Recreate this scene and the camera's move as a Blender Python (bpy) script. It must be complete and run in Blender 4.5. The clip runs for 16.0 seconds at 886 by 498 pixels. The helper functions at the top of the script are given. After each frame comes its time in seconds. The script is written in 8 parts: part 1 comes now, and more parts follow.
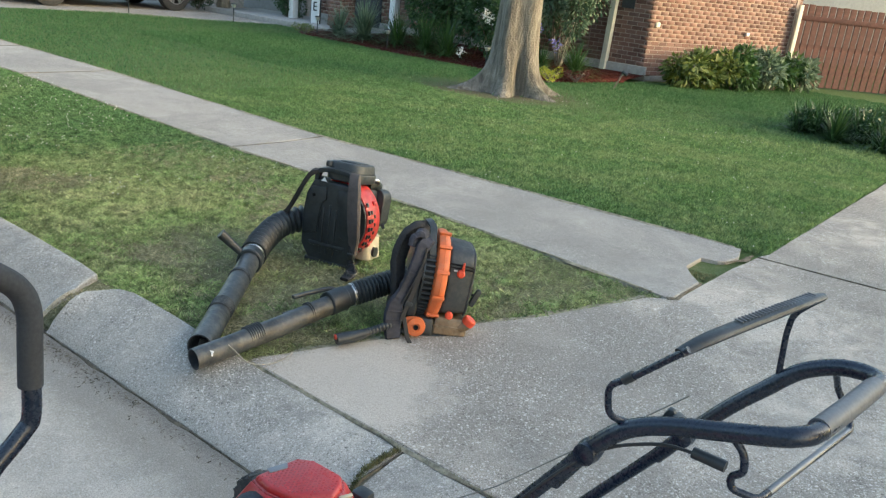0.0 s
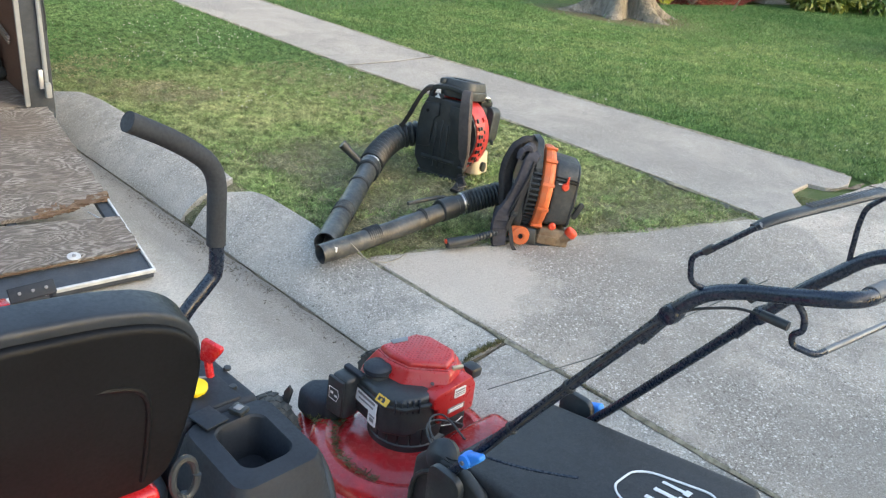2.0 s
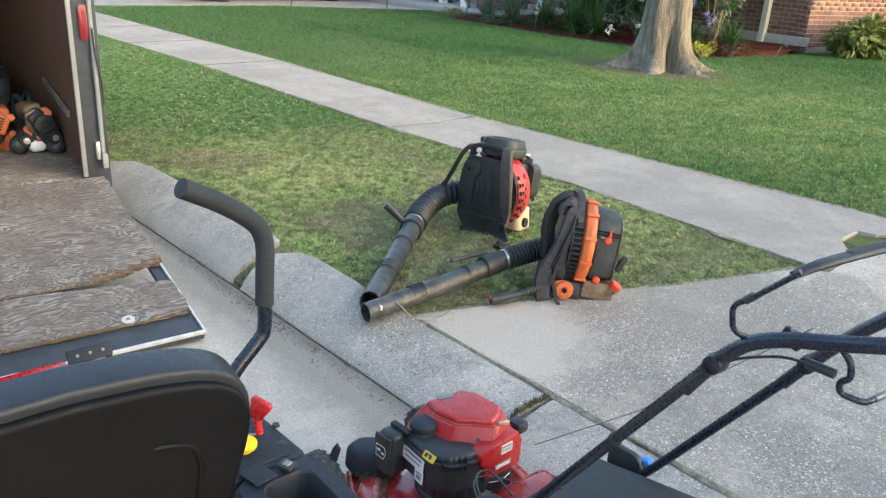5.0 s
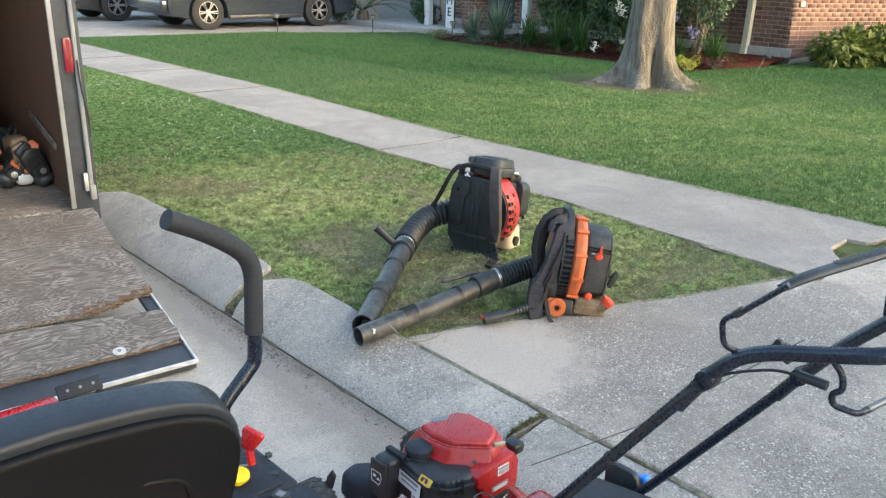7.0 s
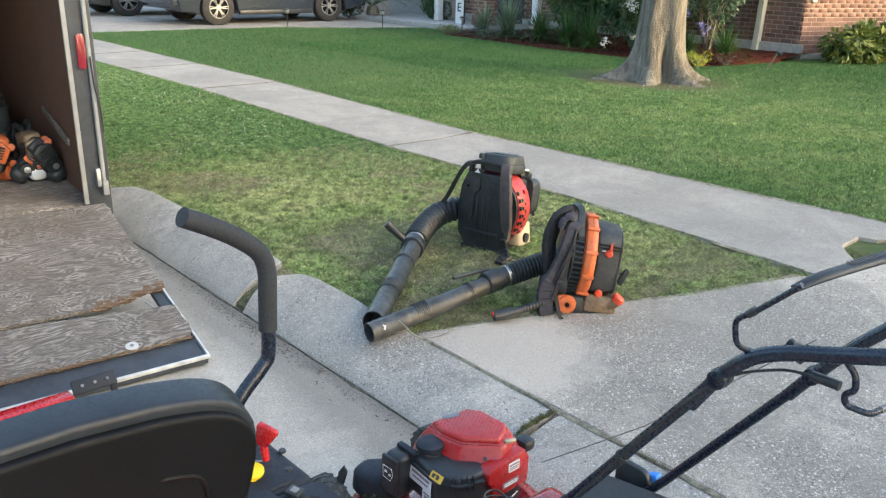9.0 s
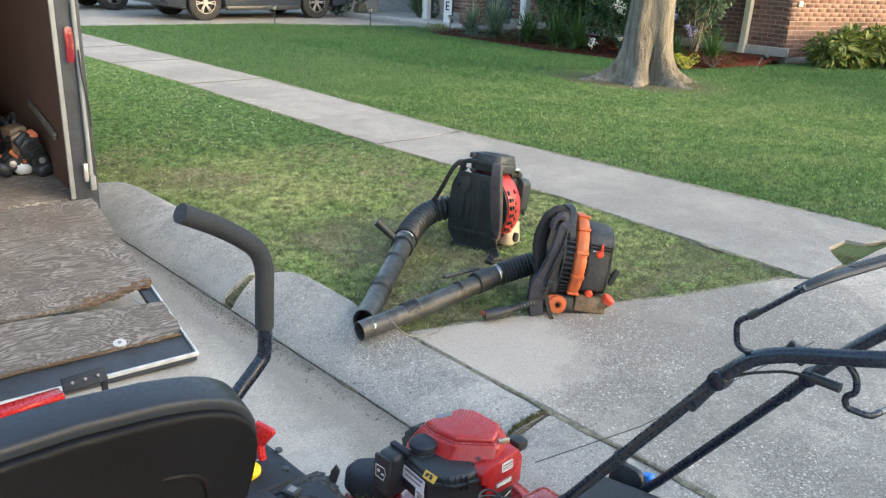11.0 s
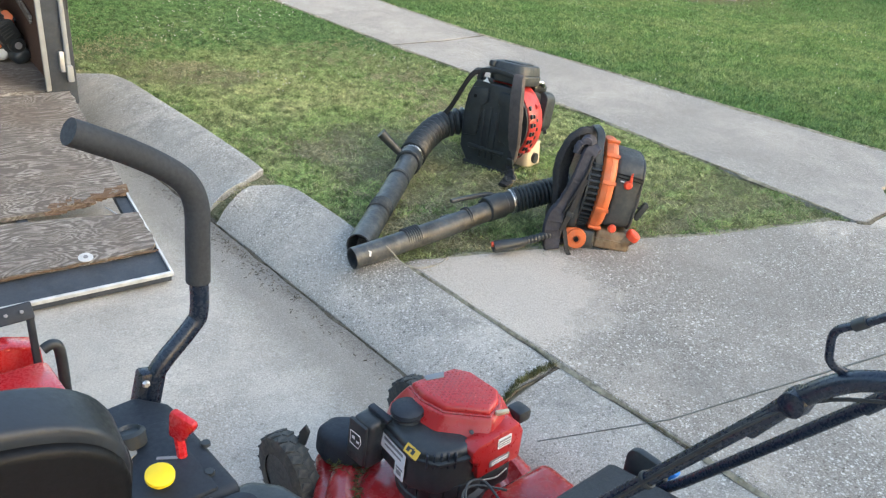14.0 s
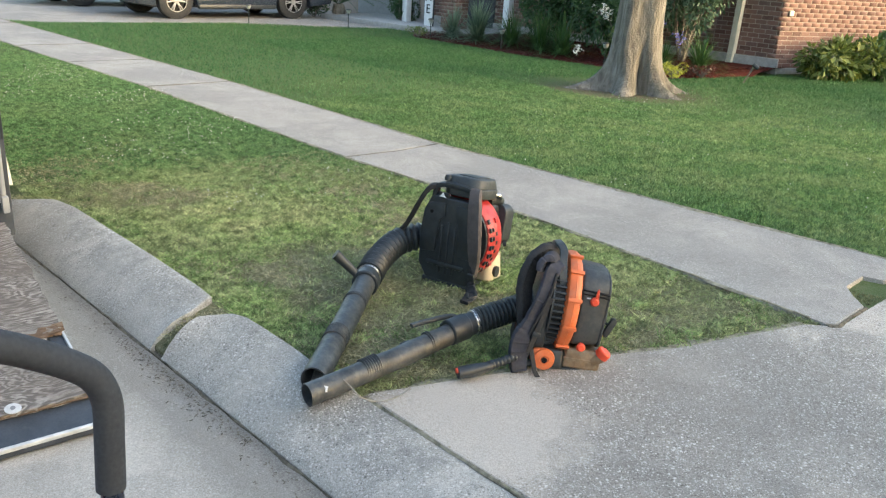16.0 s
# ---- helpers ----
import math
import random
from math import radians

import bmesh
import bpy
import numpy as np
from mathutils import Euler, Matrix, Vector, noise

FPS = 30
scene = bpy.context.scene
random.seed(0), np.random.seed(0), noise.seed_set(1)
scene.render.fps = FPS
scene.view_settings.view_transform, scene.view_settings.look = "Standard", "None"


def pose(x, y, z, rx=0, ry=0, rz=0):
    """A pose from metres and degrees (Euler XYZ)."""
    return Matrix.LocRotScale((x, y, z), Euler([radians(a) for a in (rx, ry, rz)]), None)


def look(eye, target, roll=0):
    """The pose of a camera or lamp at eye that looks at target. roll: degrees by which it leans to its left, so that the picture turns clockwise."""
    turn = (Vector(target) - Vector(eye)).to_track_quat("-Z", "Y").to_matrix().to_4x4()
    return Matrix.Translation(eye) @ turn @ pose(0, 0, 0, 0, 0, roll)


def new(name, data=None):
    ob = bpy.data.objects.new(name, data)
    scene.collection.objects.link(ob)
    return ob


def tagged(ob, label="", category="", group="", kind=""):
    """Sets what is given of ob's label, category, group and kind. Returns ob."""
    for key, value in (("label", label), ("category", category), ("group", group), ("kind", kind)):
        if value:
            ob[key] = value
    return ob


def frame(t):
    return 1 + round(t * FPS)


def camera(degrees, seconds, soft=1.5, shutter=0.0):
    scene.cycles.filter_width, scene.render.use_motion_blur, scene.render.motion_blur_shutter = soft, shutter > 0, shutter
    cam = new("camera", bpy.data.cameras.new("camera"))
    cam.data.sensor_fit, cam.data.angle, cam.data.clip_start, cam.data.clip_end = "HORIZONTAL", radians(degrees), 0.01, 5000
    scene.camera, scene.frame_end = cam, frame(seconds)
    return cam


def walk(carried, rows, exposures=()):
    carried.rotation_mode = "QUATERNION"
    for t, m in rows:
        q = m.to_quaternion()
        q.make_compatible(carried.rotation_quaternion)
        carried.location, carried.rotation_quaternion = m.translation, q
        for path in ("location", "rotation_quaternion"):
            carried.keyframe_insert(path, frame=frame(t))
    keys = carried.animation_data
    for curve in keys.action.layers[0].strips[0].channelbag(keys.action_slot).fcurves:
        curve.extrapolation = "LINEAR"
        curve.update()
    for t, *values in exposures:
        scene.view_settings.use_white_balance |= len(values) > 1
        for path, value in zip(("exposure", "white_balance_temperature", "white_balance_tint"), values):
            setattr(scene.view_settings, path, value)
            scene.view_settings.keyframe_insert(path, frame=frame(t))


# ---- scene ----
cam = camera(57.5, 16.0, 1.25)
PATH = [
    (0, (0.076, 0.084, 1.505), (0.133, 1.977, 0.861), 6.4),
    (0.5, (0.105, -0.004, 1.518), (0.072, 1.861, 0.795), 5.1),
    (1, (0.061, -0.143, 1.515), (-0.005, 1.69, 0.719), 6.8),
    (1.5, (0.064, -0.176, 1.519), (-0.046, 1.646, 0.701), 7.2),
    (2, (0.06, -0.173, 1.52), (-0.107, 1.637, 0.685), 5.9),
    (2.5, (0.026, -0.176, 1.529), (-0.179, 1.626, 0.686), 5.8),
    (3, (0.037, -0.185, 1.518), (-0.227, 1.619, 0.695), 5.7),
    (3.5, (0.074, -0.19, 1.52), (-0.196, 1.624, 0.722), 3.9),
    (4, (0.074, -0.2, 1.525), (-0.204, 1.631, 0.771), 3.7),
    (4.2, (0.067, -0.205, 1.528), (-0.213, 1.638, 0.803), 3.7),
    (6.5, (0.081, -0.193, 1.53), (-0.228, 1.657, 0.834), 1.5),
    (7, (0.079, -0.195, 1.534), (-0.203, 1.67, 0.868), 1.5),
    (7.5, (0.08, -0.198, 1.527), (-0.208, 1.664, 0.857), 1.5),
    (8, (0.08, -0.204, 1.526), (-0.211, 1.657, 0.852), 1.7),
    (8.5, (0.075, -0.21, 1.524), (-0.22, 1.647, 0.844), 1.8),
    (9, (0.071, -0.202, 1.542), (-0.231, 1.655, 0.865), 1.5),
    (11.5, (0.038, -0.198, 1.535), (-0.217, 1.665, 0.856), 2.6),
    (12, (0.054, -0.185, 1.523), (-0.183, 1.679, 0.836), 3.0),
    (12.5, (0.064, -0.164, 1.515), (-0.126, 1.702, 0.821), 4.0),
    (13, (0.163, 0.001, 1.477), (-0.006, 1.829, 0.683), 1.6),
    (13.5, (0.177, 0.142, 1.446), (-0.076, 1.882, 0.493), -0.5),
    (14, (0.027, 0.202, 1.46), (-0.252, 1.97, 0.567), 5.1),
    (14.5, (-0.005, 0.306, 1.475), (-0.243, 2.131, 0.692), 5.5),
    (15, (-0.004, 0.483, 1.482), (-0.244, 2.326, 0.741), 3.7),
    (15.5, (0.003, 0.483, 1.494), (-0.239, 2.341, 0.795), 3.7),
    (16, (-0.002, 0.397, 1.499), (-0.218, 2.269, 0.83), 3.6),
]
walk(cam, [(t, look(eye, target, roll)) for t, eye, target, roll in PATH], [(0.0, 2.04, 6700, 3), (0.5, 2.33, 6750, 6), (1.0, 2.4, 6750, 7), (4.0, 2.4, 6750, 7), (6.5, 2.35, 6750, 7), (9.0, 2.35, 6750, 7), (12.0, 2.35, 6750, 7), (13.5, 2.45, 6750, 7), (14.5, 2.38, 6750, 7), (16.0, 2.28, 6750, 6)])

# ---- world, sun, exposure ----
SUN_ELEV, SUN_FROM = 16.0, Vector((0.95, -0.31, 0.0)).normalized()
world = bpy.data.worlds.new("world")
scene.world = world
world.use_nodes = True
wn, wl = world.node_tree.nodes, world.node_tree.links
sky = wn.new("ShaderNodeTexSky")
sky.sky_type, sky.sun_disc = "NISHITA", False
sky.sun_elevation = radians(SUN_ELEV)
sky.sun_rotation = math.atan2(SUN_FROM.x, SUN_FROM.y)
sky.air_density, sky.dust_density, sky.ozone_density = 1.0, 3.0, 1.0
wn["Background"].inputs["Strength"].default_value = 0.15
wl.new(sky.outputs["Color"], wn["Background"].inputs["Color"])
sun_data = bpy.data.lights.new("sun", "SUN")
sun_data.energy, sun_data.angle, sun_data.color = 0.075, radians(4), (1.0, 0.78, 0.54)
sun = new("sun", sun_data)
to_sun = SUN_FROM * math.cos(radians(SUN_ELEV)) + Vector((0, 0, math.sin(radians(SUN_ELEV))))
sun.matrix_world = look(to_sun * 60, (0, 0, 0))

# ---- street frame: first axis along the kerb, second away from the street ----
TURN_DEG = -38.3
ST = Matrix.Rotation(radians(TURN_DEG), 4, "Z")


def at(s, n, z=0.0, turn=0.0):
    """A pose in the street's own axes."""
    return ST @ pose(s, n, z, 0, 0, turn)


# ---- mesh helpers ----
def finish(name, bm, material, smooth=38):
    me = bpy.data.meshes.new(name)
    bm.normal_update()
    bm.to_mesh(me)
    bm.free()
    if smooth:
        me.shade_smooth()
        me.set_sharp_from_angle(angle=radians(smooth))
    me.materials.append(material)
    return me


def part(name, bm, material, parent, label="", smooth=38):
    ob = new(name, finish(name, bm, material, smooth))
    ob.parent = parent
    return tagged(ob, label)


def thing(name, m, label, category, group="", kind=""):
    ob = new(name)
    ob.empty_display_size = 0.1
    ob.matrix_world = m
    return tagged(ob, label, category, group, kind)


def solid(name, bm, material, m, label, category, group="", kind="", smooth=38):
    ob = new(name, finish(name, bm, material, smooth))
    ob.matrix_world = m
    return tagged(ob, label, category, group, kind)


def place(bm, verts, m):
    bmesh.ops.transform(bm, matrix=m, verts=verts)


def box(sx, sy, sz, m=None, bevel=0.0, seg=2, bm=None, taper=1.0):
    """A box centred on its pose, with rounded edges; taper narrows its top."""
    out = bm or bmesh.new()
    tmp = bmesh.new()
    bmesh.ops.create_cube(tmp, size=1.0)
    for v in tmp.verts:
        k = taper if v.co.z > 0 else 1.0
        v.co = Vector((v.co.x * sx * k, v.co.y * sy * k, v.co.z * sz))
    if bevel:
        bmesh.ops.bevel(tmp, geom=tmp.edges[:], offset=min(bevel, 0.49 * min(sx, sy, sz)), segments=seg, profile=0.5, affect="EDGES")
    if m is not None:
        bmesh.ops.transform(tmp, matrix=m, verts=tmp.verts)
    merge(out, tmp)
    return out


def merge(out, tmp):
    me = bpy.data.meshes.new("tmp")
    tmp.to_mesh(me)
    tmp.free()
    out.from_mesh(me)
    bpy.data.meshes.remove(me)


def smooth_path(points, steps=6):
    pts = [Vector(p) for p in points]
    if len(pts) < 3:
        return pts
    out = []
    for i in range(len(pts) - 1):
        p0, p1, p2, p3 = pts[max(i - 1, 0)], pts[i], pts[i + 1], pts[min(i + 2, len(pts) - 1)]
        for k in range(steps):
            t = k / steps
            out.append(0.5 * ((2 * p1) + (p2 - p0) * t + (2 * p0 - 5 * p1 + 4 * p2 - p3) * t * t + (3 * p1 - p0 - 3 * p2 + p3) * t ** 3))
    out.append(pts[-1])
    return out


def tube(points, r, seg=12, steps=6, bm=None, caps=True, flat=1.0, radii=None, hollow=0.0):
    """A bent tube through the points; flat squeezes its section; radii: along the given points."""
    out = bm or bmesh.new()
    pts = smooth_path(points, steps) if steps else [Vector(p) for p in points]
    if radii:
        m = len(points) - 1
        rr = []
        for i in range(len(pts)):
            f = i / (len(pts) - 1) * m
            k = min(int(f), m - 1)
            rr.append(radii[k] + (radii[k + 1] - radii[k]) * (f - k))
    else:
        rr = [r] * len(pts)
    ring_prev, up = None, None
    rings = []
    for i, p in enumerate(pts):
        d = (pts[min(i + 1, len(pts) - 1)] - pts[max(i - 1, 0)]).normalized()
        if up is None:
            up = Vector((0, 0, 1)) if abs(d.z) < 0.9 else Vector((1, 0, 0))
        side = d.cross(up).normalized()
        up = side.cross(d).normalized()
        ring = [out.verts.new(p + (side * math.cos(a) + up * math.sin(a) * flat) * rr[i]) for a in (2 * math.pi * k / seg for k in range(seg))]
        if rings:
            for k in range(seg):
                out.faces.new((rings[-1][k], rings[-1][(k + 1) % seg], ring[(k + 1) % seg], ring[k]))
        rings.append(ring)
    if hollow:
        for ring, p, q in ((rings[-1], pts[-1], pts[-2]),):
            inner = [out.verts.new(p + (v.co - p) * (1 - hollow)) for v in ring]
            deep = [out.verts.new(p + (q - p).normalized() * 0.12 + (v.co - p) * (1 - hollow) * 0.95) for v in ring]
            for k in range(seg):
                j = (k + 1) % seg
                out.faces.new((ring[k], ring[j], inner[j], inner[k]))
                out.faces.new((inner[k], inner[j], deep[j], deep[k]))
            out.faces.new(deep)
        out.faces.new(rings[0][::-1])
    elif caps:
        out.faces.new(rings[0][::-1])
        out.faces.new(rings[-1])
    return out


def bent(points, r, fillet=0.02, seg=10, **more):
    """A tube of straight runs with rounded corners."""
    pts = [Vector(p) for p in points]
    out = [pts[0]]
    for p, q, s in zip(pts, pts[1:], pts[2:]):
        f = min(fillet, (q - p).length * 0.45, (s - q).length * 0.45)
        u, v = q + (p - q).normalized() * f, q + (s - q).normalized() * f
        out += [u.lerp(q, 0.0) * (1 - t) ** 2 + q * 2 * t * (1 - t) + v * t * t for t in (0, 0.2, 0.4, 0.6, 0.8, 1.0)]
    return tube(out + [pts[-1]], r, seg, 0, **more)


def lathe(profile, seg=24, m=None, bm=None, caps=True):
    """A turned body: radius and height pairs round z."""
    out = bm or bmesh.new()
    made, rings = [], []
    for r, z in profile:
        ring = [out.verts.new((r * math.cos(2 * math.pi * k / seg), r * math.sin(2 * math.pi * k / seg), z)) for k in range(seg)]
        made += ring
        if rings:
            for k in range(seg):
                out.faces.new((rings[-1][k], rings[-1][(k + 1) % seg], ring[(k + 1) % seg], ring[k]))
        rings.append(ring)
    if caps:
        out.faces.new(rings[0][::-1])
        out.faces.new(rings[-1])
    if m is not None:
        bmesh.ops.transform(out, matrix=m, verts=made)
    return out


def prism(outline, depth, m=None, bevel=0.0, seg=2, bm=None, scale_top=1.0):
    """An outline in x, y pushed up along z by depth, edges rounded."""
    out = bm or bmesh.new()
    tmp = bmesh.new()
    low = [tmp.verts.new((x, y, 0)) for x, y in outline]
    cx, cy = sum(p[0] for p in outline) / len(outline), sum(p[1] for p in outline) / len(outline)
    top = [tmp.verts.new((cx + (x - cx) * scale_top, cy + (y - cy) * scale_top, depth)) for x, y in outline]
    n = len(low)
    tmp.faces.new(low[::-1])
    tmp.faces.new(top)
    for k in range(n):
        tmp.faces.new((low[k], low[(k + 1) % n], top[(k + 1) % n], top[k]))
    bmesh.ops.recalc_face_normals(tmp, faces=tmp.faces[:])
    if bevel:
        bmesh.ops.bevel(tmp, geom=tmp.edges[:], offset=bevel, segments=seg, profile=0.5, affect="EDGES", clamp_overlap=True)
    if m is not None:
        bmesh.ops.transform(tmp, matrix=m, verts=tmp.verts)
    merge(out, tmp)
    return out


def band(points, width, thick, across, steps=6, bm=None, widths=None, crease=0.0):
    """A flat padded strap through the points, its width lying along the given direction."""
    out = bm or bmesh.new()
    pts = smooth_path(points, steps)
    rings = []
    for i, p in enumerate(pts):
        d = (pts[min(i + 1, len(pts) - 1)] - pts[max(i - 1, 0)]).normalized()
        u = Vector(across)
        u = (u - d * u.dot(d)).normalized()
        v = d.cross(u)
        w = width
        if widths:
            q = i / (len(pts) - 1) * (len(widths) - 1)
            k = min(int(q), len(widths) - 2)
            w = widths[k] + (widths[k + 1] - widths[k]) * (q - k)
        wob = crease * noise.noise((i * 0.9, p.z * 30, 1.0))
        t = thick * (1 + 0.5 * crease / 0.006 * noise.noise((i * 0.7, 4.0, p.z * 20))) if crease else thick
        ring = [(-0.5, -0.12), (-0.42, -0.5), (0.0, -0.55), (0.42, -0.5), (0.5, -0.12), (0.5, 0.12), (0.42, 0.5), (0.0, 0.55), (-0.42, 0.5), (-0.5, 0.12)]
        ring = [out.verts.new(p + u * (a * w + wob) + v * (b * t + wob * 0.5)) for a, b in ring]
        if rings:
            for k in range(10):
                out.faces.new((rings[-1][k], rings[-1][(k + 1) % 10], ring[(k + 1) % 10], ring[k]))
        rings.append(ring)
    out.faces.new(rings[0][::-1])
    out.faces.new(rings[-1])
    bmesh.ops.recalc_face_normals(out, faces=out.faces[:])
    return out


def ring_prism(outer, inner, depth, m, floor=None, flare=1.0):
    """A frame between two outlines of as many points, with a floor at that depth in its hole."""
    bm = bmesh.new()
    n = len(outer)
    ot, ob = [bm.verts.new((x, y, 0)) for x, y in outer], [bm.verts.new((x * flare, y * flare, -depth)) for x, y in outer]
    it, ib = [bm.verts.new((x, y, 0)) for x, y in inner], [bm.verts.new((x * 0.92, y * 0.92, -(floor or depth))) for x, y in inner]
    lip = [bm.verts.new((x * 1.06, y * 1.06, 0.004)) for x, y in inner]
    edge = [bm.verts.new((x * 0.93, y * 0.93, 0.0)) for x, y in outer]
    for v in ot:
        v.co.z -= 0.013
    for k in range(n):
        j = (k + 1) % n
        bm.faces.new((ot[k], ot[j], edge[j], edge[k]))
        bm.faces.new((edge[k], edge[j], lip[j], lip[k]))
        bm.faces.new((lip[k], lip[j], it[j], it[k]))
        bm.faces.new((it[k], it[j], ib[j], ib[k]))
        bm.faces.new((ob[k], ob[j], ot[j], ot[k]))
    bm.faces.new(ib)
    bmesh.ops.recalc_face_normals(bm, faces=bm.faces[:])
    bmesh.ops.transform(bm, matrix=m, verts=bm.verts)
    return bm


def rounded(w, h, r, seg=5):
    """A rounded rectangle outline about the origin."""
    pts = []
    for cx, cy, a0 in ((w / 2 - r, h / 2 - r, 0), (-w / 2 + r, h / 2 - r, 90), (-w / 2 + r, -h / 2 + r, 180), (w / 2 - r, -h / 2 + r, 270)):
        for k in range(seg + 1):
            a = radians(a0 + 90 * k / seg)
            pts.append((cx + r * math.cos(a), cy + r * math.sin(a)))
    return pts


def sheet_np(name, verts, faces, material, m=None):
    """A mesh of many triangles from arrays."""
    me = bpy.data.meshes.new(name)
    verts, faces = np.asarray(verts, np.float32), np.asarray(faces, np.int32)
    me.vertices.add(len(verts))
    me.vertices.foreach_set("co", verts.ravel())
    me.loops.add(faces.size)
    me.loops.foreach_set("vertex_index", faces.ravel())
    me.polygons.add(len(faces))
    me.polygons.foreach_set("loop_start", np.arange(0, faces.size, faces.shape[1], dtype=np.int32))
    me.update(calc_edges=True)
    me.materials.append(material)
    ob = new(name, me)
    if m is not None:
        ob.matrix_world = m
    return ob


# ---- materials ----
class Nodes:
    """A small builder for node materials in metres of object space."""

    def __init__(self, name):
        self.mat = bpy.data.materials.new(name)
        self.mat.use_nodes = True
        self.n, self.l = self.mat.node_tree.nodes, self.mat.node_tree.links
        self.bsdf = self.n["Principled BSDF"]
        self.coord = self.n.new("ShaderNodeTexCoord").outputs["Object"]

    def set(self, **values):
        names = {"rough": "Roughness", "metal": "Metallic", "spec": "Specular IOR Level", "trans": "Transmission Weight", "coat": "Coat Weight", "sheen": "Sheen Weight", "sub": "Subsurface Weight"}
        for key, value in values.items():
            self.bsdf.inputs[names[key]].default_value = value

    def world(self):
        self.coord = self.n.new("ShaderNodeNewGeometry").outputs["Position"]

    def shifted(self):
        """Offsets the pattern for each object."""
        info = self.n.new("ShaderNodeObjectInfo")
        add = self.n.new("ShaderNodeVectorMath")
        add.operation = "MULTIPLY_ADD"
        mul = self.n.new("ShaderNodeCombineXYZ")
        for k in range(3):
            self.l.new(info.outputs["Random"], mul.inputs[k])
        self.l.new(mul.outputs[0], add.inputs[0])
        add.inputs[1].default_value = (17, 31, 11)
        self.l.new(self.coord, add.inputs[2])
        self.coord = add.outputs[0]
        return info.outputs["Random"]

    def stretch(self, x, y, z):
        mp = self.n.new("ShaderNodeMapping")
        mp.inputs["Scale"].default_value = (x, y, z)
        self.l.new(self.coord, mp.inputs["Vector"])
        return mp.outputs[0]

    def noise(self, scale, detail=4, rough=0.6, vec=None, distort=0.0):
        t = self.n.new("ShaderNodeTexNoise")
        t.inputs["Scale"].default_value, t.inputs["Detail"].default_value, t.inputs["Roughness"].default_value = scale, detail, rough
        t.inputs["Distortion"].default_value = distort
        self.l.new(vec or self.coord, t.inputs["Vector"])
        return t.outputs["Fac"]

    def cells(self, scale, feature="F1", vec=None, out="Distance"):
        t = self.n.new("ShaderNodeTexVoronoi")
        t.feature = feature
        t.inputs["Scale"].default_value = scale
        self.l.new(vec or self.coord, t.inputs["Vector"])
        return t.outputs[out]

    def ramp(self, fac, stops):
        r = self.n.new("ShaderNodeValToRGB")
        el = r.color_ramp.elements
        while len(el) < len(stops):
            el.new(0.5)
        for e, (p, c) in zip(el, stops):
            e.position, e.color = p, (*c, 1) if len(c) == 3 else c
        self.l.new(fac, r.inputs["Fac"])
        return r.outputs["Color"]

    def grey(self, fac, lo, hi, a=0.0, b=1.0):
        m = self.n.new("ShaderNodeMapRange")
        for k, v in (("From Min", lo), ("From Max", hi), ("To Min", a), ("To Max", b)):
            m.inputs[k].default_value = v
        self.l.new(fac, m.inputs["Value"])
        return m.outputs["Result"]

    def mix(self, fac, a, b, mode="MIX"):
        m = self.n.new("ShaderNodeMix")
        m.data_type, m.blend_type = "RGBA", mode
        for sock, v in ((m.inputs[0], fac), (m.inputs[6], a), (m.inputs[7], b)):
            if isinstance(v, (int, float)):
                sock.default_value = v
            elif isinstance(v, tuple):
                sock.default_value = (*v, 1)
            else:
                self.l.new(v, sock)
        return m.outputs[2]

    def math(self, op, a, b=0.0):
        m = self.n.new("ShaderNodeMath")
        m.operation = op
        for k, v in enumerate((a, b)):
            if isinstance(v, (int, float)):
                m.inputs[k].default_value = v
            else:
                self.l.new(v, m.inputs[k])
        return m.outputs[0]

    def base(self, colour):
        if isinstance(colour, tuple):
            self.bsdf.inputs["Base Color"].default_value = (*colour, 1)
        else:
            self.l.new(colour, self.bsdf.inputs["Base Color"])

    def roughness(self, fac):
        self.l.new(fac, self.bsdf.inputs["Roughness"])

    def bump(self, height, strength=0.5, distance=0.005):
        b = self.n.new("ShaderNodeBump")
        b.inputs["Strength"].default_value, b.inputs["Distance"].default_value = strength, distance
        self.l.new(height, b.inputs["Height"])
        self.l.new(b.outputs[0], self.bsdf.inputs["Normal"])


def plain(name, colour, rough=0.5, metal=0.0, vary=0.25, scale=25.0, bump=0.15, dust=0.0, spec=0.5, coat=0.0):
    """A painted, moulded or metal surface with slight mottling, wear in the gloss and dust."""
    k = Nodes(name)
    k.set(metal=metal, spec=spec, coat=coat)
    fine, coarse = k.noise(scale * 6, 3), k.noise(scale * 0.5, 4)
    dark = tuple(c * (1 - vary) for c in colour)
    light = tuple(min(1, c * (1 + vary)) for c in colour)
    col = k.mix(k.grey(coarse, 0.3, 0.7), dark, light)
    if dust:
        col = k.mix(k.math("MULTIPLY", k.grey(k.noise(scale * 1.7, 6, 0.7), 0.45, 0.75), dust), col, (0.30, 0.27, 0.21))
    k.base(col)
    k.roughness(k.grey(fine, 0.3, 0.7, max(0.02, rough - 0.12), min(1, rough + 0.12)))
    if bump:
        k.bump(fine, bump, 0.001)
    return k.mat


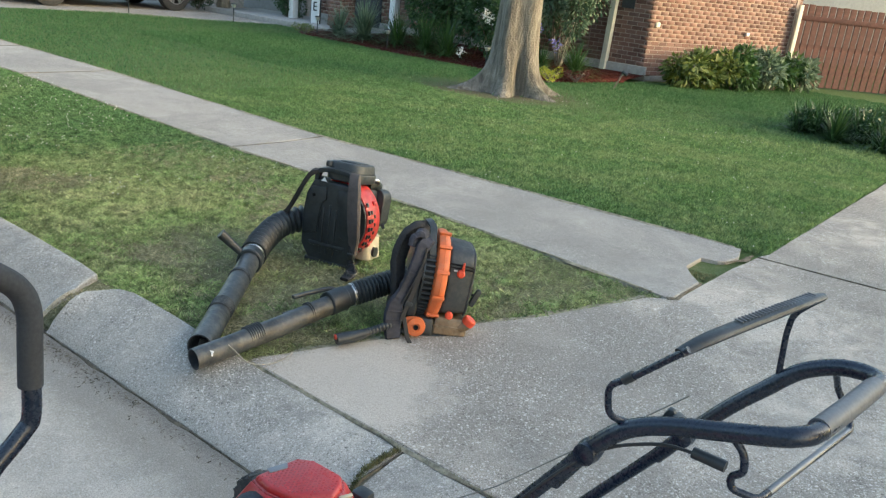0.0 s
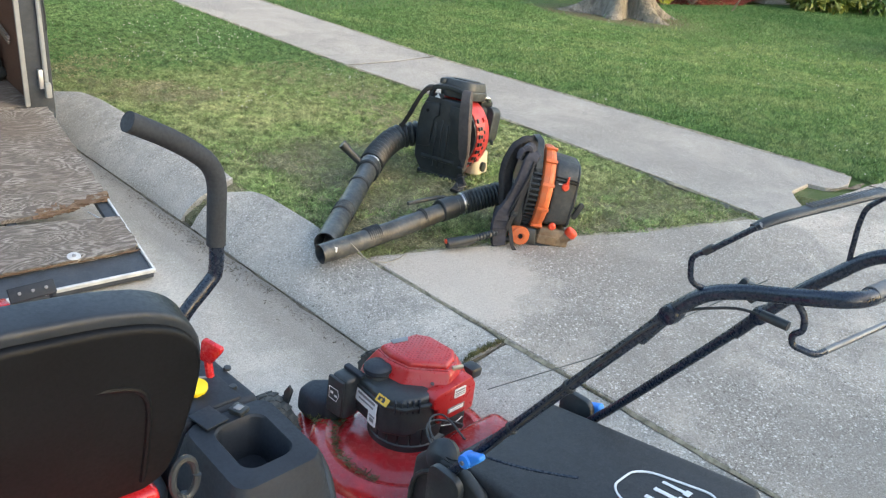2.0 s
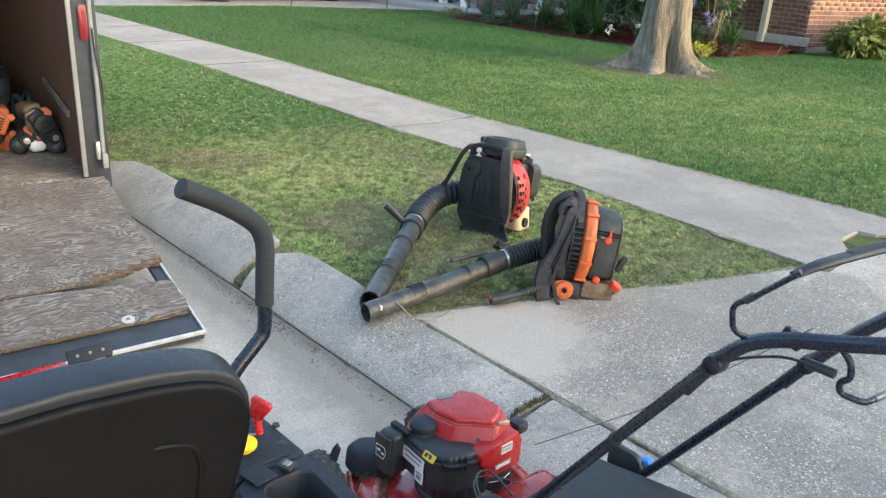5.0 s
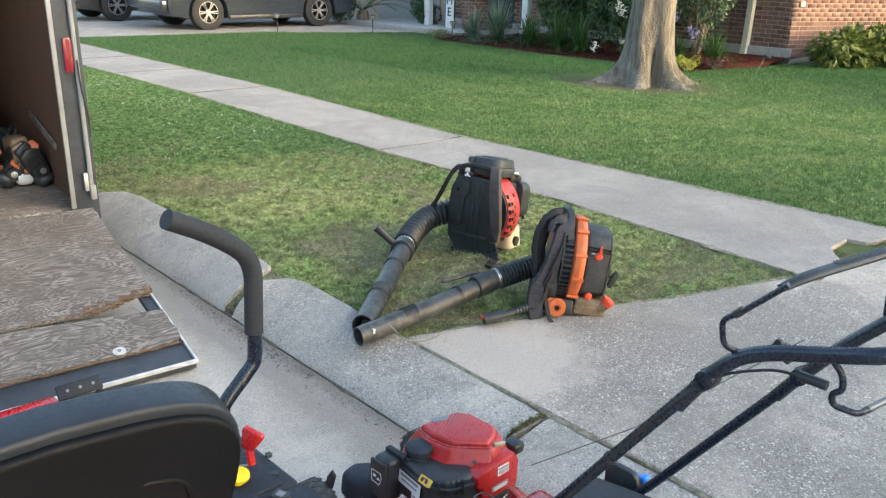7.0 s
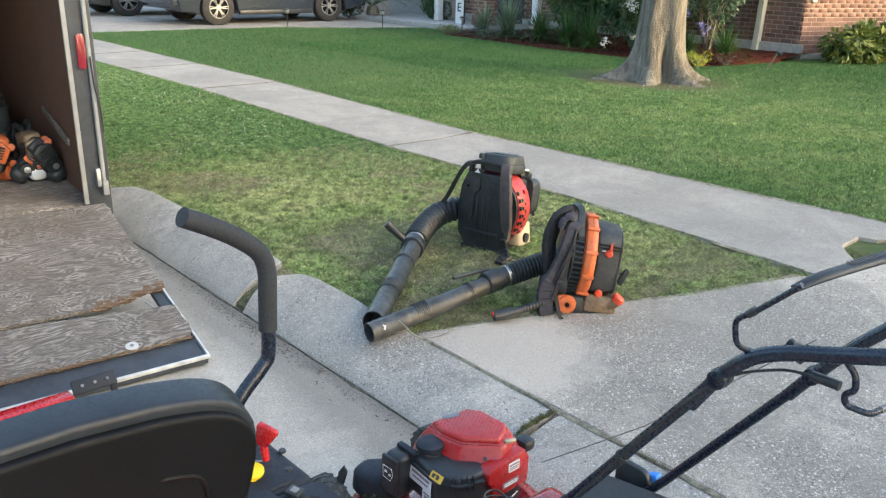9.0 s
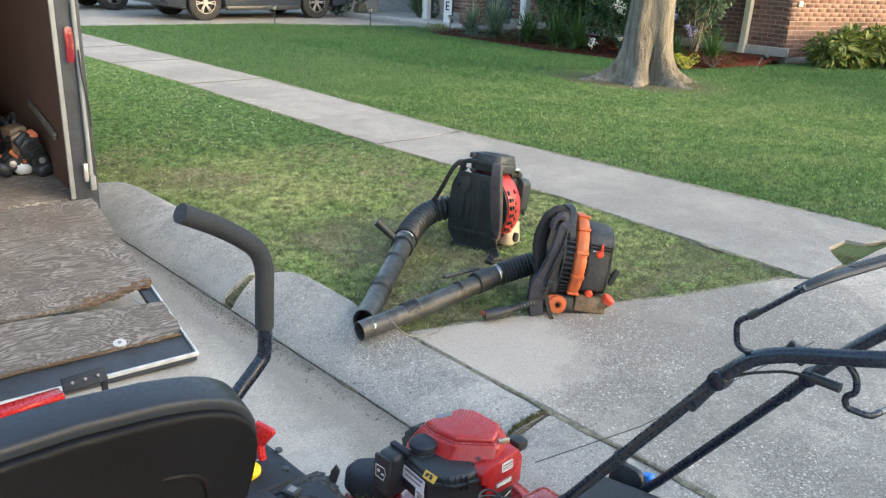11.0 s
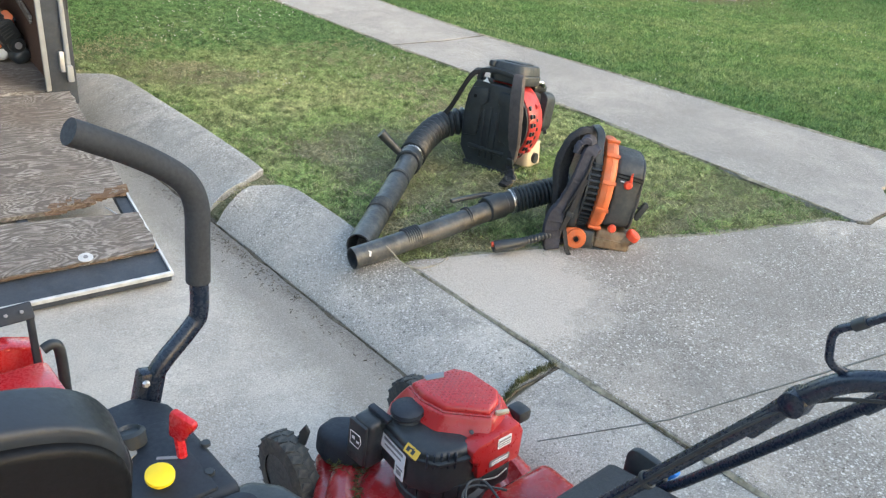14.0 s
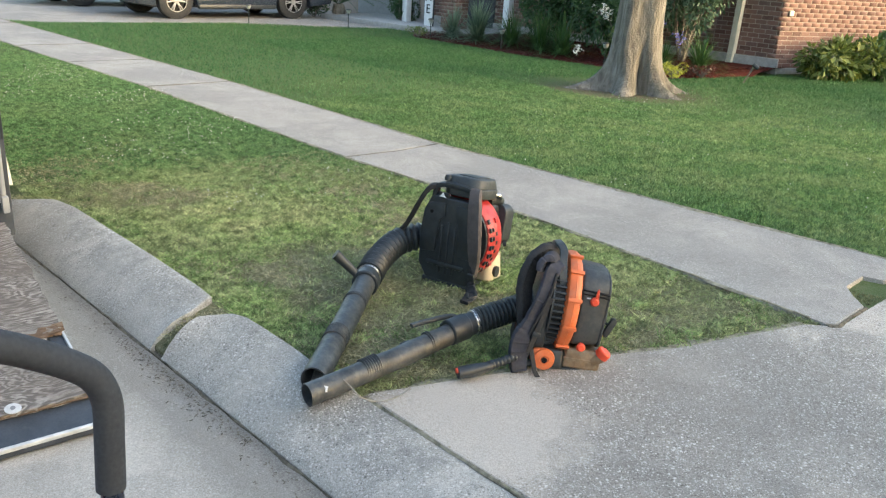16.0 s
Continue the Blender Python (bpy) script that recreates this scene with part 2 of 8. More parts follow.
def concrete(name, light, dark, pebble=0.5, stain=0.35, grain=1.0, marks=None):
    """Cast concrete whose aggregate shows: pale and dark stones of two sizes, sandy grain and broad stains."""
    k = Nodes(name)
    k.world()
    broad, mid = k.noise(0.8, 6, 0.62, None, 0.4), k.noise(4.5, 6, 0.7)
    tone = k.mix(k.grey(broad, 0.42, 0.60), dark, light)
    tone = k.mix(k.math("MULTIPLY", k.grey(mid, 0.45, 0.72), stain), tone, tuple(c * 0.6 for c in dark))
    blotch = k.grey(k.noise(2.1, 7, 0.72, None, 0.8), 0.47, 0.60)
    tone = k.mix(k.math("MULTIPLY", blotch, stain * 1.2), tone, tuple(c * 0.72 for c in dark))
    fleck = k.grey(k.noise(17, 6, 0.75, None, 0.6), 0.55, 0.70)
    tone = k.mix(k.math("MULTIPLY", fleck, stain * 1.1), tone, tuple(c * 0.55 for c in dark))
    worn = 1.0
    if marks:
        tone, worn = marks(k, tone, dark, light)
    sand = k.noise(240 * grain, 3, 0.8)
    tone = k.mix(k.grey(sand, 0.32, 0.68), k.mix(0.42, tone, (0.05, 0.048, 0.045)), k.mix(0.22, tone, (0.8, 0.78, 0.75)))
    where = k.math("MULTIPLY", k.grey(k.noise(1.9, 6, 0.7), 0.36, 0.60, 0.25, 1.0), worn)
    col, height = tone, k.math("MULTIPLY", k.noise(60, 6, 0.75), 1.2)
    for scale, size, share, pick in ((62, 0.26, 1.0, 0.66), (120, 0.33, 0.85, 0.58), (230, 0.38, 0.6, 0.57)):
        far, rnd = k.cells(scale * grain), k.cells(scale * grain, out="Color")
        stone = k.math("MULTIPLY", k.math("MULTIPLY", k.grey(far, size + 0.10, size - 0.06), where), pebble * share)
        col = k.mix(k.math("MULTIPLY", stone, k.grey(rnd, pick, pick + 0.05)), col, (0.82, 0.785, 0.73))
        col = k.mix(k.math("MULTIPLY", stone, k.grey(rnd, 0.98 - pick, 0.92 - pick)), col, tuple(c * 0.36 for c in dark))
        height = k.math("ADD", height, k.math("MULTIPLY", stone, 0.7))
    k.base(col)
    k.set(rough=0.9, spec=0.25)
    k.bump(height, 0.5, 0.006)
    return k.mat


M = {}


def spot(k, x, y, rx, ry, soft=0.5):
    """A ragged-edged patch on the ground, 1 inside and 0 outside."""
    sub = k.n.new("ShaderNodeVectorMath")
    sub.operation = "MULTIPLY_ADD"
    k.l.new(k.coord, sub.inputs[0])
    sub.inputs[1].default_value = (1 / rx, 1 / ry, 0)
    sub.inputs[2].default_value = (-x / rx, -y / ry, 0)
    ln = k.n.new("ShaderNodeVectorMath")
    ln.operation = "LENGTH"
    k.l.new(sub.outputs[0], ln.inputs[0])
    wob = k.math("ADD", ln.outputs["Value"], k.math("MULTIPLY", k.math("SUBTRACT", k.noise(5, 6, 0.7), 0.5), 1.3))
    return k.grey(wob, 1.0 + soft / 2, 1.0 - soft / 2)


def drive_marks(k, tone, dark, light):
    """A smooth pale skin left beside the grass, a worn dark patch further in."""
    skin = spot(k, -0.14, 2.93, 0.36, 0.36, 0.35)
    tone = k.mix(k.math("MULTIPLY", spot(k, 0.85, 3.32, 0.62, 0.44, 0.7), 0.7), tone, tuple(c * 0.80 for c in dark))
    tone = k.mix(k.math("MULTIPLY", skin, 0.85), tone, tuple(c * 0.99 for c in light))
    return tone, k.grey(skin, 0.0, 1.0, 1.0, 0.3)


def along_kerb(k):
    """How far a point lies from the street's middle, towards the kerb."""
    dot = k.n.new("ShaderNodeVectorMath")
    dot.operation = "DOT_PRODUCT"
    k.l.new(k.coord, dot.inputs[0])
    dot.inputs[1].default_value = (0.62, 0.785, 0)
    return dot.outputs["Value"]


def gutter_marks(k, tone, dark, light):
    """Silt and damp stains along the foot of the kerb."""
    n = along_kerb(k)
    edge = k.math("ADD", n, k.math("MULTIPLY", k.math("SUBTRACT", k.noise(1.7, 6, 0.7), 0.5), 0.35))
    tone = k.mix(k.math("MULTIPLY", k.grey(edge, 1.28, 1.46), 0.92), tone, (0.275, 0.242, 0.195))
    foot = k.math("ADD", n, k.math("MULTIPLY", k.math("SUBTRACT", k.noise(7, 6, 0.8), 0.5), 0.16))
    return k.mix(k.math("MULTIPLY", k.grey(foot, 1.54, 1.62), 0.9), tone, (0.14, 0.122, 0.095)), k.grey(edge, 1.1, 1.6, 1.0, 0.35)


def kerb_marks(k, tone, dark, light):
    """Dark grime towards the grass, a scoured pale nose towards the gutter."""
    n = k.math("ADD", along_kerb(k), k.math("MULTIPLY", k.math("SUBTRACT", k.noise(3.2, 6, 0.75), 0.5), 0.5))
    tone = k.mix(k.math("MULTIPLY", k.grey(n, 1.98, 1.74), 0.45), tone, light)
    grime = k.grey(k.noise(8, 6, 0.75), 0.44, 0.62)
    return k.mix(k.math("MULTIPLY", k.math("MULTIPLY", grime, k.grey(n, 1.70, 1.86)), 0.5), tone, tuple(c * 0.66 for c in dark)), 1.0


M["drive"] = concrete("exposed_concrete", (0.615, 0.533, 0.436), (0.296, 0.256, 0.207), 0.72, 0.58, 0.9, drive_marks)
M["walk"] = concrete("pavement_concrete", (0.41, 0.37, 0.32), (0.285, 0.257, 0.222), 0.4, 0.4, 1.0)
M["street"] = concrete("street_concrete", (0.755, 0.682, 0.570), (0.545, 0.49, 0.41), 0.42, 0.5, 0.9, gutter_marks)
M["kerb"] = concrete("kerb_concrete", (0.66, 0.602, 0.512), (0.275, 0.258, 0.222), 0.72, 0.5, 0.9, kerb_marks)


def soil():
    k = Nodes("lawn_soil")
    k.world()
    a, b, c = k.noise(0.9, 5, 0.65), k.noise(14, 6, 0.75), k.noise(90, 4, 0.8)
    col = k.mix(k.grey(b, 0.35, 0.68), (0.14, 0.16, 0.07), (0.38, 0.345, 0.23))
    col = k.mix(k.grey(c, 0.4, 0.7), k.mix(0.55, col, (0.07, 0.07, 0.035)), k.mix(0.45, col, (0.56, 0.51, 0.36)))
    col = k.mix(k.math("MULTIPLY", k.grey(a, 0.5, 0.7), 0.5), col, (0.09, 0.14, 0.035))
    col = k.mix(k.math("MULTIPLY", spot(k, -0.95, 4.2, 2.3, 1.7, 0.9), 1.0), k.mix(0.85, col, (0.075, 0.13, 0.04)), col)
    bare_tree = k.math("MULTIPLY", spot(k, 1.08, 11.72, 1.0, 0.75, 0.9), 0.9)
    col = k.mix(bare_tree, col, k.mix(k.grey(c, 0.35, 0.7), (0.07, 0.052, 0.036), (0.20, 0.16, 0.11)))
    k.base(col)
    k.set(rough=0.95, spec=0.1)
    k.bump(k.math("ADD", b, c), 0.8, 0.02)
    return k.mat


def grass_blade(name, low, high, dry, dry_at, where=None, clump=(0.36, 1.45)):
    k = Nodes(name)
    k.world()
    rnd = k.n.new("ShaderNodeNewGeometry").outputs["Random Per Island"]
    col = k.mix(rnd, low, high)
    patch = k.grey(k.noise(1.3, 6, 0.7), *dry_at)
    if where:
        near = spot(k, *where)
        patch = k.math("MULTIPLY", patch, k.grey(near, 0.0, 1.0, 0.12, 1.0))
        # brightness put into the colour: blades lighter inside the oval, darker outside
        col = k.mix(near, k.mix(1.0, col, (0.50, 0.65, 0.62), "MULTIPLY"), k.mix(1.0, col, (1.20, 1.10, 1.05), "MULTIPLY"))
    col = k.mix(k.math("MULTIPLY", patch, k.grey(rnd, 0.0, 1.0, 0.35, 1.0)), col, dry)
    tuft = k.grey(k.math("ADD", k.math("MULTIPLY", k.noise(14, 4, 0.75), 0.6), k.math("MULTIPLY", k.noise(46, 3, 0.7), 0.4)), 0.42, 0.57)
    lo, hi = clump
    col = k.mix(tuft, k.mix(1.0, col, (lo, lo * 1.05, lo * 0.98), "MULTIPLY"), k.mix(1.0, col, (hi, hi * 0.97, hi * 0.93), "MULTIPLY"))
    k.base(col)
    k.set(rough=0.6, spec=0.3)
    tr = k.n.new("ShaderNodeBsdfTranslucent")
    k.l.new(col, tr.inputs["Color"])
    ms = k.n.new("ShaderNodeMixShader")
    ms.inputs[0].default_value = 0.3
    k.l.new(k.bsdf.outputs[0], ms.inputs[1])
    k.l.new(tr.outputs[0], ms.inputs[2])
    k.l.new(ms.outputs[0], k.n["Material Output"].inputs["Surface"])
    return k.mat


M["soil"] = soil()
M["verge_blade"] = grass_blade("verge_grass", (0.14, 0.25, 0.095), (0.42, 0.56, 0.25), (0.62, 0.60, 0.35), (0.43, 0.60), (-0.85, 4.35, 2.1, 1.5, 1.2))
# the lawn's oval paints in the open-sky light of its near right part
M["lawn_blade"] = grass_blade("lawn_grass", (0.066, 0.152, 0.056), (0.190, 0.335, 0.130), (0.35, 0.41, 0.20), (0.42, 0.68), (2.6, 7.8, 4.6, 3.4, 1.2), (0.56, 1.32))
M["thatch"] = grass_blade("dry_straw", (0.26, 0.25, 0.13), (0.60, 0.55, 0.36), (0.26, 0.34, 0.13), (0.46, 0.60), None, (0.55, 1.25))
M["joint"] = plain("joint_dirt_shade", (0.26, 0.235, 0.17), 0.95, vary=0.55, scale=60, bump=0.8, spec=0.1, dust=0.5)
M["gutter_dirt"] = plain("gutter_dirt", (0.125, 0.11, 0.085), 0.95, vary=0.6, scale=60, bump=0.8, spec=0.1, dust=0.3)
M["white_flower"] = plain("clover_white", (0.62, 0.63, 0.56), 0.8, vary=0.2)


def leaf_mat(name, low, high):
    k = Nodes(name)
    rnd = k.n.new("ShaderNodeNewGeometry").outputs["Random Per Island"]
    col = k.mix(rnd, low, high)
    k.base(col)
    k.set(rough=0.45, spec=0.4)
    tr = k.n.new("ShaderNodeBsdfTranslucent")
    k.l.new(col, tr.inputs["Color"])
    ms = k.n.new("ShaderNodeMixShader")
    ms.inputs[0].default_value = 0.25
    k.l.new(k.bsdf.outputs[0], ms.inputs[1])
    k.l.new(tr.outputs[0], ms.inputs[2])
    k.l.new(ms.outputs[0], k.n["Material Output"].inputs["Surface"])
    return k.mat


M["leaf_dark"] = leaf_mat("dark_leaf", (0.015, 0.045, 0.015), (0.05, 0.11, 0.035))
M["leaf_grey"] = leaf_mat("grey_leaf", (0.07, 0.12, 0.075), (0.22, 0.29, 0.19))
M["leaf_camellia"] = leaf_mat("camellia_leaf", (0.03, 0.065, 0.034), (0.12, 0.185, 0.11))
M["leaf_mid"] = leaf_mat("green_leaf", (0.022, 0.065, 0.018), (0.085, 0.16, 0.045))
M["leaf_gold"] = leaf_mat("golden_leaf", (0.035, 0.075, 0.02), (0.20, 0.24, 0.06))
M["leaf_yellow"] = leaf_mat("yellow_leaf", (0.22, 0.26, 0.03), (0.50, 0.50, 0.07))
M["petal_white"] = leaf_mat("white_petal", (0.7, 0.7, 0.66), (0.85, 0.85, 0.8))
M["petal_blue"] = leaf_mat("blue_petal", (0.09, 0.09, 0.30), (0.22, 0.22, 0.48))
M["mulch"] = leaf_mat("red_mulch", (0.045, 0.014, 0.011), (0.14, 0.038, 0.028))

# plastics, metals, rubber
M["black"] = plain("black_plastic", (0.022, 0.0275, 0.032), 0.42, vary=0.4, dust=0.06, bump=0.25)
M["black_soft"] = plain("black_padding", (0.016, 0.016, 0.018), 0.8, vary=0.3, dust=0.05, bump=0.4)
M["tube_black"] = plain("dusty_black_tube", (0.036, 0.042, 0.047), 0.42, vary=0.6, scale=16, dust=0.28, bump=0.3)
M["joint_blade"] = grass_blade("joint_grass", (0.06, 0.08, 0.035), (0.16, 0.185, 0.08), (0.25, 0.22, 0.13), (0.42, 0.6))
M["strap_blue"] = plain("faded_navy_strap", (0.036, 0.038, 0.052), 0.9, vary=0.5, scale=18, dust=0.10, bump=0.6)
M["strap"] = plain("faded_strap", (0.088, 0.074, 0.070), 0.9, vary=0.25, dust=0.10, bump=0.5)
M["foam"] = plain("grey_foam_grip", (0.028, 0.032, 0.039), 0.8, vary=0.15, bump=0.35)
M["navy"] = plain("black_painted_steel", (0.011, 0.018, 0.033), 0.28, vary=0.2, bump=0.05)
M["orange"] = plain("orange_plastic", (0.62, 0.14, 0.040), 0.45, vary=0.22, scale=16, dust=0.26)
M["red_blower"] = plain("red_plastic", (0.43, 0.030, 0.030), 0.38, vary=0.25, dust=0.16)
M["knob_red"] = plain("orange_red_plastic", (0.72, 0.075, 0.03), 0.4, vary=0.15, dust=0.1)
M["blower_grey"] = plain("scuffed_slate_plastic", (0.030, 0.036, 0.040), 0.5, vary=0.4, scale=14, dust=0.14, bump=0.4)
M["mower_red"] = plain("mower_red_paint", (0.42, 0.018, 0.020), 0.34, vary=0.14, scale=10, dust=0.10, coat=0.2)
M["deck_red"] = plain("dusty_deck_red", (0.33, 0.014, 0.018), 0.26, vary=0.25, scale=9, dust=0.16, coat=0.5)
M["zt_red"] = plain("tractor_red_paint", (0.50, 0.014, 0.018), 0.28, vary=0.08, coat=0.4)
M["console"] = plain("slate_plastic", (0.021, 0.027, 0.037), 0.6, vary=0.2, bump=0.3, spec=0.3)
M["vinyl"] = plain("black_vinyl", (0.020, 0.024, 0.030), 0.42, vary=0.25, bump=0.3, spec=0.5)
M["shell"] = plain("black_seat_shell", (0.0040, 0.0044, 0.0052), 0.5, vary=0.3, bump=0.4, spec=0.24)
M["rubber"] = plain("tyre_rubber", (0.045, 0.050, 0.050), 0.85, vary=0.3, dust=0.30, bump=0.5)
M["tank"] = plain("translucent_tank", (0.150, 0.100, 0.058), 0.4, vary=0.9, scale=22, dust=0.45)
M["car_tyre"] = plain("car_tyre_rubber", (0.022, 0.023, 0.025), 0.8, vary=0.25, dust=0.1, bump=0.4)
M["tank_pale"] = plain("pale_tank", (0.50, 0.43, 0.31), 0.4, vary=0.25, scale=12, dust=0.3)
M["silver"] = plain("bright_steel", (0.62, 0.62, 0.62), 0.28, metal=1.0, vary=0.15)
M["alu"] = plain("dull_aluminium", (0.62, 0.63, 0.64), 0.42, metal=0.9, vary=0.12)
M["lip"] = plain("bright_worn_edge", (0.62, 0.62, 0.61), 0.4, metal=0.2, vary=0.2, scale=30, dust=0.25)
M["grip_grey"] = plain("grey_rubber_grip", (0.13, 0.13, 0.135), 0.5, vary=0.15)
M["bag"] = plain("black_bag_cloth", (0.020, 0.022, 0.026), 0.6, vary=0.2, dust=0.07, bump=0.5, scale=60)
M["white"] = plain("white_label", (0.74, 0.75, 0.76), 0.5, vary=0.06)
M["grey_print"] = plain("grey_print", (0.22, 0.22, 0.23), 0.5, vary=0.1)
M["yellow"] = plain("yellow_plastic", (0.85, 0.62, 0.02), 0.4, vary=0.08)
M["yellow_label"] = plain("yellow_label", (0.72, 0.46, 0.05), 0.5, vary=0.1)
M["blue"] = plain("blue_plastic", (0.03, 0.22, 0.72), 0.4, vary=0.1)
M["lens_red"] = plain("red_lens", (0.20, 0.016, 0.028), 0.2, vary=0.1, coat=0.5)
M["trailer_grey"] = plain("dark_trailer_paint", (0.042, 0.050, 0.062), 0.5, vary=0.25, dust=0.07)
M["trailer_white"] = plain("scuffed_white_metal", (0.27, 0.28, 0.285), 0.45, vary=0.12, dust=0.2)
M["rim_grey"] = plain("grey_alloy", (0.22, 0.225, 0.235), 0.4, metal=0.6, vary=0.15)
M["alloy"] = plain("alloy_spokes", (0.34, 0.345, 0.355), 0.4, metal=0.6, vary=0.15)
M["cable"] = plain("starter_cord", (0.25, 0.24, 0.21), 0.8)
M["trim"] = plain("cream_trim", (0.70, 0.66, 0.52), 0.6, vary=0.08, dust=0.1)
M["porch"] = plain("porch_slab", (0.36, 0.35, 0.33), 0.9, vary=0.15, dust=0.2)
M["roof"] = plain("shingle_grey", (0.10, 0.095, 0.09), 0.9, vary=0.3, bump=0.6)
M["mortar"] = plain("mortar", (0.34, 0.275, 0.225), 0.95, vary=0.15, bump=0.5)
M["dark_glass"] = plain("dark_glass", (0.02, 0.025, 0.03), 0.06, vary=0.1, bump=0.0)
M["car_paint"] = plain("dark_blue_grey_paint", (0.042, 0.052, 0.070), 0.22, metal=0.3, vary=0.05, bump=0.0, coat=0.6)
M["car_paint_far"] = plain("charcoal_paint", (0.05, 0.052, 0.055), 0.25, metal=0.3, vary=0.05, bump=0.0, coat=0.6)
M["fence"] = plain("red_brown_fence", (0.085, 0.030, 0.024), 0.8, vary=0.3, dust=0.1, bump=0.5)
M["block"] = plain("grey_foundation", (0.33, 0.32, 0.30), 0.9, vary=0.2, dust=0.2, bump=0.5)


def brick_mat():
    k = Nodes("red_brown_brick")
    rnd = k.shifted()
    geo = k.n.new("ShaderNodeNewGeometry").outputs["Random Per Island"]
    both = k.math("FRACT", k.math("ADD", rnd, geo))
    col = k.ramp(both, [(0.0, (0.115, 0.066, 0.055)), (0.4, (0.19, 0.105, 0.083)), (0.75, (0.24, 0.14, 0.112)), (1.0, (0.15, 0.095, 0.083))])
    col = k.mix(k.grey(k.noise(14, 5, 0.7), 0.5, 0.75, 0, 0.4), col, (0.28, 0.20, 0.16))
    k.base(col)
    k.set(rough=0.9, spec=0.2)
    k.bump(k.noise(60, 5, 0.8), 0.6, 0.004)
    return k.mat


M["brick"] = brick_mat()


def plywood(name, pale, grey, brown, knots=()):
    """Weathered ply: long wavering grain, raised and silvered, with knots and stains."""
    k = Nodes(name)
    plain_coord = k.coord
    swirl = None
    for x, y, size in knots:
        sub = k.n.new("ShaderNodeVectorMath")
        sub.operation = "MULTIPLY_ADD"
        k.l.new(plain_coord, sub.inputs[0])
        sub.inputs[1].default_value, sub.inputs[2].default_value = (1 / size, 0.45 / size, 0), (-x / size, -0.45 * y / size, 0)
        ln = k.n.new("ShaderNodeVectorMath")
        ln.operation = "LENGTH"
        k.l.new(sub.outputs[0], ln.inputs[0])
        bump = k.math("POWER", 2.718, k.math("MULTIPLY", ln.outputs["Value"], -1.1))
        swirl = bump if swirl is None else k.math("ADD", swirl, bump)
    k.shifted()
    warp = k.noise(1.6, 3, 0.5)
    bent_x = k.n.new("ShaderNodeVectorMath")
    bent_x.operation = "MULTIPLY_ADD"
    off = k.n.new("ShaderNodeCombineXYZ")
    k.l.new(warp, off.inputs[0])
    k.l.new(off.outputs[0], bent_x.inputs[0])
    bent_x.inputs[1].default_value = (0.22, 0, 0)
    k.l.new(k.coord, bent_x.inputs[2])
    k.coord = bent_x.outputs[0]
    rings = k.noise(1.0, 4, 0.5, k.stretch(7.5, 1.9, 7.5), 0.6)
    if swirl is not None:
        rings = k.math("ADD", rings, k.math("MULTIPLY", swirl, 0.30))
    grain = k.grey(k.math("SINE", k.math("MULTIPLY", rings, 150.0)), -0.5, 0.9)
    fine = k.noise(1.0, 5, 0.8, k.stretch(230, 9, 230))
    fade = k.grey(k.noise(6, 5, 0.7), 0.36, 0.62, 0.15, 1.0)
    col = k.mix(k.math("MULTIPLY", grain, fade), grey, pale)
    col = k.mix(k.grey(fine, 0.48, 0.70, 0, 0.7), col, tuple(c * 0.42 for c in brown))
    col = k.mix(k.grey(k.noise(2.4, 6, 0.7), 0.44, 0.68, 0, 0.75), col, brown)
    col = k.mix(k.grey(k.noise(11, 6, 0.8), 0.60, 0.74, 0, 0.6), col, tuple(c * 0.35 for c in brown))
    if swirl is not None:
        col = k.mix(k.grey(swirl, 0.72, 0.95, 0, 0.8), col, tuple(c * 0.4 for c in brown))
    k.base(col)
    k.set(rough=0.9, spec=0.15)
    k.bump(k.math("ADD", grain, k.math("MULTIPLY", fine, 0.8)), 0.6, 0.003)
    return k.mat


M["ply"] = plywood("weathered_plywood", (0.41, 0.378, 0.338), (0.160, 0.142, 0.126), (0.145, 0.116, 0.094), ((0.62, 0.33, 0.05), (0.30, 0.62, 0.035), (1.22, 0.10, 0.05), (0.80, -0.25, 0.05)))
M["ply_dark"] = plywood("stained_plywood", (0.17, 0.108, 0.084), (0.125, 0.078, 0.061), (0.145, 0.088, 0.066))
M["ply_edge"] = plywood("splintered_ply", (0.27, 0.195, 0.135), (0.14, 0.095, 0.065), (0.18, 0.115, 0.075))


def bark():
    k = Nodes("smooth_grey_bark")
    tall = k.stretch(9, 9, 1.6)
    a, b = k.noise(1.4, 6, 0.65, tall, 0.5), k.noise(2.5, 4, 0.6)
    col = k.ramp(a, [(0.28, (0.075, 0.066, 0.054)), (0.5, (0.18, 0.162, 0.136)), (0.72, (0.31, 0.285, 0.24))])
    col = k.mix(k.grey(b, 0.5, 0.75, 0, 0.5), col, (0.12, 0.12, 0.085))
    k.base(col)
    k.set(rough=0.9, spec=0.15)
    k.bump(k.math("ADD", a, k.math("MULTIPLY", k.noise(40, 4), 0.4)), 1.0, 0.05)
    return k.mat


M["bark"] = bark()


# ---- shared pieces of machines ----
def tilt_to(p, d):
    """A pose at p whose z axis points along d."""
    return Matrix.Translation(p) @ Vector(d).to_track_quat("Z", "Y").to_matrix().to_4x4()


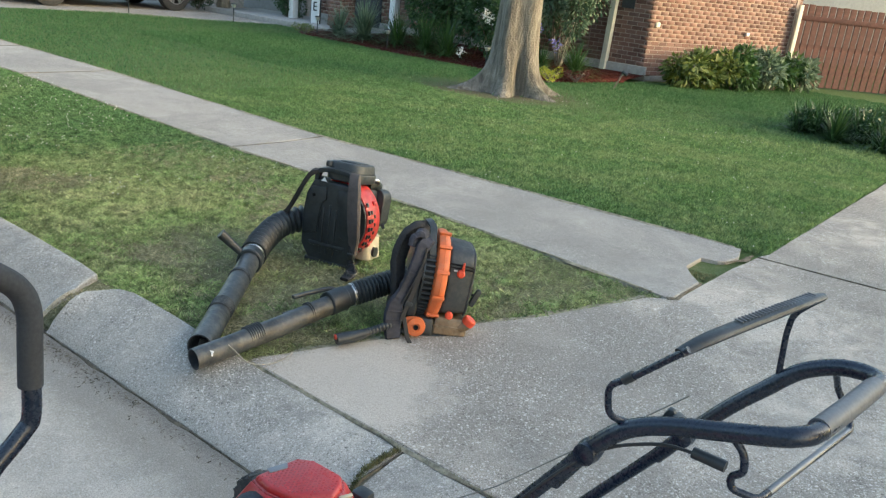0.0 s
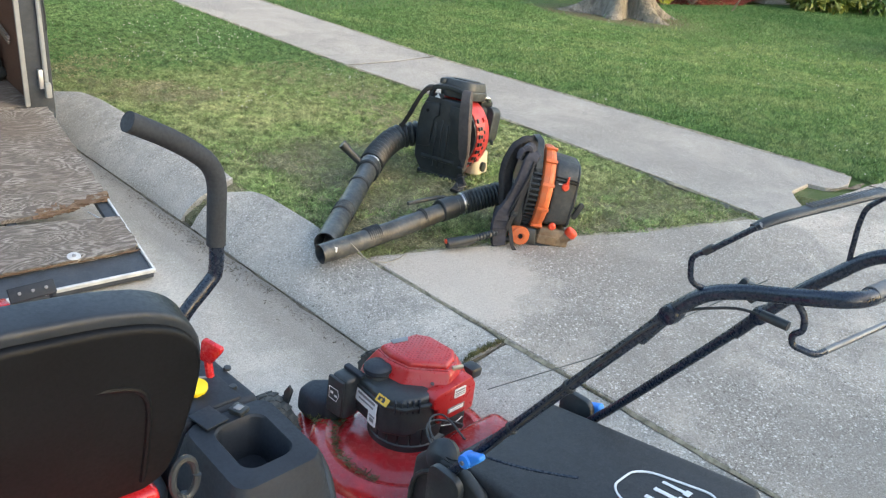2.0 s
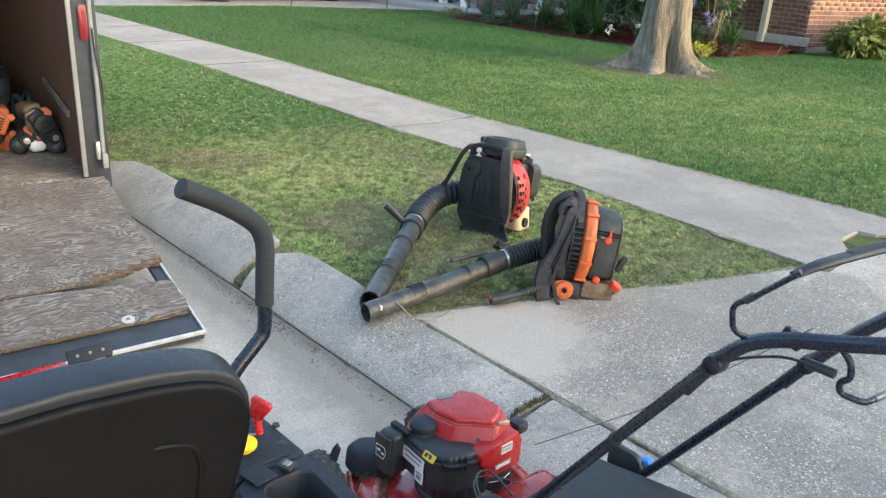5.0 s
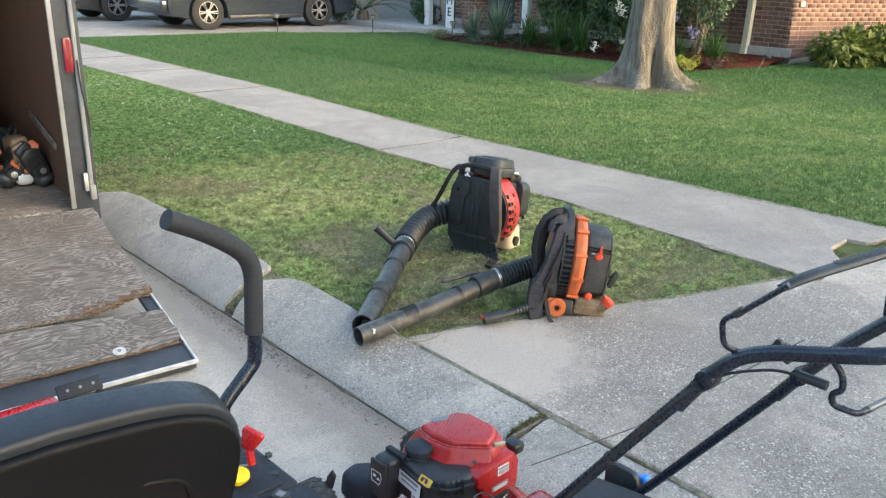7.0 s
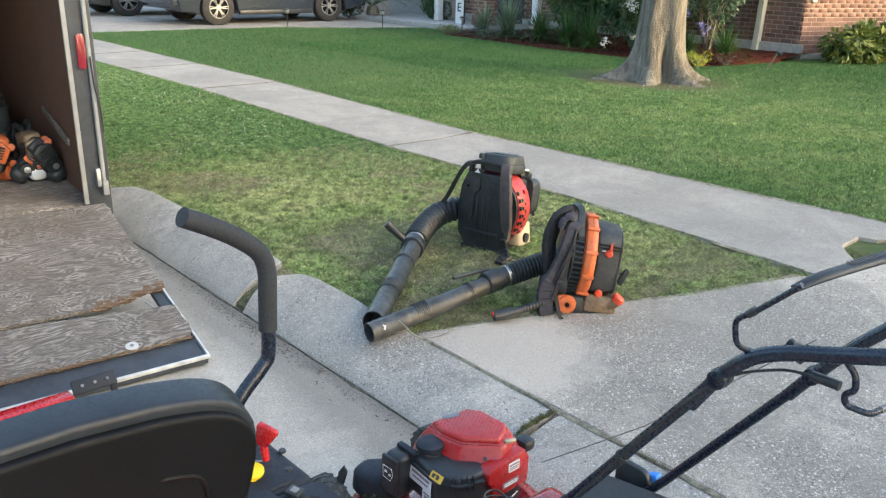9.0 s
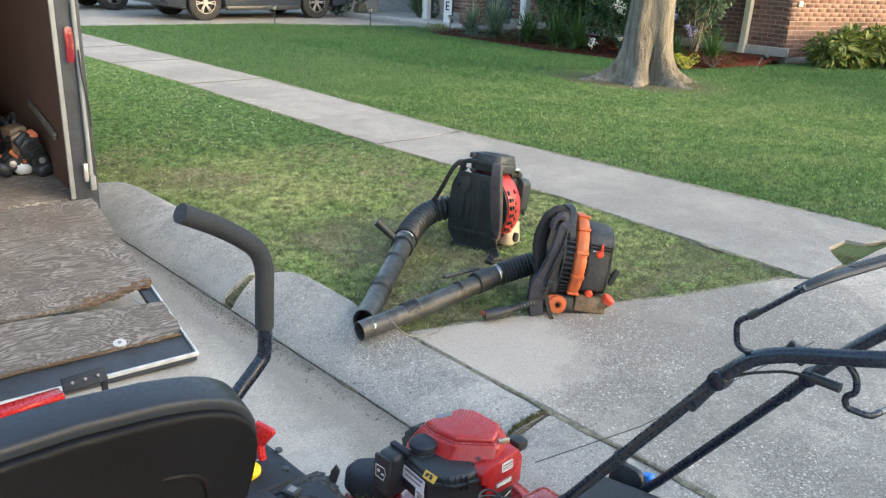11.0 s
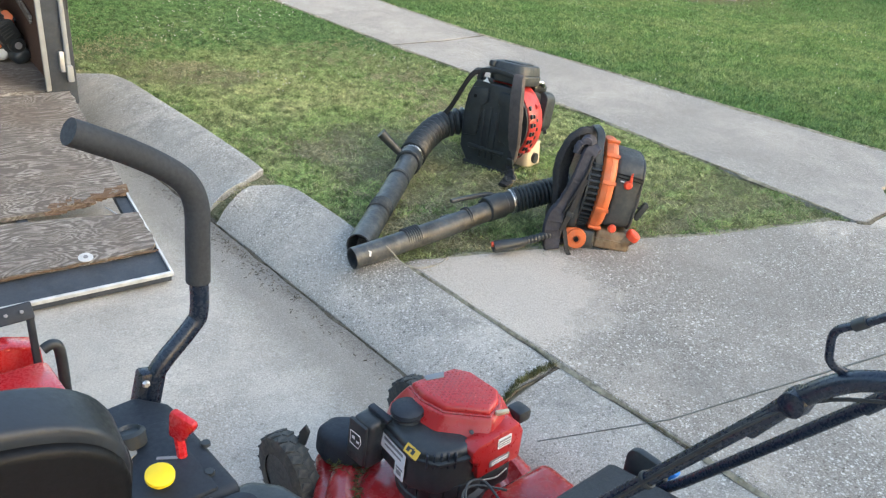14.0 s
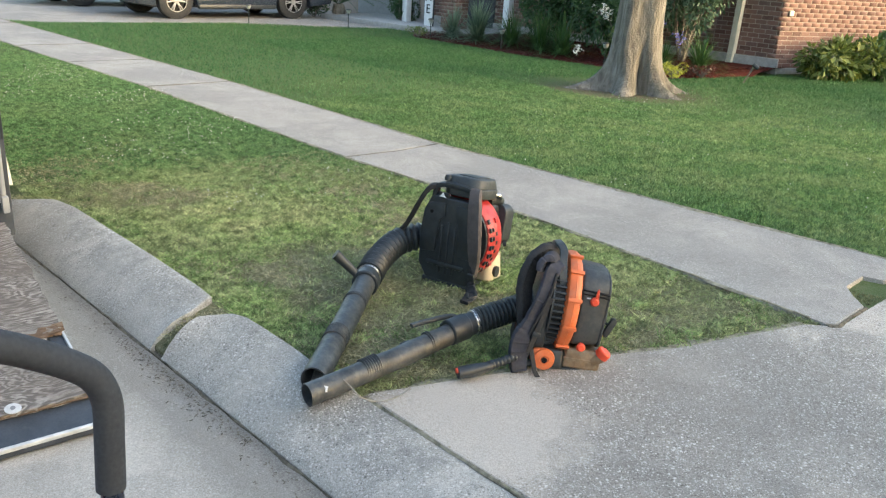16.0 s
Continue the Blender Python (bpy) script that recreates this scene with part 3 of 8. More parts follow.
def wheel_parts(parent, p, r, w, axis, tread, hub_mat, lugs=20, name="wheel"):
    m = tilt_to(p, axis)
    prof = [(r * 0.60, -w / 2), (r * 0.80, -w / 2), (r * 0.96, -w * 0.42), (r, -w * 0.25), (r, w * 0.25), (r * 0.96, w * 0.42), (r * 0.80, w / 2), (r * 0.60, w / 2)]
    ob = part(name, lathe(prof, 32, m, caps=False), M["rubber"], parent, tread)
    block = finish("tread_block", box(r * 0.07, r * 0.19, w * 0.40, None, r * 0.012, 1), M["rubber"], 0)
    for k in range(lugs):
        a = math.tau * k / lugs
        for side in (-1, 1):
            lug = new("tread_block", block)
            lug.parent = ob
            lug.matrix_local = m @ Matrix.Rotation(a + side * math.pi / lugs * 0.5, 4, "Z") @ pose(r * 0.985, 0, side * w * 0.21, side * 24, 0, 0)
    part("rim", lathe([(0.0, -w * 0.45), (r * 0.6, -w * 0.45), (r * 0.62, -w * 0.3), (r * 0.62, w * 0.3), (r * 0.6, w * 0.45), (r * 0.25, w * 0.36), (r * 0.2, w * 0.52), (0.0, w * 0.52)], 24, m), hub_mat, ob)
    return ob


def label_bars(parent, m, w, h, rows, ground, ink, name="label", text=""):
    """A sticker with plain bars for its small print."""
    ob = part(name, prism(rounded(w, h, min(w, h) * 0.12, 3), 0.0012, m, 0.0), M[ground], parent, text)
    bm = bmesh.new()
    deep = parent.parent is not None
    for y0, bw, bh, x0 in rows:
        box(w * bw, h * bh, 0.0008, m @ pose(x0 * w, y0 * h, 0.0016), bm=bm)
    part("print", bm, M[ink], parent if deep else ob)
    return ob

# ---- ground, street, kerb, pavement ----
rng = np.random.default_rng(7)


def street_z(n):
    return -0.15 + np.clip(1.63 - n, 0, 4.5) * 0.014


def verge_z(n):
    return np.where(n < 4.2, -0.04 * (4.2 - np.clip(n, 2.0, 4.2)) / 2.2, 0.0)


# the drive's edge against the grass, in street axes
FLARE = [(2.02, -2.30), (2.2, -2.22), (2.6, -2.06), (3.04, -1.89), (3.33, -1.74), (3.63, -1.63), (4.0, -1.50), (4.06, -1.43), (4.10, -1.375), (4.45, -1.37), (4.9, -1.355), (5.27, -1.33), (5.40, -1.30), (40.0, -1.28)]
NEAR_EDGE = [(-60, 4.20), (-12, 4.19), (-9.0, 4.25), (-5.3, 4.14), (-3.3, 4.18), (-2.6, 4.13), (-2.0, 4.095), (-1.38, 4.06), (1.9, 4.06), (60, 4.06)]
FAR_EDGE = [(-60, 5.27), (-12, 5.28), (-9.0, 5.30), (-5.3, 5.15), (-3.3, 5.25), (-1.9, 5.34), (-1.3, 5.36), (1.9, 5.36), (60, 5.36)]


def along(table, v):
    return np.interp(v, [a for a, b in table], [b for a, b in table])


def drive_edge(n):
    return along(FLARE, n)


# the rounded end of the kerb bay beside the trailer
FAR_END = ([-7.01, -7.0, -5.56, -5.48, -5.36, -5.24, -5.0], [1.98, 1.72, 1.72, 1.80, 1.88, 1.945, 1.98])


def is_grass(s, n):
    """Where grass grows: verge and lawn, clear of paving."""
    near, far = along(NEAR_EDGE, s), along(FAR_EDGE, s)
    verge = (n > kerb_back(s) + 0.0) & (n < near) & (s < drive_edge(n))
    lawn = (n > far) & (s < drive_edge(n)) & (s > far_drive(n)) & (n < bed_edge(s))
    return verge, lawn


def kerb_back(s):
    back = np.where(np.abs(s + 3.25) < 0.07, 1.72, 1.97) - 0.16 * np.exp(-((s + 3.12) / 0.10) ** 2)
    return np.minimum(back, np.interp(s, *FAR_END))


def gap_z(n):
    """Earth between the kerb bays, just below their rolled faces."""
    f = np.clip((n - 1.655) / 0.32, 0.02, 1.0)
    return np.minimum(-0.140 + 0.14 * np.sin(f * math.pi / 2) ** 0.9, -0.042)


def far_drive(n):
    return np.interp(n, [5.3, 5.9, 9.5, 11.0, 13.2, 40], [-17.1, -16.5, -16.25, -15.4, -14.4, -14.0])


def bed_edge(s):
    return np.interp(s, [-14.5, -13.6, -12.85, -11.5, -9.96, -8.35, -7.4, -6.8, -6.2, -5.8, -5.0, -3.0, 5], [12.9, 12.3, 11.75, 11.75, 11.6, 11.75, 11.65, 11.8, 14.5, 16.2, 18.5, 20, 20])


def fine_grid(lo, hi, inner_lo, inner_hi, step):
    a = np.arange(inner_lo, inner_hi + step / 2, step)
    return np.concatenate(([lo, lo / 4, lo / 12], a, [hi / 12, hi / 4, hi]))


gs = fine_grid(-900.0, 900.0, -24, 10, 0.5)
gn = np.concatenate(([-900, -200, -60, -20, -12, -4, 1.0, 1.70, 1.955, 2.03], np.arange(2.3, 26, 0.4), [32, 60, 200, 900]))
GS, GN = np.meshgrid(gs, gn, indexing="ij")
GZ = np.where(GN < 2.0, -0.30, verge_z(GN) - 0.012) + np.where((GN > 5.6) & (GN < 20), 0.015 * np.sin(GS * 0.9 + GN * 0.6), 0)
gv = np.stack([GS, GN, GZ], -1).reshape(-1, 3)
idx = np.arange(len(gs) * len(gn)).reshape(len(gs), len(gn))
gf = np.stack([idx[:-1, :-1], idx[1:, :-1], idx[1:, 1:], idx[:-1, 1:]], -1).reshape(-1, 4)
ground = tagged(sheet_np("ground", gv, gf, M["soil"], ST), "earth under mown grass reaching far beyond the house", "ground", kind="structure")


def slab(name, corners, top, thick, material, parent=None, label="", bevel=0.008, rough_edge=0.0, cut=0.25):
    """A cast slab: outline in street axes, its top following the fall of the ground."""
    pts = []
    n = len(corners)
    for k in range(n):
        a, b = Vector(corners[k]), Vector(corners[(k + 1) % n])
        m = max(1, int((b - a).length / cut))
        pts += [a + (b - a) * (j / m) for j in range(m)]
    if rough_edge:
        pts = [p + Vector((noise.noise((p.x * 3, p.y * 3, 4.0)), noise.noise((p.x * 3, p.y * 3, 9.0)))) * rough_edge for p in pts]
    bm = bmesh.new()
    up = [bm.verts.new((p.x, p.y, float(top(p.x, p.y)))) for p in pts]
    lip = [bm.verts.new((p.x, p.y, float(top(p.x, p.y)) - bevel)) for p in pts]
    low = [bm.verts.new((p.x, p.y, float(top(p.x, p.y)) - thick)) for p in pts]
    c = sum(pts, Vector((0, 0))) / len(pts)
    for v, p in zip(up, pts):
        d = (c - p)
        d = d.normalized() * bevel if d.length > 0 else d
        v.co.x += d.x
        v.co.y += d.y
    face = bm.faces.new(up)
    m = len(up)
    for k in range(m):
        j = (k + 1) % m
        bm.faces.new((lip[k], lip[j], up[j], up[k]))
        bm.faces.new((low[k], low[j], lip[j], lip[k]))
    bmesh.ops.recalc_face_normals(bm, faces=bm.faces[:])
    bmesh.ops.triangulate(bm, faces=[face])
    ob = new(name, finish(name, bm, material, 30))
    if parent:
        ob.parent = parent
    else:
        ob.matrix_world = ST
    return tagged(ob, label)


# street pan, in large bays
road = thing("road", ST, "pale worn concrete street with a shallow gutter", "street", kind="structure")
for s0, s1 in ((-60, -30), (-30, -14), (-14, -6.2), (-6.2, 1.6), (1.6, 9), (9, 30), (30, 60)):
    for n0, n1 in ((-3.0, 1.637), (-9.0, -3.012)):
        slab("street_bay", [(s0 + 0.006, n0), (s1 - 0.006, n0), (s1 - 0.006, n1), (s0 + 0.006, n1)], lambda s, n: street_z(n), 0.14, M["street"], road, bevel=0.006, cut=2.5)
far_verge = slab("far_verge", [(-60, -9.05), (60, -9.05), (60, -14), (-60, -14)], lambda s, n: -0.03, 0.25, M["soil"], None, cut=10)
tagged(far_verge, "strip of earth across the street", "ground", kind="structure")


# rolled kerb: lofted along the street, with its back height given bay by bay
def kerb_bay(s0, s1, back, n_back, end_round=(0.0, 0.0), parent=None):
    bm = bmesh.new()
    steps = max(2, int((s1 - s0) / 0.07))
    steps = min(steps, 90)
    rows = []
    for i in range(steps + 1):
        s = s0 + (s1 - s0) * i / steps
        e = min((s - s0) / end_round[0] if end_round[0] else 1.0, (s1 - s) / end_round[1] if end_round[1] else 1.0, 1.0)
        e = math.sqrt(max(0.0, 1 - (1 - e) ** 2))
        nb = 1.66 + (float(n_back(s)) - 1.66) * (0.55 + 0.45 * e)
        zb = float(back(s)) - 0.012 * (1 - e)
        wob = 0.006 * noise.noise((s * 4, 1.5, 0.0))
        prof = [(1.640 + wob, -0.21), (1.642 + wob, -0.148), (1.655 + wob, -0.132)]
        for f in (0.12, 0.3, 0.5, 0.7, 0.88, 0.96):
            z = -0.128 + (zb + 0.128) * (math.sin(f * math.pi / 2) ** 0.9)
            prof.append((1.655 + (nb - 1.655) * f, z + 0.003 * noise.noise((s * 9, f * 4, 2.0))))
        prof += [(nb, zb - 0.005), (nb + 0.003, -0.24)]
        rows.append([bm.verts.new((s, n, z)) for n, z in prof])
    for a, b in zip(rows, rows[1:]):
        for k in range(len(a) - 1):
            bm.faces.new((a[k], b[k], b[k + 1], a[k + 1]))
    bm.faces.new(rows[0])
    bm.faces.new(rows[-1][::-1])
    bmesh.ops.recalc_face_normals(bm, faces=bm.faces[:])
    return part("kerb_slab", bm, M["kerb"], parent, smooth=30)


kerb = thing("kerb", ST, "weathered rolled concrete kerb with exposed pebbles and gaps", "kerb", kind="structure")
kerb_bay(-30, -9.6, lambda s: 0.015, lambda s: 1.98, parent=kerb)
kerb_bay(-9.59, -7.0, lambda s: 0.015, lambda s: 1.98, parent=kerb)
kerb_bay(-5.56, -3.315, lambda s: np.interp(s, [-5.56, -5.2, -4.0, -3.5, -3.33], [-0.05, 0.01, 0.015, 0.006, -0.012]), lambda s: np.interp(s, *FAR_END), (0.0, 0.06), kerb)
kerb_bay(-3.21, -1.47, lambda s: np.interp(s, [-3.2, -2.7, -2.2, -1.5], [0.012, 0.0, -0.04, -0.046]), lambda s: np.interp(s, [-3.2, -2.9, -2.5, -2.1], [1.97, 1.98, 1.98, 2.0]), (0.16, 0.0), kerb)
kerb_bay(-1.45, 1.9, lambda s: -0.046, lambda s: 2.0, parent=kerb)
kerb_bay(1.92, 20, lambda s: np.interp(s, [2, 3.2], [-0.046, 0.015]), lambda s: 2.0, parent=kerb)

for s0, s1 in ((-3.40, -2.95), (-7.05, -4.9)):
    slab("gap_soil", [(s0, 1.665), (s1, 1.665), (s1, 2.05), (s0, 2.05)], lambda s, n: float(gap_z(n)) + 0.004 * noise.noise((s * 20, n * 20, 0)), 0.12, M["soil"], kerb, "earth in the gap", cut=0.05)
drive = thing("driveway", ST, "exposed-aggregate concrete driveway with grass in the joints", "driveway", kind="structure")
top_drive = lambda s, n: float(verge_z(np.array(n))) + 0.004
apron_edge = [(s, n) for n, s in FLARE[:12]]
slab("apron_slab", [*apron_edge[::-1], (-2.30, 2.006), (0.4, 2.006), (0.4, 5.42)], top_drive, 0.12, M["drive"], drive, bevel=0.006, rough_edge=0.010, cut=0.15)
slab("apron_slab", [(0.414, 2.006), (4.2, 2.006), (3.4, 5.42), (0.414, 5.42)], top_drive, 0.12, M["drive"], drive, bevel=0.006)
slab("drive_slab", [(-1.30, 5.40), (-1.325, 5.29), (0.4, 5.44), (0.4, 8.6), (-1.28, 8.6)], lambda s, n: 0.006, 0.12, M["drive"], drive, bevel=0.006, rough_edge=0.012)
slab("drive_slab", [(0.414, 5.44), (3.4, 5.44), (3.4, 8.6), (0.414, 8.6)], lambda s, n: 0.006, 0.12, M["drive"], drive, bevel=0.006)
slab("drive_slab", [(-1.28, 8.62), (3.4, 8.62), (3.4, 19.0), (-1.26, 19.0)], lambda s, n: 0.006, 0.12, M["drive"], drive, bevel=0.006)

pavement = thing("pavement", ST, "narrow pale concrete pavement with a dark grassy edge", "pavement", kind="structure")
cuts = [-40, -34, -28, -22, -19.5, -16.4, -13.0, -11.1, -8.95, -5.2, -1.42]
for s0, s1 in zip(cuts, cuts[1:]):
    m = 6
    low = [(s0 + (s1 - s0) * k / m) for k in range(m + 1)]
    low[0] += 0.002
    low[-1] -= 0.002
    ring = [(s, float(along(NEAR_EDGE, s))) for s in low] + [(s, float(along(FAR_EDGE, s))) for s in low[::-1]]
    if s1 == -1.42:
        ring = ring[:m] + [(-1.44, 4.065), (-1.392, 4.09), (-1.392, 4.45), (-1.47, 4.54), (-1.55, 4.66), (-1.56, 4.90), (-1.46, 4.93), (-1.42, 5.0), (-1.405, 5.16), (-1.45, 5.34)] + ring[m + 2:]
    slab("pavement_slab", ring, lambda s, n: 0.010 + 0.004 * noise.noise((s, n, 0)), 0.10, M["walk"], pavement, bevel=0.006, rough_edge=0.012)

front_path = thing("front_path", ST, "pale concrete drive and walk before the porch", "path", kind="structure")
slab("path_slab", [(-24, 5.32), (-17.1, 5.32), (-16.5, 5.9), (-16.3, 9.6), (-24, 9.6)], lambda s, n: 0.008, 0.1, M["walk"], front_path)
slab("path_slab", [(-24, 9.61), (-16.3, 9.61), (-15.5, 11.0), (-14.9, 12.2), (-14.4, 13.0), (-15.4, 14.2), (-16.8, 14.2), (-16.8, 22), (-24, 22)], lambda s, n: 0.008, 0.1, M["walk"], front_path)
slab("path_slab", [(-14.4, 13.01), (-13.4, 12.35), (-12.9, 12.4), (-12.9, 14.19), (-15.4, 14.19)], lambda s, n: 0.008, 0.1, M["walk"], front_path)



# dark earth packed into joints and along edges, also painting the pavement's shaded edge
def dirt_shade_seam(pts, width, top, parent, ragged=0.6, lift=0.002, earth="joint"):
    bm = bmesh.new()
    line = []
    for (a, b), (c, d) in zip(pts, pts[1:]):
        m = max(2, int(math.hypot(c - a, d - b) / 0.035))
        line += [(a + (c - a) * i / m, b + (d - b) * i / m) for i in range(m)]
    line.append(pts[-1])
    rows = []
    for i, (s, n) in enumerate(line):
        p, q = line[max(i - 1, 0)], line[min(i + 1, len(line) - 1)]
        u = Vector((q[0] - p[0], q[1] - p[1])).normalized()
        w = [width * (0.5 + ragged * noise.noise((s * 7, n * 7, z)) + 0.5 * ragged * noise.noise((s * 31, n * 31, z))) for z in (0.5, 7.5)]
        off = width * 0.25 * noise.noise((s * 3, n * 3, 2.2))
        z = float(top(s, n)) + lift
        rows.append([bm.verts.new((s - u.y * (o + off), n + u.x * (o + off), z + h)) for o, h in ((-max(0.001, w[0]), -0.006), (-0.3 * w[0], 0.0), (0.3 * w[1], 0.001), (max(0.001, w[1]), -0.006))])
    for a, b in zip(rows, rows[1:]):
        for k in range(3):
            bm.faces.new((a[k], b[k], b[k + 1], a[k + 1]))
    bmesh.ops.recalc_face_normals(bm, faces=bm.faces[:])
    part("joint_dirt_shade", bm, M[earth], parent, "dark earth in the joints and shade painted along the pavement edge")


walk_top = lambda s, n: 0.012
for c in cuts[3:-1]:
    dirt_shade_seam([(c, float(along(NEAR_EDGE, c)) + 0.01), (c + (0.05 if c == -5.2 else 0.006), 0.5 * float(along(NEAR_EDGE, c) + along(FAR_EDGE, c))), (c, float(along(FAR_EDGE, c)) - 0.01)], 0.015 if c == -5.2 else 0.006, walk_top, pavement, 0.9, 0.002, "gutter_dirt")
edge_s = [-22 + 0.5 * k for k in range(42)]
# dark strip stands in for the pavement's shadowed far edge, narrower on the near
dirt_shade_seam([(s, float(along(FAR_EDGE, s)) - 0.006) for s in edge_s], 0.040, walk_top, pavement, 0.9)
dirt_shade_seam([(s, float(along(NEAR_EDGE, s)) + 0.0) for s in edge_s], 0.024, walk_top, pavement, 0.9)

dirt_shade_seam([(-1.325, 5.28), (-0.585, 5.352), (0.4, 5.43)], 0.016, lambda s, n: 0.004, drive, 0.9, 0.002, "gutter_dirt")
dirt_shade_seam([(-1.42, 4.062), (-1.38, 4.10), (-1.378, 4.45)], 0.020, lambda s, n: 0.006, drive, 1.0, 0.002, "gutter_dirt")
dirt_shade_seam([(-1.42, 4.96), (-1.38, 5.10), (-1.36, 5.28)], 0.030, lambda s, n: 0.006, drive, 1.0, 0.002, "gutter_dirt")
dirt_shade_seam([(-2.30, 2.006), (-1.46, 2.004), (0.3, 2.006), (2.2, 2.006)], 0.016, lambda s, n: -0.042, drive, 1.0, 0.003)
dirt_shade_seam([(0.407, 2.01), (0.407, 5.42)], 0.012, top_drive, drive, 0.6)
dirt_shade_seam([(-1.46, 2.0), (-1.455, 1.90), (-1.47, 1.80), (-1.46, 1.72)], 0.011, lambda s, n: float(np.interp(n, [1.655, 1.70, 1.83, 2.0], [-0.128, -0.10, -0.062, -0.046])), kerb, 0.7, 0.0, "gutter_dirt")
dirt_shade_seam([(float(drive_edge(n)) - 0.01, n) for n in np.arange(2.05, 4.06, 0.15)], 0.05, lambda s, n: float(verge_z(np.array(n))), drive, 0.9)
dirt_shade_seam([(-2.30, 2.010), (2.2, 2.010)], 0.06, lambda s, n: -0.054, drive, 0.15, 0.0)
dirt_shade_seam([(s, 1.640) for s in (-14, -6.2, -3.4, -1.5, 1.9, 6.0)], 0.05, lambda s, n: -0.155, kerb, 0.15, 0.0, "gutter_dirt")
dirt_shade_seam([(-1.46, 2.0), (-1.46, 1.66)], 0.05, lambda s, n: float(np.interp(n, [1.655, 1.70, 1.83, 2.0], [-0.140, -0.112, -0.076, -0.058])), kerb, 0.15, 0.0)
dirt_shade_seam([(s, 1.634) for s in (-14, -6.2, -3.4, -1.5, 1.9, 6.0)], 0.010, lambda s, n: -0.147, kerb, 1.2, 0.002, "gutter_dirt")

# mulch bed under the shrubs
ms = np.linspace(-13.4, -6.42, 46)
bed_v, bed_f = [], []
for s in ms:
    e = float(bed_edge(s))
    for f, z in ((0.0, -0.02), (0.04, 0.02), (0.15, 0.06), (0.5, 0.10), (1.0, 0.10)):
        bed_v.append((s, e + (15.2 - e) * f, z + 0.012 * noise.noise((s * 5, f * 9, 1.0))))
for i in range(len(ms) - 1):
    for k in range(4):
        a = i * 5 + k
        bed_f.append((a, a + 5, a + 6, a + 1))
k = Nodes("mulch_ground")
k.base(k.mix(k.grey(k.noise(45, 5, 0.8), 0.35, 0.65), (0.032, 0.010, 0.008), (0.11, 0.028, 0.022)))
k.set(rough=0.95, spec=0.1)
k.bump(k.noise(50, 5, 0.8), 1.0, 0.03)
tagged(sheet_np("flower_bed", bed_v, bed_f, k.mat, ST), "flower bed of dark red shredded mulch along the house", "flower bed", kind="structure")


def scatter(name, count, size, zfun, region, material, label, category):
    """Many small chips lying over a region."""
    c = region(count)
    a = rng.uniform(0, math.tau, len(c))
    w = rng.uniform(0.5, 1.0, len(c)) * size
    d = np.stack([np.cos(a), np.sin(a), rng.uniform(-.4, .4, len(c))], 1) * w[:, None]
    e = np.stack([-np.sin(a), np.cos(a), rng.uniform(-.4, .4, len(c))], 1) * w[:, None] * 0.35
    base = np.column_stack([c, zfun(c)])
    v = np.stack([base - d - e, base + d - e, base + d + e, base - d + e], 1).reshape(-1, 3)
    f = np.arange(len(v)).reshape(-1, 4)
    return tagged(sheet_np(name, v, f, material, ST), label, category, kind="stuff")


def bed_region(m):
    s = rng.uniform(-13.4, -6.5, m)
    e = bed_edge(s)
    return np.stack([s, e + (15.0 - e) * rng.uniform(0, 0.6, m)], 1)


scatter("mulch_chips", 9000, 0.03, lambda c: 0.11 * np.clip((c[:, 1] - bed_edge(c[:, 0])) * 1.2, 0.05, 1), bed_region, M["mulch"], "loose dark red mulch chips on the flower bed", "mulch")


def gutter_region(m):
    s = np.concatenate([rng.uniform(-5.5, 0.2, m // 2), rng.normal(-3.0, 0.35, m - m // 2)])
    return np.stack([s, 1.615 - np.abs(rng.normal(0, 0.045, m))], 1)


scatter("gutter_litter", 700, 0.007, lambda c: street_z(c[:, 1]) + 0.003, gutter_region, M["gutter_dirt"], "dark crumbs of leaf and earth along the gutter", "litter")


# ---- grass as many blades ----
def blades(name, pts, zs, height, width, material, label, lean=0.9):
    m = len(pts)
    a, b = rng.uniform(0, math.tau, m), rng.uniform(0, math.tau, m)
    h = height * rng.uniform(0.45, 1.15, m)
    w = width * rng.uniform(0.6, 1.2, m)
    side = np.stack([np.cos(a), np.sin(a), np.zeros(m)], 1) * w[:, None]
    l = lean * rng.uniform(0.2, 1.4, m) * h
    tip = np.stack([np.cos(b) * l, np.sin(b) * l, h], 1)
    root = np.column_stack([pts, zs - 0.008])
    v = np.stack([root - side, root + side, root + tip * 0.55 + side * 0.7 + np.array([0, 0, 0.12]) * h[:, None], root + tip], 1)
    f = (np.arange(m)[:, None] * 4 + np.array([[0, 1, 2, 3]])).astype(np.int32)
    tri = np.concatenate([f[:, [0, 1, 2]], f[:, [0, 2, 3]]])
    return tagged(sheet_np(name, v.reshape(-1, 3), tri, material, ST), label, "grass", kind="stuff")


def bare(p):
    """Thin patches in the verge, by layered noise."""
    return np.array([noise.fractal((x * 1.25, y * 1.25, 3.3), 0.7, 2.0, 4) for x, y in p])


def sow(m, s0, s1, n0, n1, which):
    p = np.stack([rng.uniform(s0, s1, m), rng.uniform(n0, n1, m)], 1)
    v, l = is_grass(p[:, 0], p[:, 1])
    return p[v if which == "verge" else l]


def tufted(p, per, spread):
    """Gathers blades into tufts round each sown point."""
    q = np.repeat(p, per, axis=0)
    return q + rng.normal(0, spread, q.shape)


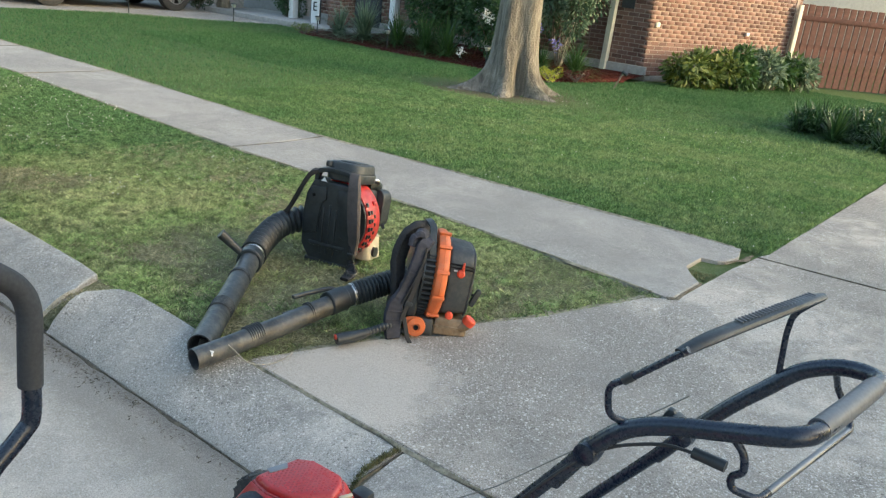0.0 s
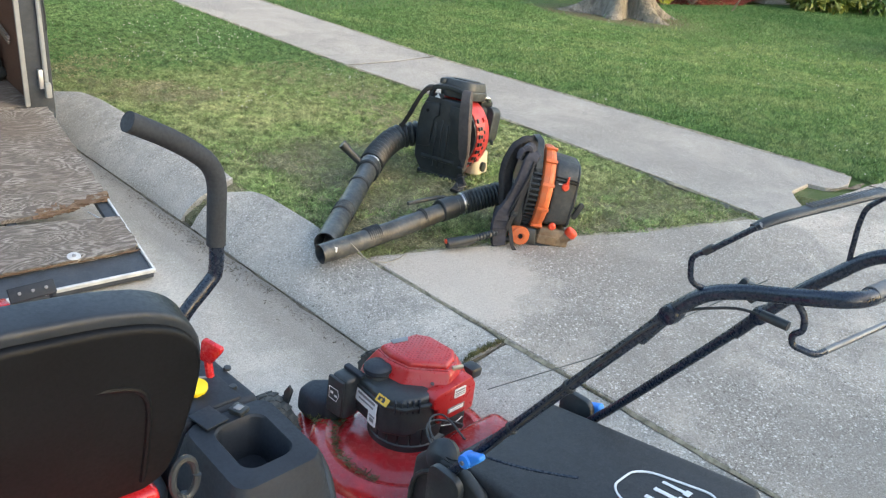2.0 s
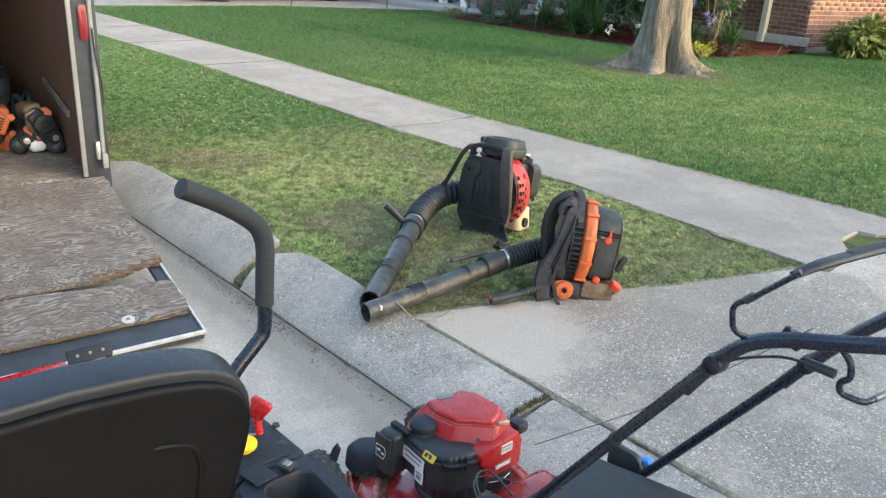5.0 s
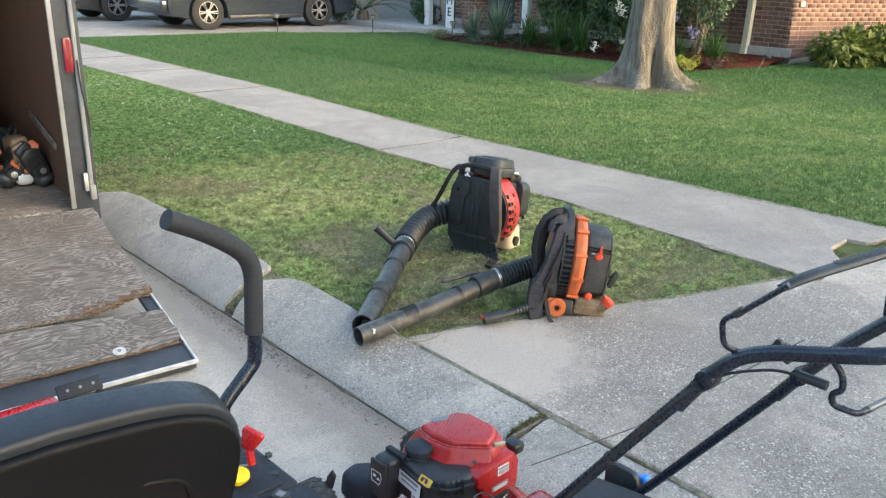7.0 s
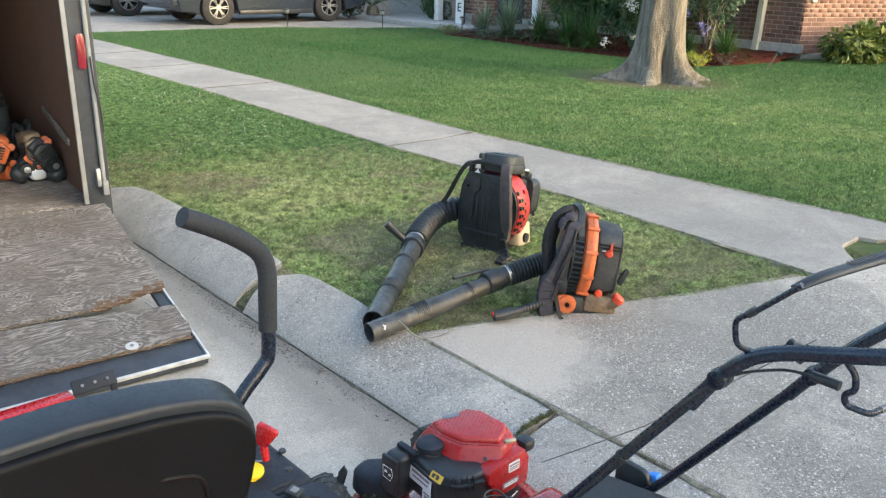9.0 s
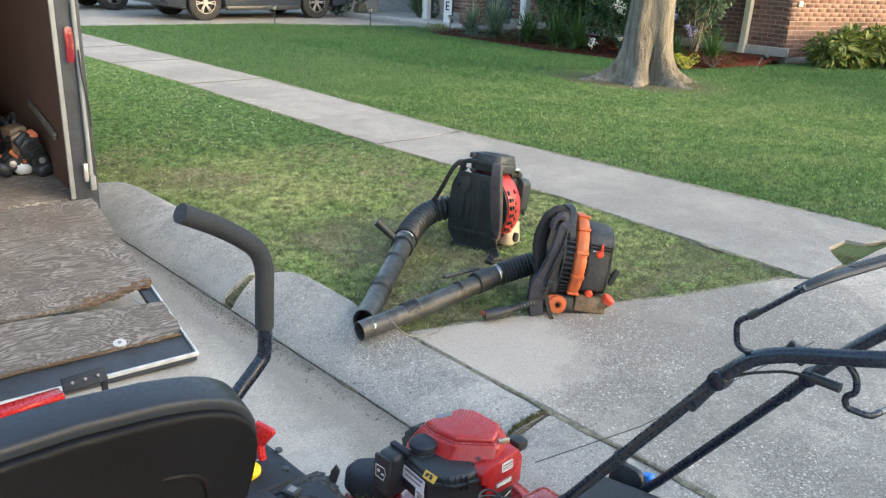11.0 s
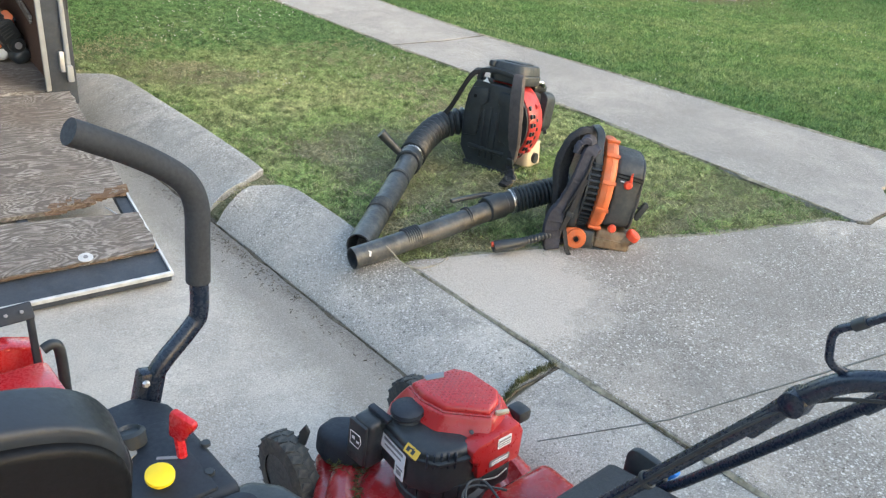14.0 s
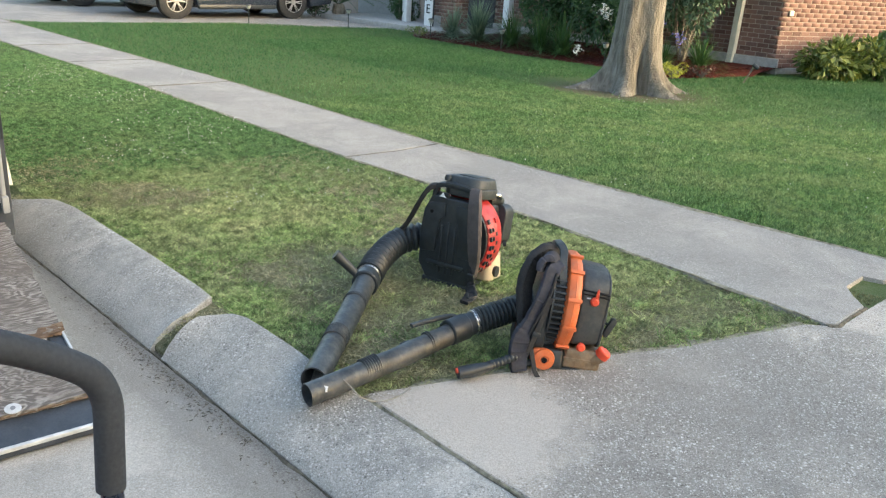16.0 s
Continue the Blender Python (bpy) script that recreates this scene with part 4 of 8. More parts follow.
p = np.concatenate([sow(30000, -5.6, -1.3, 1.7, 4.5, "verge"), sow(46000, -12, -5.6, 1.9, 4.4, "verge"), sow(12000, -26, -12, 1.9, 4.4, "verge")])
thin = bare(p) * np.interp(p[:, 0] - 0.8 * (p[:, 1] - 3.0), [-6.6, -4.4], [0.25, 1.0])
WORN = ((-5.6, 2.30, 0.9, 0.28, 0.9), (-4.8, 2.5, 0.6, 0.3, 0.7), (-3.35, 2.52, 0.40, 0.28, 0.9), (-2.95, 2.68, 0.28, 0.30, 1.0), (-2.6, 2.2, 0.4, 0.22, 0.8), (-1.95, 3.80, 0.34, 0.20, 1.1), (-1.98, 3.3, 0.25, 0.4, 0.7))
worn = sum(h * np.exp(-(((p[:, 0] - a) / c) ** 2 + ((p[:, 1] - b) / d) ** 2)) for a, b, c, d, h in WORN)
p = p[rng.uniform(0, 1, len(p)) > np.clip(thin * 1.7 + 0.20 + 0.80 * worn, 0, 0.96)]
p = tufted(p, 14, 0.018)
v, l = is_grass(p[:, 0], p[:, 1])
p = p[v & ((p[:, 1] > 1.99) | (p[:, 0] < -4.9))]
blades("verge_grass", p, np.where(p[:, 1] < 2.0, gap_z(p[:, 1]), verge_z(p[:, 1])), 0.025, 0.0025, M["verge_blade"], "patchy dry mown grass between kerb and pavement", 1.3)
p = np.concatenate([sow(140000, -5.6, -1.3, 1.7, 4.5, "verge"), sow(12000, -7.5, -5.6, 1.9, 3.2, "verge")])
blades("dry_thatch", p, np.where(p[:, 1] < 2.0, gap_z(p[:, 1]), verge_z(p[:, 1])) + 0.004, 0.012, 0.0022, M["thatch"], "short dry straw lying between the grass tufts", 3.2)
p = np.concatenate([sow(280000, -7.5, -1.2, 5.1, 9.0, "lawn"), sow(230000, -13, -1.2, 8.0, 14.5, "lawn"), sow(120000, -18, -7, 5.1, 14, "lawn"), sow(60000, -6, -1.2, 13, 18, "lawn")])
trunk_s, trunk_n = -6.45, 9.95
bald = np.exp(-(((p[:, 0] - trunk_s + 0.15) / 1.35) ** 2 + ((p[:, 1] - trunk_n + 0.3) / 1.0) ** 2) ** 1.5)
p = p[rng.uniform(0, 1, len(p)) > np.clip(1.6 * bald, 0, 0.985)]
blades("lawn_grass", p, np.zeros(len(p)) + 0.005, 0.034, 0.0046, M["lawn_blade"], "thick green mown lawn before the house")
# tufts along joints and edges
def joint_tufts():
    out = []
    for _ in range(8000):
        k = rng.integers(0, 7)
        if k == 0:
            s = rng.uniform(-2.2, 1.0); q = (s, 2.007 + rng.normal(0, 0.006))
        elif k == 1:
            n = rng.uniform(1.66, 2.0); q = (-1.46 + 0.02 * math.sin(n * 9) + rng.normal(0, 0.006), n)
        elif k == 2 and rng.random() < 0.3:
            continue
        elif k == 2:
            n = rng.uniform(1.68, 2.0); q = (-3.265 + rng.normal(0, 0.03), n)
        elif k == 3:
            n = rng.uniform(2.1, 4.06); q = (float(drive_edge(n)) + rng.normal(0.0, 0.02), n)
        elif k == 6:
            q = (rng.uniform(-1.55, -1.38), rng.uniform(4.52, 4.92))
        elif k == 4:
            s = rng.uniform(-9, -1.5); q = (s, float(along(FAR_EDGE, s)) + abs(rng.normal(0, 0.012)))
        else:
            s = rng.uniform(-9, -1.7); q = (s, float(along(NEAR_EDGE, s)) - abs(rng.normal(0, 0.012)))
        out.append(q)
    return np.array(out)


p = joint_tufts()
p = p[np.array([noise.noise((a * 2.2, b * 2.2, 0)) > -0.15 for a, b in p])]
zz = np.where(p[:, 1] < 2.0, gap_z(p[:, 1]), verge_z(p[:, 1]))
blades("joint_grass", p, zz, 0.016, 0.0016, M["joint_blade"], "short grass growing in the concrete joints", 0.9)
# clover heads
p = np.concatenate([sow(760, -11, -4.4, 2.6, 4.3, "verge"), sow(220, -6, -1.2, 5.3, 10.5, "lawn")])
p = p[np.array([noise.noise((a * 0.8, b * 0.8, 7)) > -0.1 for a, b in p])]
fv, ff = [], []
for (s, n) in p:
    z, r = float(verge_z(np.array(n))) + 0.030, 0.0054 * rng.uniform(0.7, 1.3)
    o = len(fv)
    fv += [(s + r, n, z), (s - r, n, z), (s, n + r, z), (s, n - r, z), (s, n, z + r), (s, n, z - r)]
    ff += [(o, o + 2, o + 4), (o + 2, o + 1, o + 4), (o + 1, o + 3, o + 4), (o + 3, o, o + 4), (o + 2, o, o + 5), (o + 1, o + 2, o + 5), (o + 3, o + 1, o + 5), (o, o + 3, o + 5)]
tagged(sheet_np("clover_flowers", fv, ff, M["white_flower"], ST), "small white clover heads in the grass", "flowers", kind="stuff")

# ---- backpack blowers; their own x runs from the carrier's back to the engine ----
def corrugated(points, r, rings, bm=None, seg=16):
    """A ribbed bending hose."""
    pts = smooth_path(points, 8)
    n = rings * 4
    path, radii = [], []
    total = [0.0]
    for a, b in zip(pts, pts[1:]):
        total.append(total[-1] + (b - a).length)
    for i in range(n + 1):
        d = total[-1] * i / n
        k = max(j for j in range(len(pts) - 1) if total[j] <= d + 1e-9)
        path.append(pts[k].lerp(pts[k + 1], (d - total[k]) / max(total[k + 1] - total[k], 1e-9)))
        radii.append(r * (1.03, 0.97, 0.80, 0.97)[i % 4])
    return tube(path, r, seg, 0, bm, radii=radii)


def clamp(parent, p, d, r, name="clamp"):
    part(name, lathe([(r, -0.008), (r * 1.04, -0.006), (r * 1.04, 0.006), (r, 0.008)], 24, tilt_to(p, d)), M["silver"], parent, "shiny steel clamp")


def local(root, p):
    return root.matrix_world.inverted() @ Vector(p)


def blower_pipe(root, pts, r, tip_lip=True):
    q = [local(root, p) for p in pts]
    pipe = part("blower_tube", tube(q, r, 22, 2, hollow=0.09), M["tube_black"], root, "dusty scuffed black blower tube")
    d = (q[-1] - q[-2]).normalized()
    part("tube_collar", lathe([(r * 1.07, -0.03), (r * 1.10, -0.02), (r * 1.10, 0.02), (r * 1.07, 0.03)], 22, tilt_to(q[0] + d * 0.03, d)), M["black"], pipe)
    for f in (0.30, 0.62):
        a = q[0].lerp(q[-1], f)
        for k in range(7 if f > 0.5 else 2):
            part("tube_rib", lathe([(r * 1.0, -0.003), (r * 1.045, -0.001), (r * 1.045, 0.001), (r * 1.0, 0.003)], 22, tilt_to(a + d * 0.011 * k, d)), M["tube_black"], pipe)
    return pipe, q, d


def back_axes(p, d, z):
    """A pose at p whose x points along d on the ground."""
    return Matrix.Translation((p[0], p[1], z)) @ Matrix.Rotation(math.atan2(d[1], d[0]), 4, "Z")


# --- red and black blower on the grass, its back towards the street ---
b1 = thing("backpack_blower", back_axes((-0.415, 4.13), (0.41, 0.912), -0.035) @ pose(0, 0, 0, 0, 4, 0) @ Matrix.Diagonal((1.0, 1.0, 1.08, 1.0)), "black and red backpack leaf blower standing on the grass", "leaf blower", "leaf blowers")
panel = [(-0.120, 0.025), (-0.168, 0.09), (-0.175, 0.24), (-0.160, 0.345), (-0.128, 0.405), (-0.118, 0.418), (0.112, 0.418), (0.132, 0.39), (0.150, 0.30), (0.152, 0.08), (0.12, 0.025)]
fw = Matrix(((0, 0, 1, 0), (-1, 0, 0, 0), (0, 1, 0, 0), (0, 0, 0, 1)))  # outline x to the right seen from behind, y up, thickness away
bp = part("back_plate", prism(panel, 0.060, fw, 0.022, 4), M["black"], b1, "moulded black carrier plate with ribs")
# raised pads at the shoulders and ribs down the back
for o in ([(-0.150, 0.30), (-0.128, 0.385), (-0.035, 0.395), (-0.030, 0.33), (-0.06, 0.31), (-0.075, 0.16), (-0.155, 0.15)], [(0.030, 0.33), (0.035, 0.395), (0.105, 0.39), (0.130, 0.32), (0.130, 0.15), (0.06, 0.16), (0.05, 0.31)]):
    part("panel_pad", prism(o, 0.016, pose(-0.012, 0, 0) @ fw, 0.007, 2), M["black"], bp)
for x, z0, z1 in ((-0.045, 0.06, 0.29), (-0.008, 0.06, 0.31), (0.030, 0.06, 0.29)):
    part("panel_rib", box(0.012, 0.014, z1 - z0, pose(-0.002, -x, (z0 + z1) / 2), 0.005), M["black"], bp)
part("panel_rib", box(0.012, 0.22, 0.022, pose(-0.004, 0.01, 0.105), 0.006), M["black"], bp)
part("panel_screw", lathe([(0.010, 0), (0.009, 0.005), (0, 0.005)], 10, pose(-0.010, 0.105, 0.345, 0, -90, 0)), M["shell"], bp)
# open carrying handle over the plate
part("handle", band([(0.030, 0.118, 0.395), (0.022, 0.108, 0.445), (0.020, 0.085, 0.470), (0.018, 0.0, 0.478), (0.020, -0.080, 0.470), (0.022, -0.105, 0.445), (0.030, -0.112, 0.395)], 0.036, 0.022, (1, 0, 0.12), 7), M["black"], bp, "black carrying handle above an open slot")
part("badge", prism([(-0.022, -0.008), (0.020, -0.010), (0.008, -0.001), (0.002, 0.011), (-0.004, 0.012), (-0.008, 0.002)], 0.002, pose(-0.0045, 0.055, 0.428) @ Matrix(((0, 0, -1, 0), (-1, 0, 0, 0), (0, 1, 0, 0), (0, 0, 0, 1))), 0.0), M["white"], bp, "small white wing badge")
part("badge_bar", box(0.010, 0.06, 0.024, pose(0.006, 0.055, 0.428), 0.004), M["black"], bp)
part("base_frame", prism([(-0.02, -0.14), (0.30, -0.12), (0.30, 0.12), (-0.02, 0.14)], 0.03, pose(0.02, 0, 0.0), 0.008), M["black"], b1, "black base frame")
fan = part("fan_housing", lathe([(0.13, -0.040), (0.186, -0.034), (0.193, -0.02), (0.200, 0.012), (0.200, 0.075), (0.188, 0.098), (0.14, 0.115), (0.0, 0.118)], 44, pose(0.10, 0.0, 0.235, 0, 90, 0)), M["red_blower"], b1, "red fan housing with dark slots")
part("fan_back", lathe([(0.18, 0), (0.185, 0.05)], 36, pose(0.052, 0, 0.235, 0, 90, 0)), M["black"], b1)
slot = finish("slot", box(0.015, 0.022, 0.010, None, 0.003), M["black"])
for k in range(5, 14):
    ob = new("slot", slot)
    ob.parent = fan
    ob.matrix_local = pose(0.078, 0, 0.235) @ Matrix.Rotation(math.tau * k / 30, 4, "X") @ pose(0, 0, 0.196)
for row, (dx, rad) in enumerate(((0.100, 0.199), (0.122, 0.200))):
    for k in range(6, 14):
        ob = new("slot", slot)
        ob.parent = fan
        ob.matrix_local = pose(dx, 0, 0.235) @ Matrix.Rotation(math.tau * (k + 0.5 * row) / 30, 4, "X") @ pose(0, 0, rad) @ Matrix.Diagonal((0.8, 0.8, 0.8, 1))
for a in (20, 80, 150, 215, 290):
    r = radians(a)
    part("boss", lathe([(0.014, -0.01), (0.014, 0.012), (0.008, 0.016), (0.0, 0.016)], 10, pose(0.135, 0.196 * math.cos(r), 0.235 + 0.196 * math.sin(r), 0, 90, 0)), M["red_blower"], fan)
part("engine_cover", prism(rounded(0.21, 0.26, 0.05), 0.12, pose(0.19, -0.015, 0.265, 90, 0, 90), 0.025, 3), M["black"], b1, "black engine cover")
filt = part("air_filter", prism(rounded(0.225, 0.215, 0.065, 6), 0.048, pose(0.130, -0.025, 0.420, 0, 6, 0), 0.014, 3, scale_top=1.04), M["blower_grey"], b1, "dark slate air filter box")
part("filter_lid", prism(rounded(0.225, 0.215, 0.065, 6), 0.045, pose(0.134, -0.025, 0.466, 0, 6, 0), 0.024, 4, scale_top=0.90), M["blower_grey"], filt, "rounded filter lid")
part("lid_panel", prism(rounded(0.12, 0.13, 0.03, 5), 0.006, pose(0.150, -0.025, 0.508, 0, 6, 0), 0.003), M["blower_grey"], filt)
part("filter_knob", lathe([(0.020, 0), (0.021, 0.016), (0.015, 0.026), (0, 0.026)], 12, pose(0.045, 0.062, 0.490)), M["black"], b1)
muf = part("muffler", prism(rounded(0.115, 0.195, 0.045, 6), 0.095, pose(0.262, -0.105, 0.285, 0, 8, 0) @ Matrix(((0, 0, 1, 0), (1, 0, 0, 0), (0, 1, 0, 0), (0, 0, 0, 1))), 0.034, 4), M["black"], b1, "black rounded muffler cover")
part("muffler_neck", tube([(0.22, -0.08, 0.40), (0.26, -0.095, 0.405), (0.30, -0.10, 0.385)], 0.030, 12, 4), M["black"], b1)
part("plug_lead", tube([(0.20, -0.10, 0.43), (0.235, -0.13, 0.43), (0.26, -0.13, 0.41)], 0.009, 10), M["silver"], b1)
part("engine", box(0.15, 0.20, 0.20, pose(0.24, 0.0, 0.22), 0.03, 2), M["black"], b1)
part("fuel_tank", prism(rounded(0.16, 0.15, 0.04), 0.115, pose(0.215, -0.10, 0.035), 0.034, 4, scale_top=0.85), M["tank_pale"], b1, "cream translucent fuel tank")
part("fuel_cap", lathe([(0.026, 0), (0.026, 0.02), (0.0, 0.022)], 14, pose(0.20, -0.165, 0.075, 90, 0, 0)), M["black"], b1)
part("starter_handle", prism(rounded(0.07, 0.022, 0.01), 0.016, pose(0.30, -0.15, 0.19, 70, 0, 30), 0.005), M["black"], b1)
part("shoulder_strap", band([(0.045, -0.10, 0.462), (-0.005, -0.125, 0.468), (-0.035, -0.145, 0.40), (-0.040, -0.158, 0.30), (-0.030, -0.165, 0.20), (-0.012, -0.162, 0.135), (-0.006, -0.160, 0.09)], 0.058, 0.026, (0.15, 1, 0), 8, widths=[0.045, 0.060, 0.076, 0.080, 0.072, 0.048, 0.030], crease=0.002), M["strap"], b1, "faded brown padded shoulder strap")
part("strap_webbing", tube([(-0.02, -0.15, 0.14), (-0.03, -0.155, 0.07), (-0.06, -0.17, 0.02), (-0.12, -0.19, 0.015)], 0.013, 8, 5, flat=0.25), M["black_soft"], b1)
part("strap_buckle", box(0.045, 0.035, 0.014, pose(-0.03, -0.16, 0.085, 0, 70, 0), 0.004), M["black"], b1)
part("strap_end", band([(-0.03, -0.17, 0.06), (-0.06, -0.19, 0.028), (-0.11, -0.205, 0.022), (-0.16, -0.21, 0.014)], 0.05, 0.014, (0.2, 1, 0.1), 6, widths=[0.03, 0.055, 0.06, 0.045], crease=0.008), M["black_soft"], b1)
part("strap_ring", bent([(-0.05, -0.20, 0.04), (-0.09, -0.235, 0.03), (-0.13, -0.21, 0.025), (-0.09, -0.18, 0.035)], 0.006, 0.01, 6), M["black"], b1)
part("shoulder_strap", band([(0.03, 0.10, 0.458), (0.0, 0.135, 0.450), (-0.01, 0.175, 0.39), (-0.005, 0.215, 0.32), (0.0, 0.262, 0.245), (0.0, 0.315, 0.19)], 0.045, 0.022, (1, 0.3, 0.2), 7, widths=[0.03, 0.042, 0.046, 0.044, 0.036, 0.026], crease=0.002), M["black_soft"], b1, "black curved shoulder strap")
part("strap_buckle", box(0.04, 0.05, 0.03, pose(0.0, 0.315, 0.19, 30, 0, 0), 0.008), M["black"], b1)
W1 = [(-0.575, 4.315, 0.16), (-0.685, 4.24, 0.135), (-0.74, 4.06, 0.10), (-0.752, 3.90, 0.075)]
q1 = [local(b1, p) for p in W1]
part("elbow", tube([local(b1, (-0.40, 4.32, 0.15)), local(b1, (-0.50, 4.34, 0.16)), q1[0]], 0.055, 18, 4), M["black"], b1, "black outlet elbow")
part("flexible_hose", corrugated(q1, 0.066, 13), M["black"], b1, "ribbed black flexible hose")
clamp(b1, q1[0], q1[1] - q1[0], 0.059)
clamp(b1, q1[3], q1[3] - q1[2], 0.056)
pipe, q, d = blower_pipe(b1, [(-0.752, 3.90, 0.072), (-0.752, 3.45, 0.035), (-0.752, 2.98, 0.010)], 0.050)
g0, g1 = local(b1, (-0.79, 3.83, 0.10)), local(b1, (-0.89, 3.80, 0.205))
part("hand_grip", tube([g0, g0.lerp(g1, 0.5), g1], 0.022, 12, 3, radii=[0.017, 0.02, 0.024]), M["black"], b1, "black hand grip")
part("grip_bracket", lathe([(0.058, -0.03), (0.063, -0.025), (0.063, 0.025), (0.058, 0.03)], 22, tilt_to(local(b1, (-0.752, 3.84, 0.068)), d)), M["black"], b1)

# --- orange and grey blower at the edge of the drive, side on ---
b2 = thing("backpack_blower", Matrix.Translation((-0.006, 3.485, -0.030)) @ pose(0, 0, 0, -4.3, 6.0, 6.6) @ Matrix.Diagonal((0.93, 0.944, 0.962, 1.0)), "orange and dark grey backpack leaf blower at the driveway edge", "leaf blower", "leaf blowers")
part("base_frame", bent([(0.0, -0.14, 0.012), (0.34, -0.14, 0.012), (0.35, 0.12, 0.012), (0.0, 0.14, 0.012)], 0.014, 0.04, 8), M["black"], b2, "black tube base frame")
part("base_block", prism([(0.02, -0.15), (0.17, -0.165), (0.18, 0.10), (0.02, 0.13)], 0.085, pose(0.0, 0, 0.012), 0.016, 3, scale_top=0.92), M["black"], b2, "black moulded foot under the drum")
plate = [(-0.14, 0.05), (-0.17, 0.12), (-0.17, 0.36), (-0.13, 0.46), (0.13, 0.46), (0.17, 0.36), (0.17, 0.12), (0.14, 0.05)]
part("back_plate", prism(plate, 0.05, pose(0.02, 0, 0) @ fw, 0.014, 3), M["black"], b2, "moulded black carrier plate")
drum = part("fan_drum", lathe([(0.16, 0.0), (0.183, 0.004), (0.180, 0.07)], 44, pose(0.065, 0, 0.262, 0, 90, 0)), M["shell"], b2, "black slotted fan drum")
slat = finish("slat", box(0.060, 0.0095, 0.014, None, 0.002), M["black"])
for k in range(46):
    ob = new("slat", slat)
    ob.parent = drum
    ob.matrix_local = pose(0.098, 0, 0.262) @ Matrix.Rotation(math.tau * k / 46, 4, "X") @ pose(0, 0, 0.187)
for dx in (0.066, 0.130):
    part("drum_rim", lathe([(0.186, -0.005), (0.193, -0.003), (0.193, 0.003), (0.186, 0.005)], 44, pose(dx, 0, 0.262, 0, 90, 0)), M["black"], drum)
ring = part("orange_ring", lathe([(0.16, -0.004), (0.198, 0.0), (0.211, 0.006), (0.217, 0.020), (0.217, 0.042), (0.209, 0.056), (0.196, 0.062), (0.16, 0.064)], 56, pose(0.118, 0, 0.270, 0, 90, 0)), M["orange"], b2, "orange plastic housing ring with bosses")
for a in (15, 40, 72, 104, 135, 160, 190, 220, 250, 290, 325):
    r = radians(a)
    box_m = pose(0.150, 0, 0.270) @ Matrix.Rotation(r, 4, "X") @ pose(0, 0, 0.213)
    part("ring_boss", prism(rounded(0.060, 0.017, 0.006), 0.013, box_m, 0.004), M["orange"], ring)
    part("boss_screw", lathe([(0.006, 0), (0.005, 0.003), (0.0, 0.003)], 8, box_m @ pose(-0.026, 0, 0.004, 0, -90, 0)), M["shell"], ring)
part("ring_seam", lathe([(0.2175, -0.0015), (0.2190, 0.0), (0.2175, 0.0015)], 56, pose(0.150, 0, 0.270, 0, 90, 0), caps=False), M["orange"], ring)
cov = [(-0.165, -0.13), (-0.178, -0.02), (-0.172, 0.10), (-0.150, 0.150), (-0.10, 0.178), (0.0, 0.186), (0.10, 0.178), (0.150, 0.150), (0.172, 0.10), (0.178, -0.02), (0.165, -0.13), (0.08, -0.16), (-0.08, -0.16)]
cover2 = part("engine_cover", prism(cov, 0.135, pose(0.176, 0, 0.265) @ fw, 0.024, 4, scale_top=0.93), M["blower_grey"], b2, "scuffed dark grey moulded engine cover")
for z in (0.372, 0.357):
    part("cover_groove", box(0.118, 0.345, 0.005, pose(0.243, 0, z, 0, 4, 0), 0.001), M["shell"], cover2)
part("cover_groove", lathe([(0.176, -0.003), (0.182, 0.0), (0.176, 0.003)], 44, pose(0.187, 0, 0.262, 0, 90, 0), caps=False), M["shell"], cover2)
part("rear_rim", tube([(0.302, -y * 0.90, 0.265 + z * 0.90) for y, z in cov + cov[:1]], 0.006, 8, 2), M["blower_grey"], cover2)
for p in ((0.240, -0.172, 0.336), (0.226, -0.164, 0.130)):
    kb = part("cover_knob", lathe([(0.019, 0), (0.019, 0.010), (0.012, 0.018), (0.0, 0.018)], 14, pose(*p, 90, 0, 0)), M["knob_red"], cover2, "orange-red cover knob")
part("knob_tail", prism([(-0.006, 0.0), (0.012, 0.0), (0.006, 0.050), (-0.002, 0.046)], 0.010, pose(0.243, -0.176, 0.342, 90, 0, 0), 0.003), M["knob_red"], cover2)
label_bars(cover2, pose(0.212, -0.179, 0.348, 90, 0, 0), 0.020, 0.008, [(0.0, 0.8, 0.3, 0)], "grey_print", "white", text="tiny pale moulded mark")
part("starter_handle", prism(rounded(0.026, 0.090, 0.012), 0.022, pose(0.352, -0.068, 0.205, 90, 22, 0), 0.007, 3), M["black"], b2, "black pull-start handle")
part("starter_cord", tube([(0.315, -0.04, 0.21), (0.345, -0.07, 0.215)], 0.006, 8, 0), M["black"], b2)
part("starter_housing", lathe([(0.105, 0), (0.10, 0.018), (0.07, 0.028), (0, 0.028)], 28, pose(0.306, 0, 0.235, 0, 90, 0)), M["black"], b2)
tk = part("fuel_tank", prism([(0.165, -0.155), (0.325, -0.155), (0.335, -0.13), (0.33, 0.02), (0.165, 0.02)], 0.088, pose(0, 0, 0.024), 0.020, 4, scale_top=0.94), M["tank"], b2, "stained cream fuel tank")
part("tank_seam", prism([(0.163, -0.157), (0.327, -0.157), (0.337, -0.13), (0.332, 0.02), (0.163, 0.02)], 0.005, pose(0, 0, 0.066), 0.001), M["tank"], tk)
part("tank_neck", tube([(0.295, -0.13, 0.065), (0.330, -0.142, 0.096)], 0.028, 16, 0), M["tank"], tk)
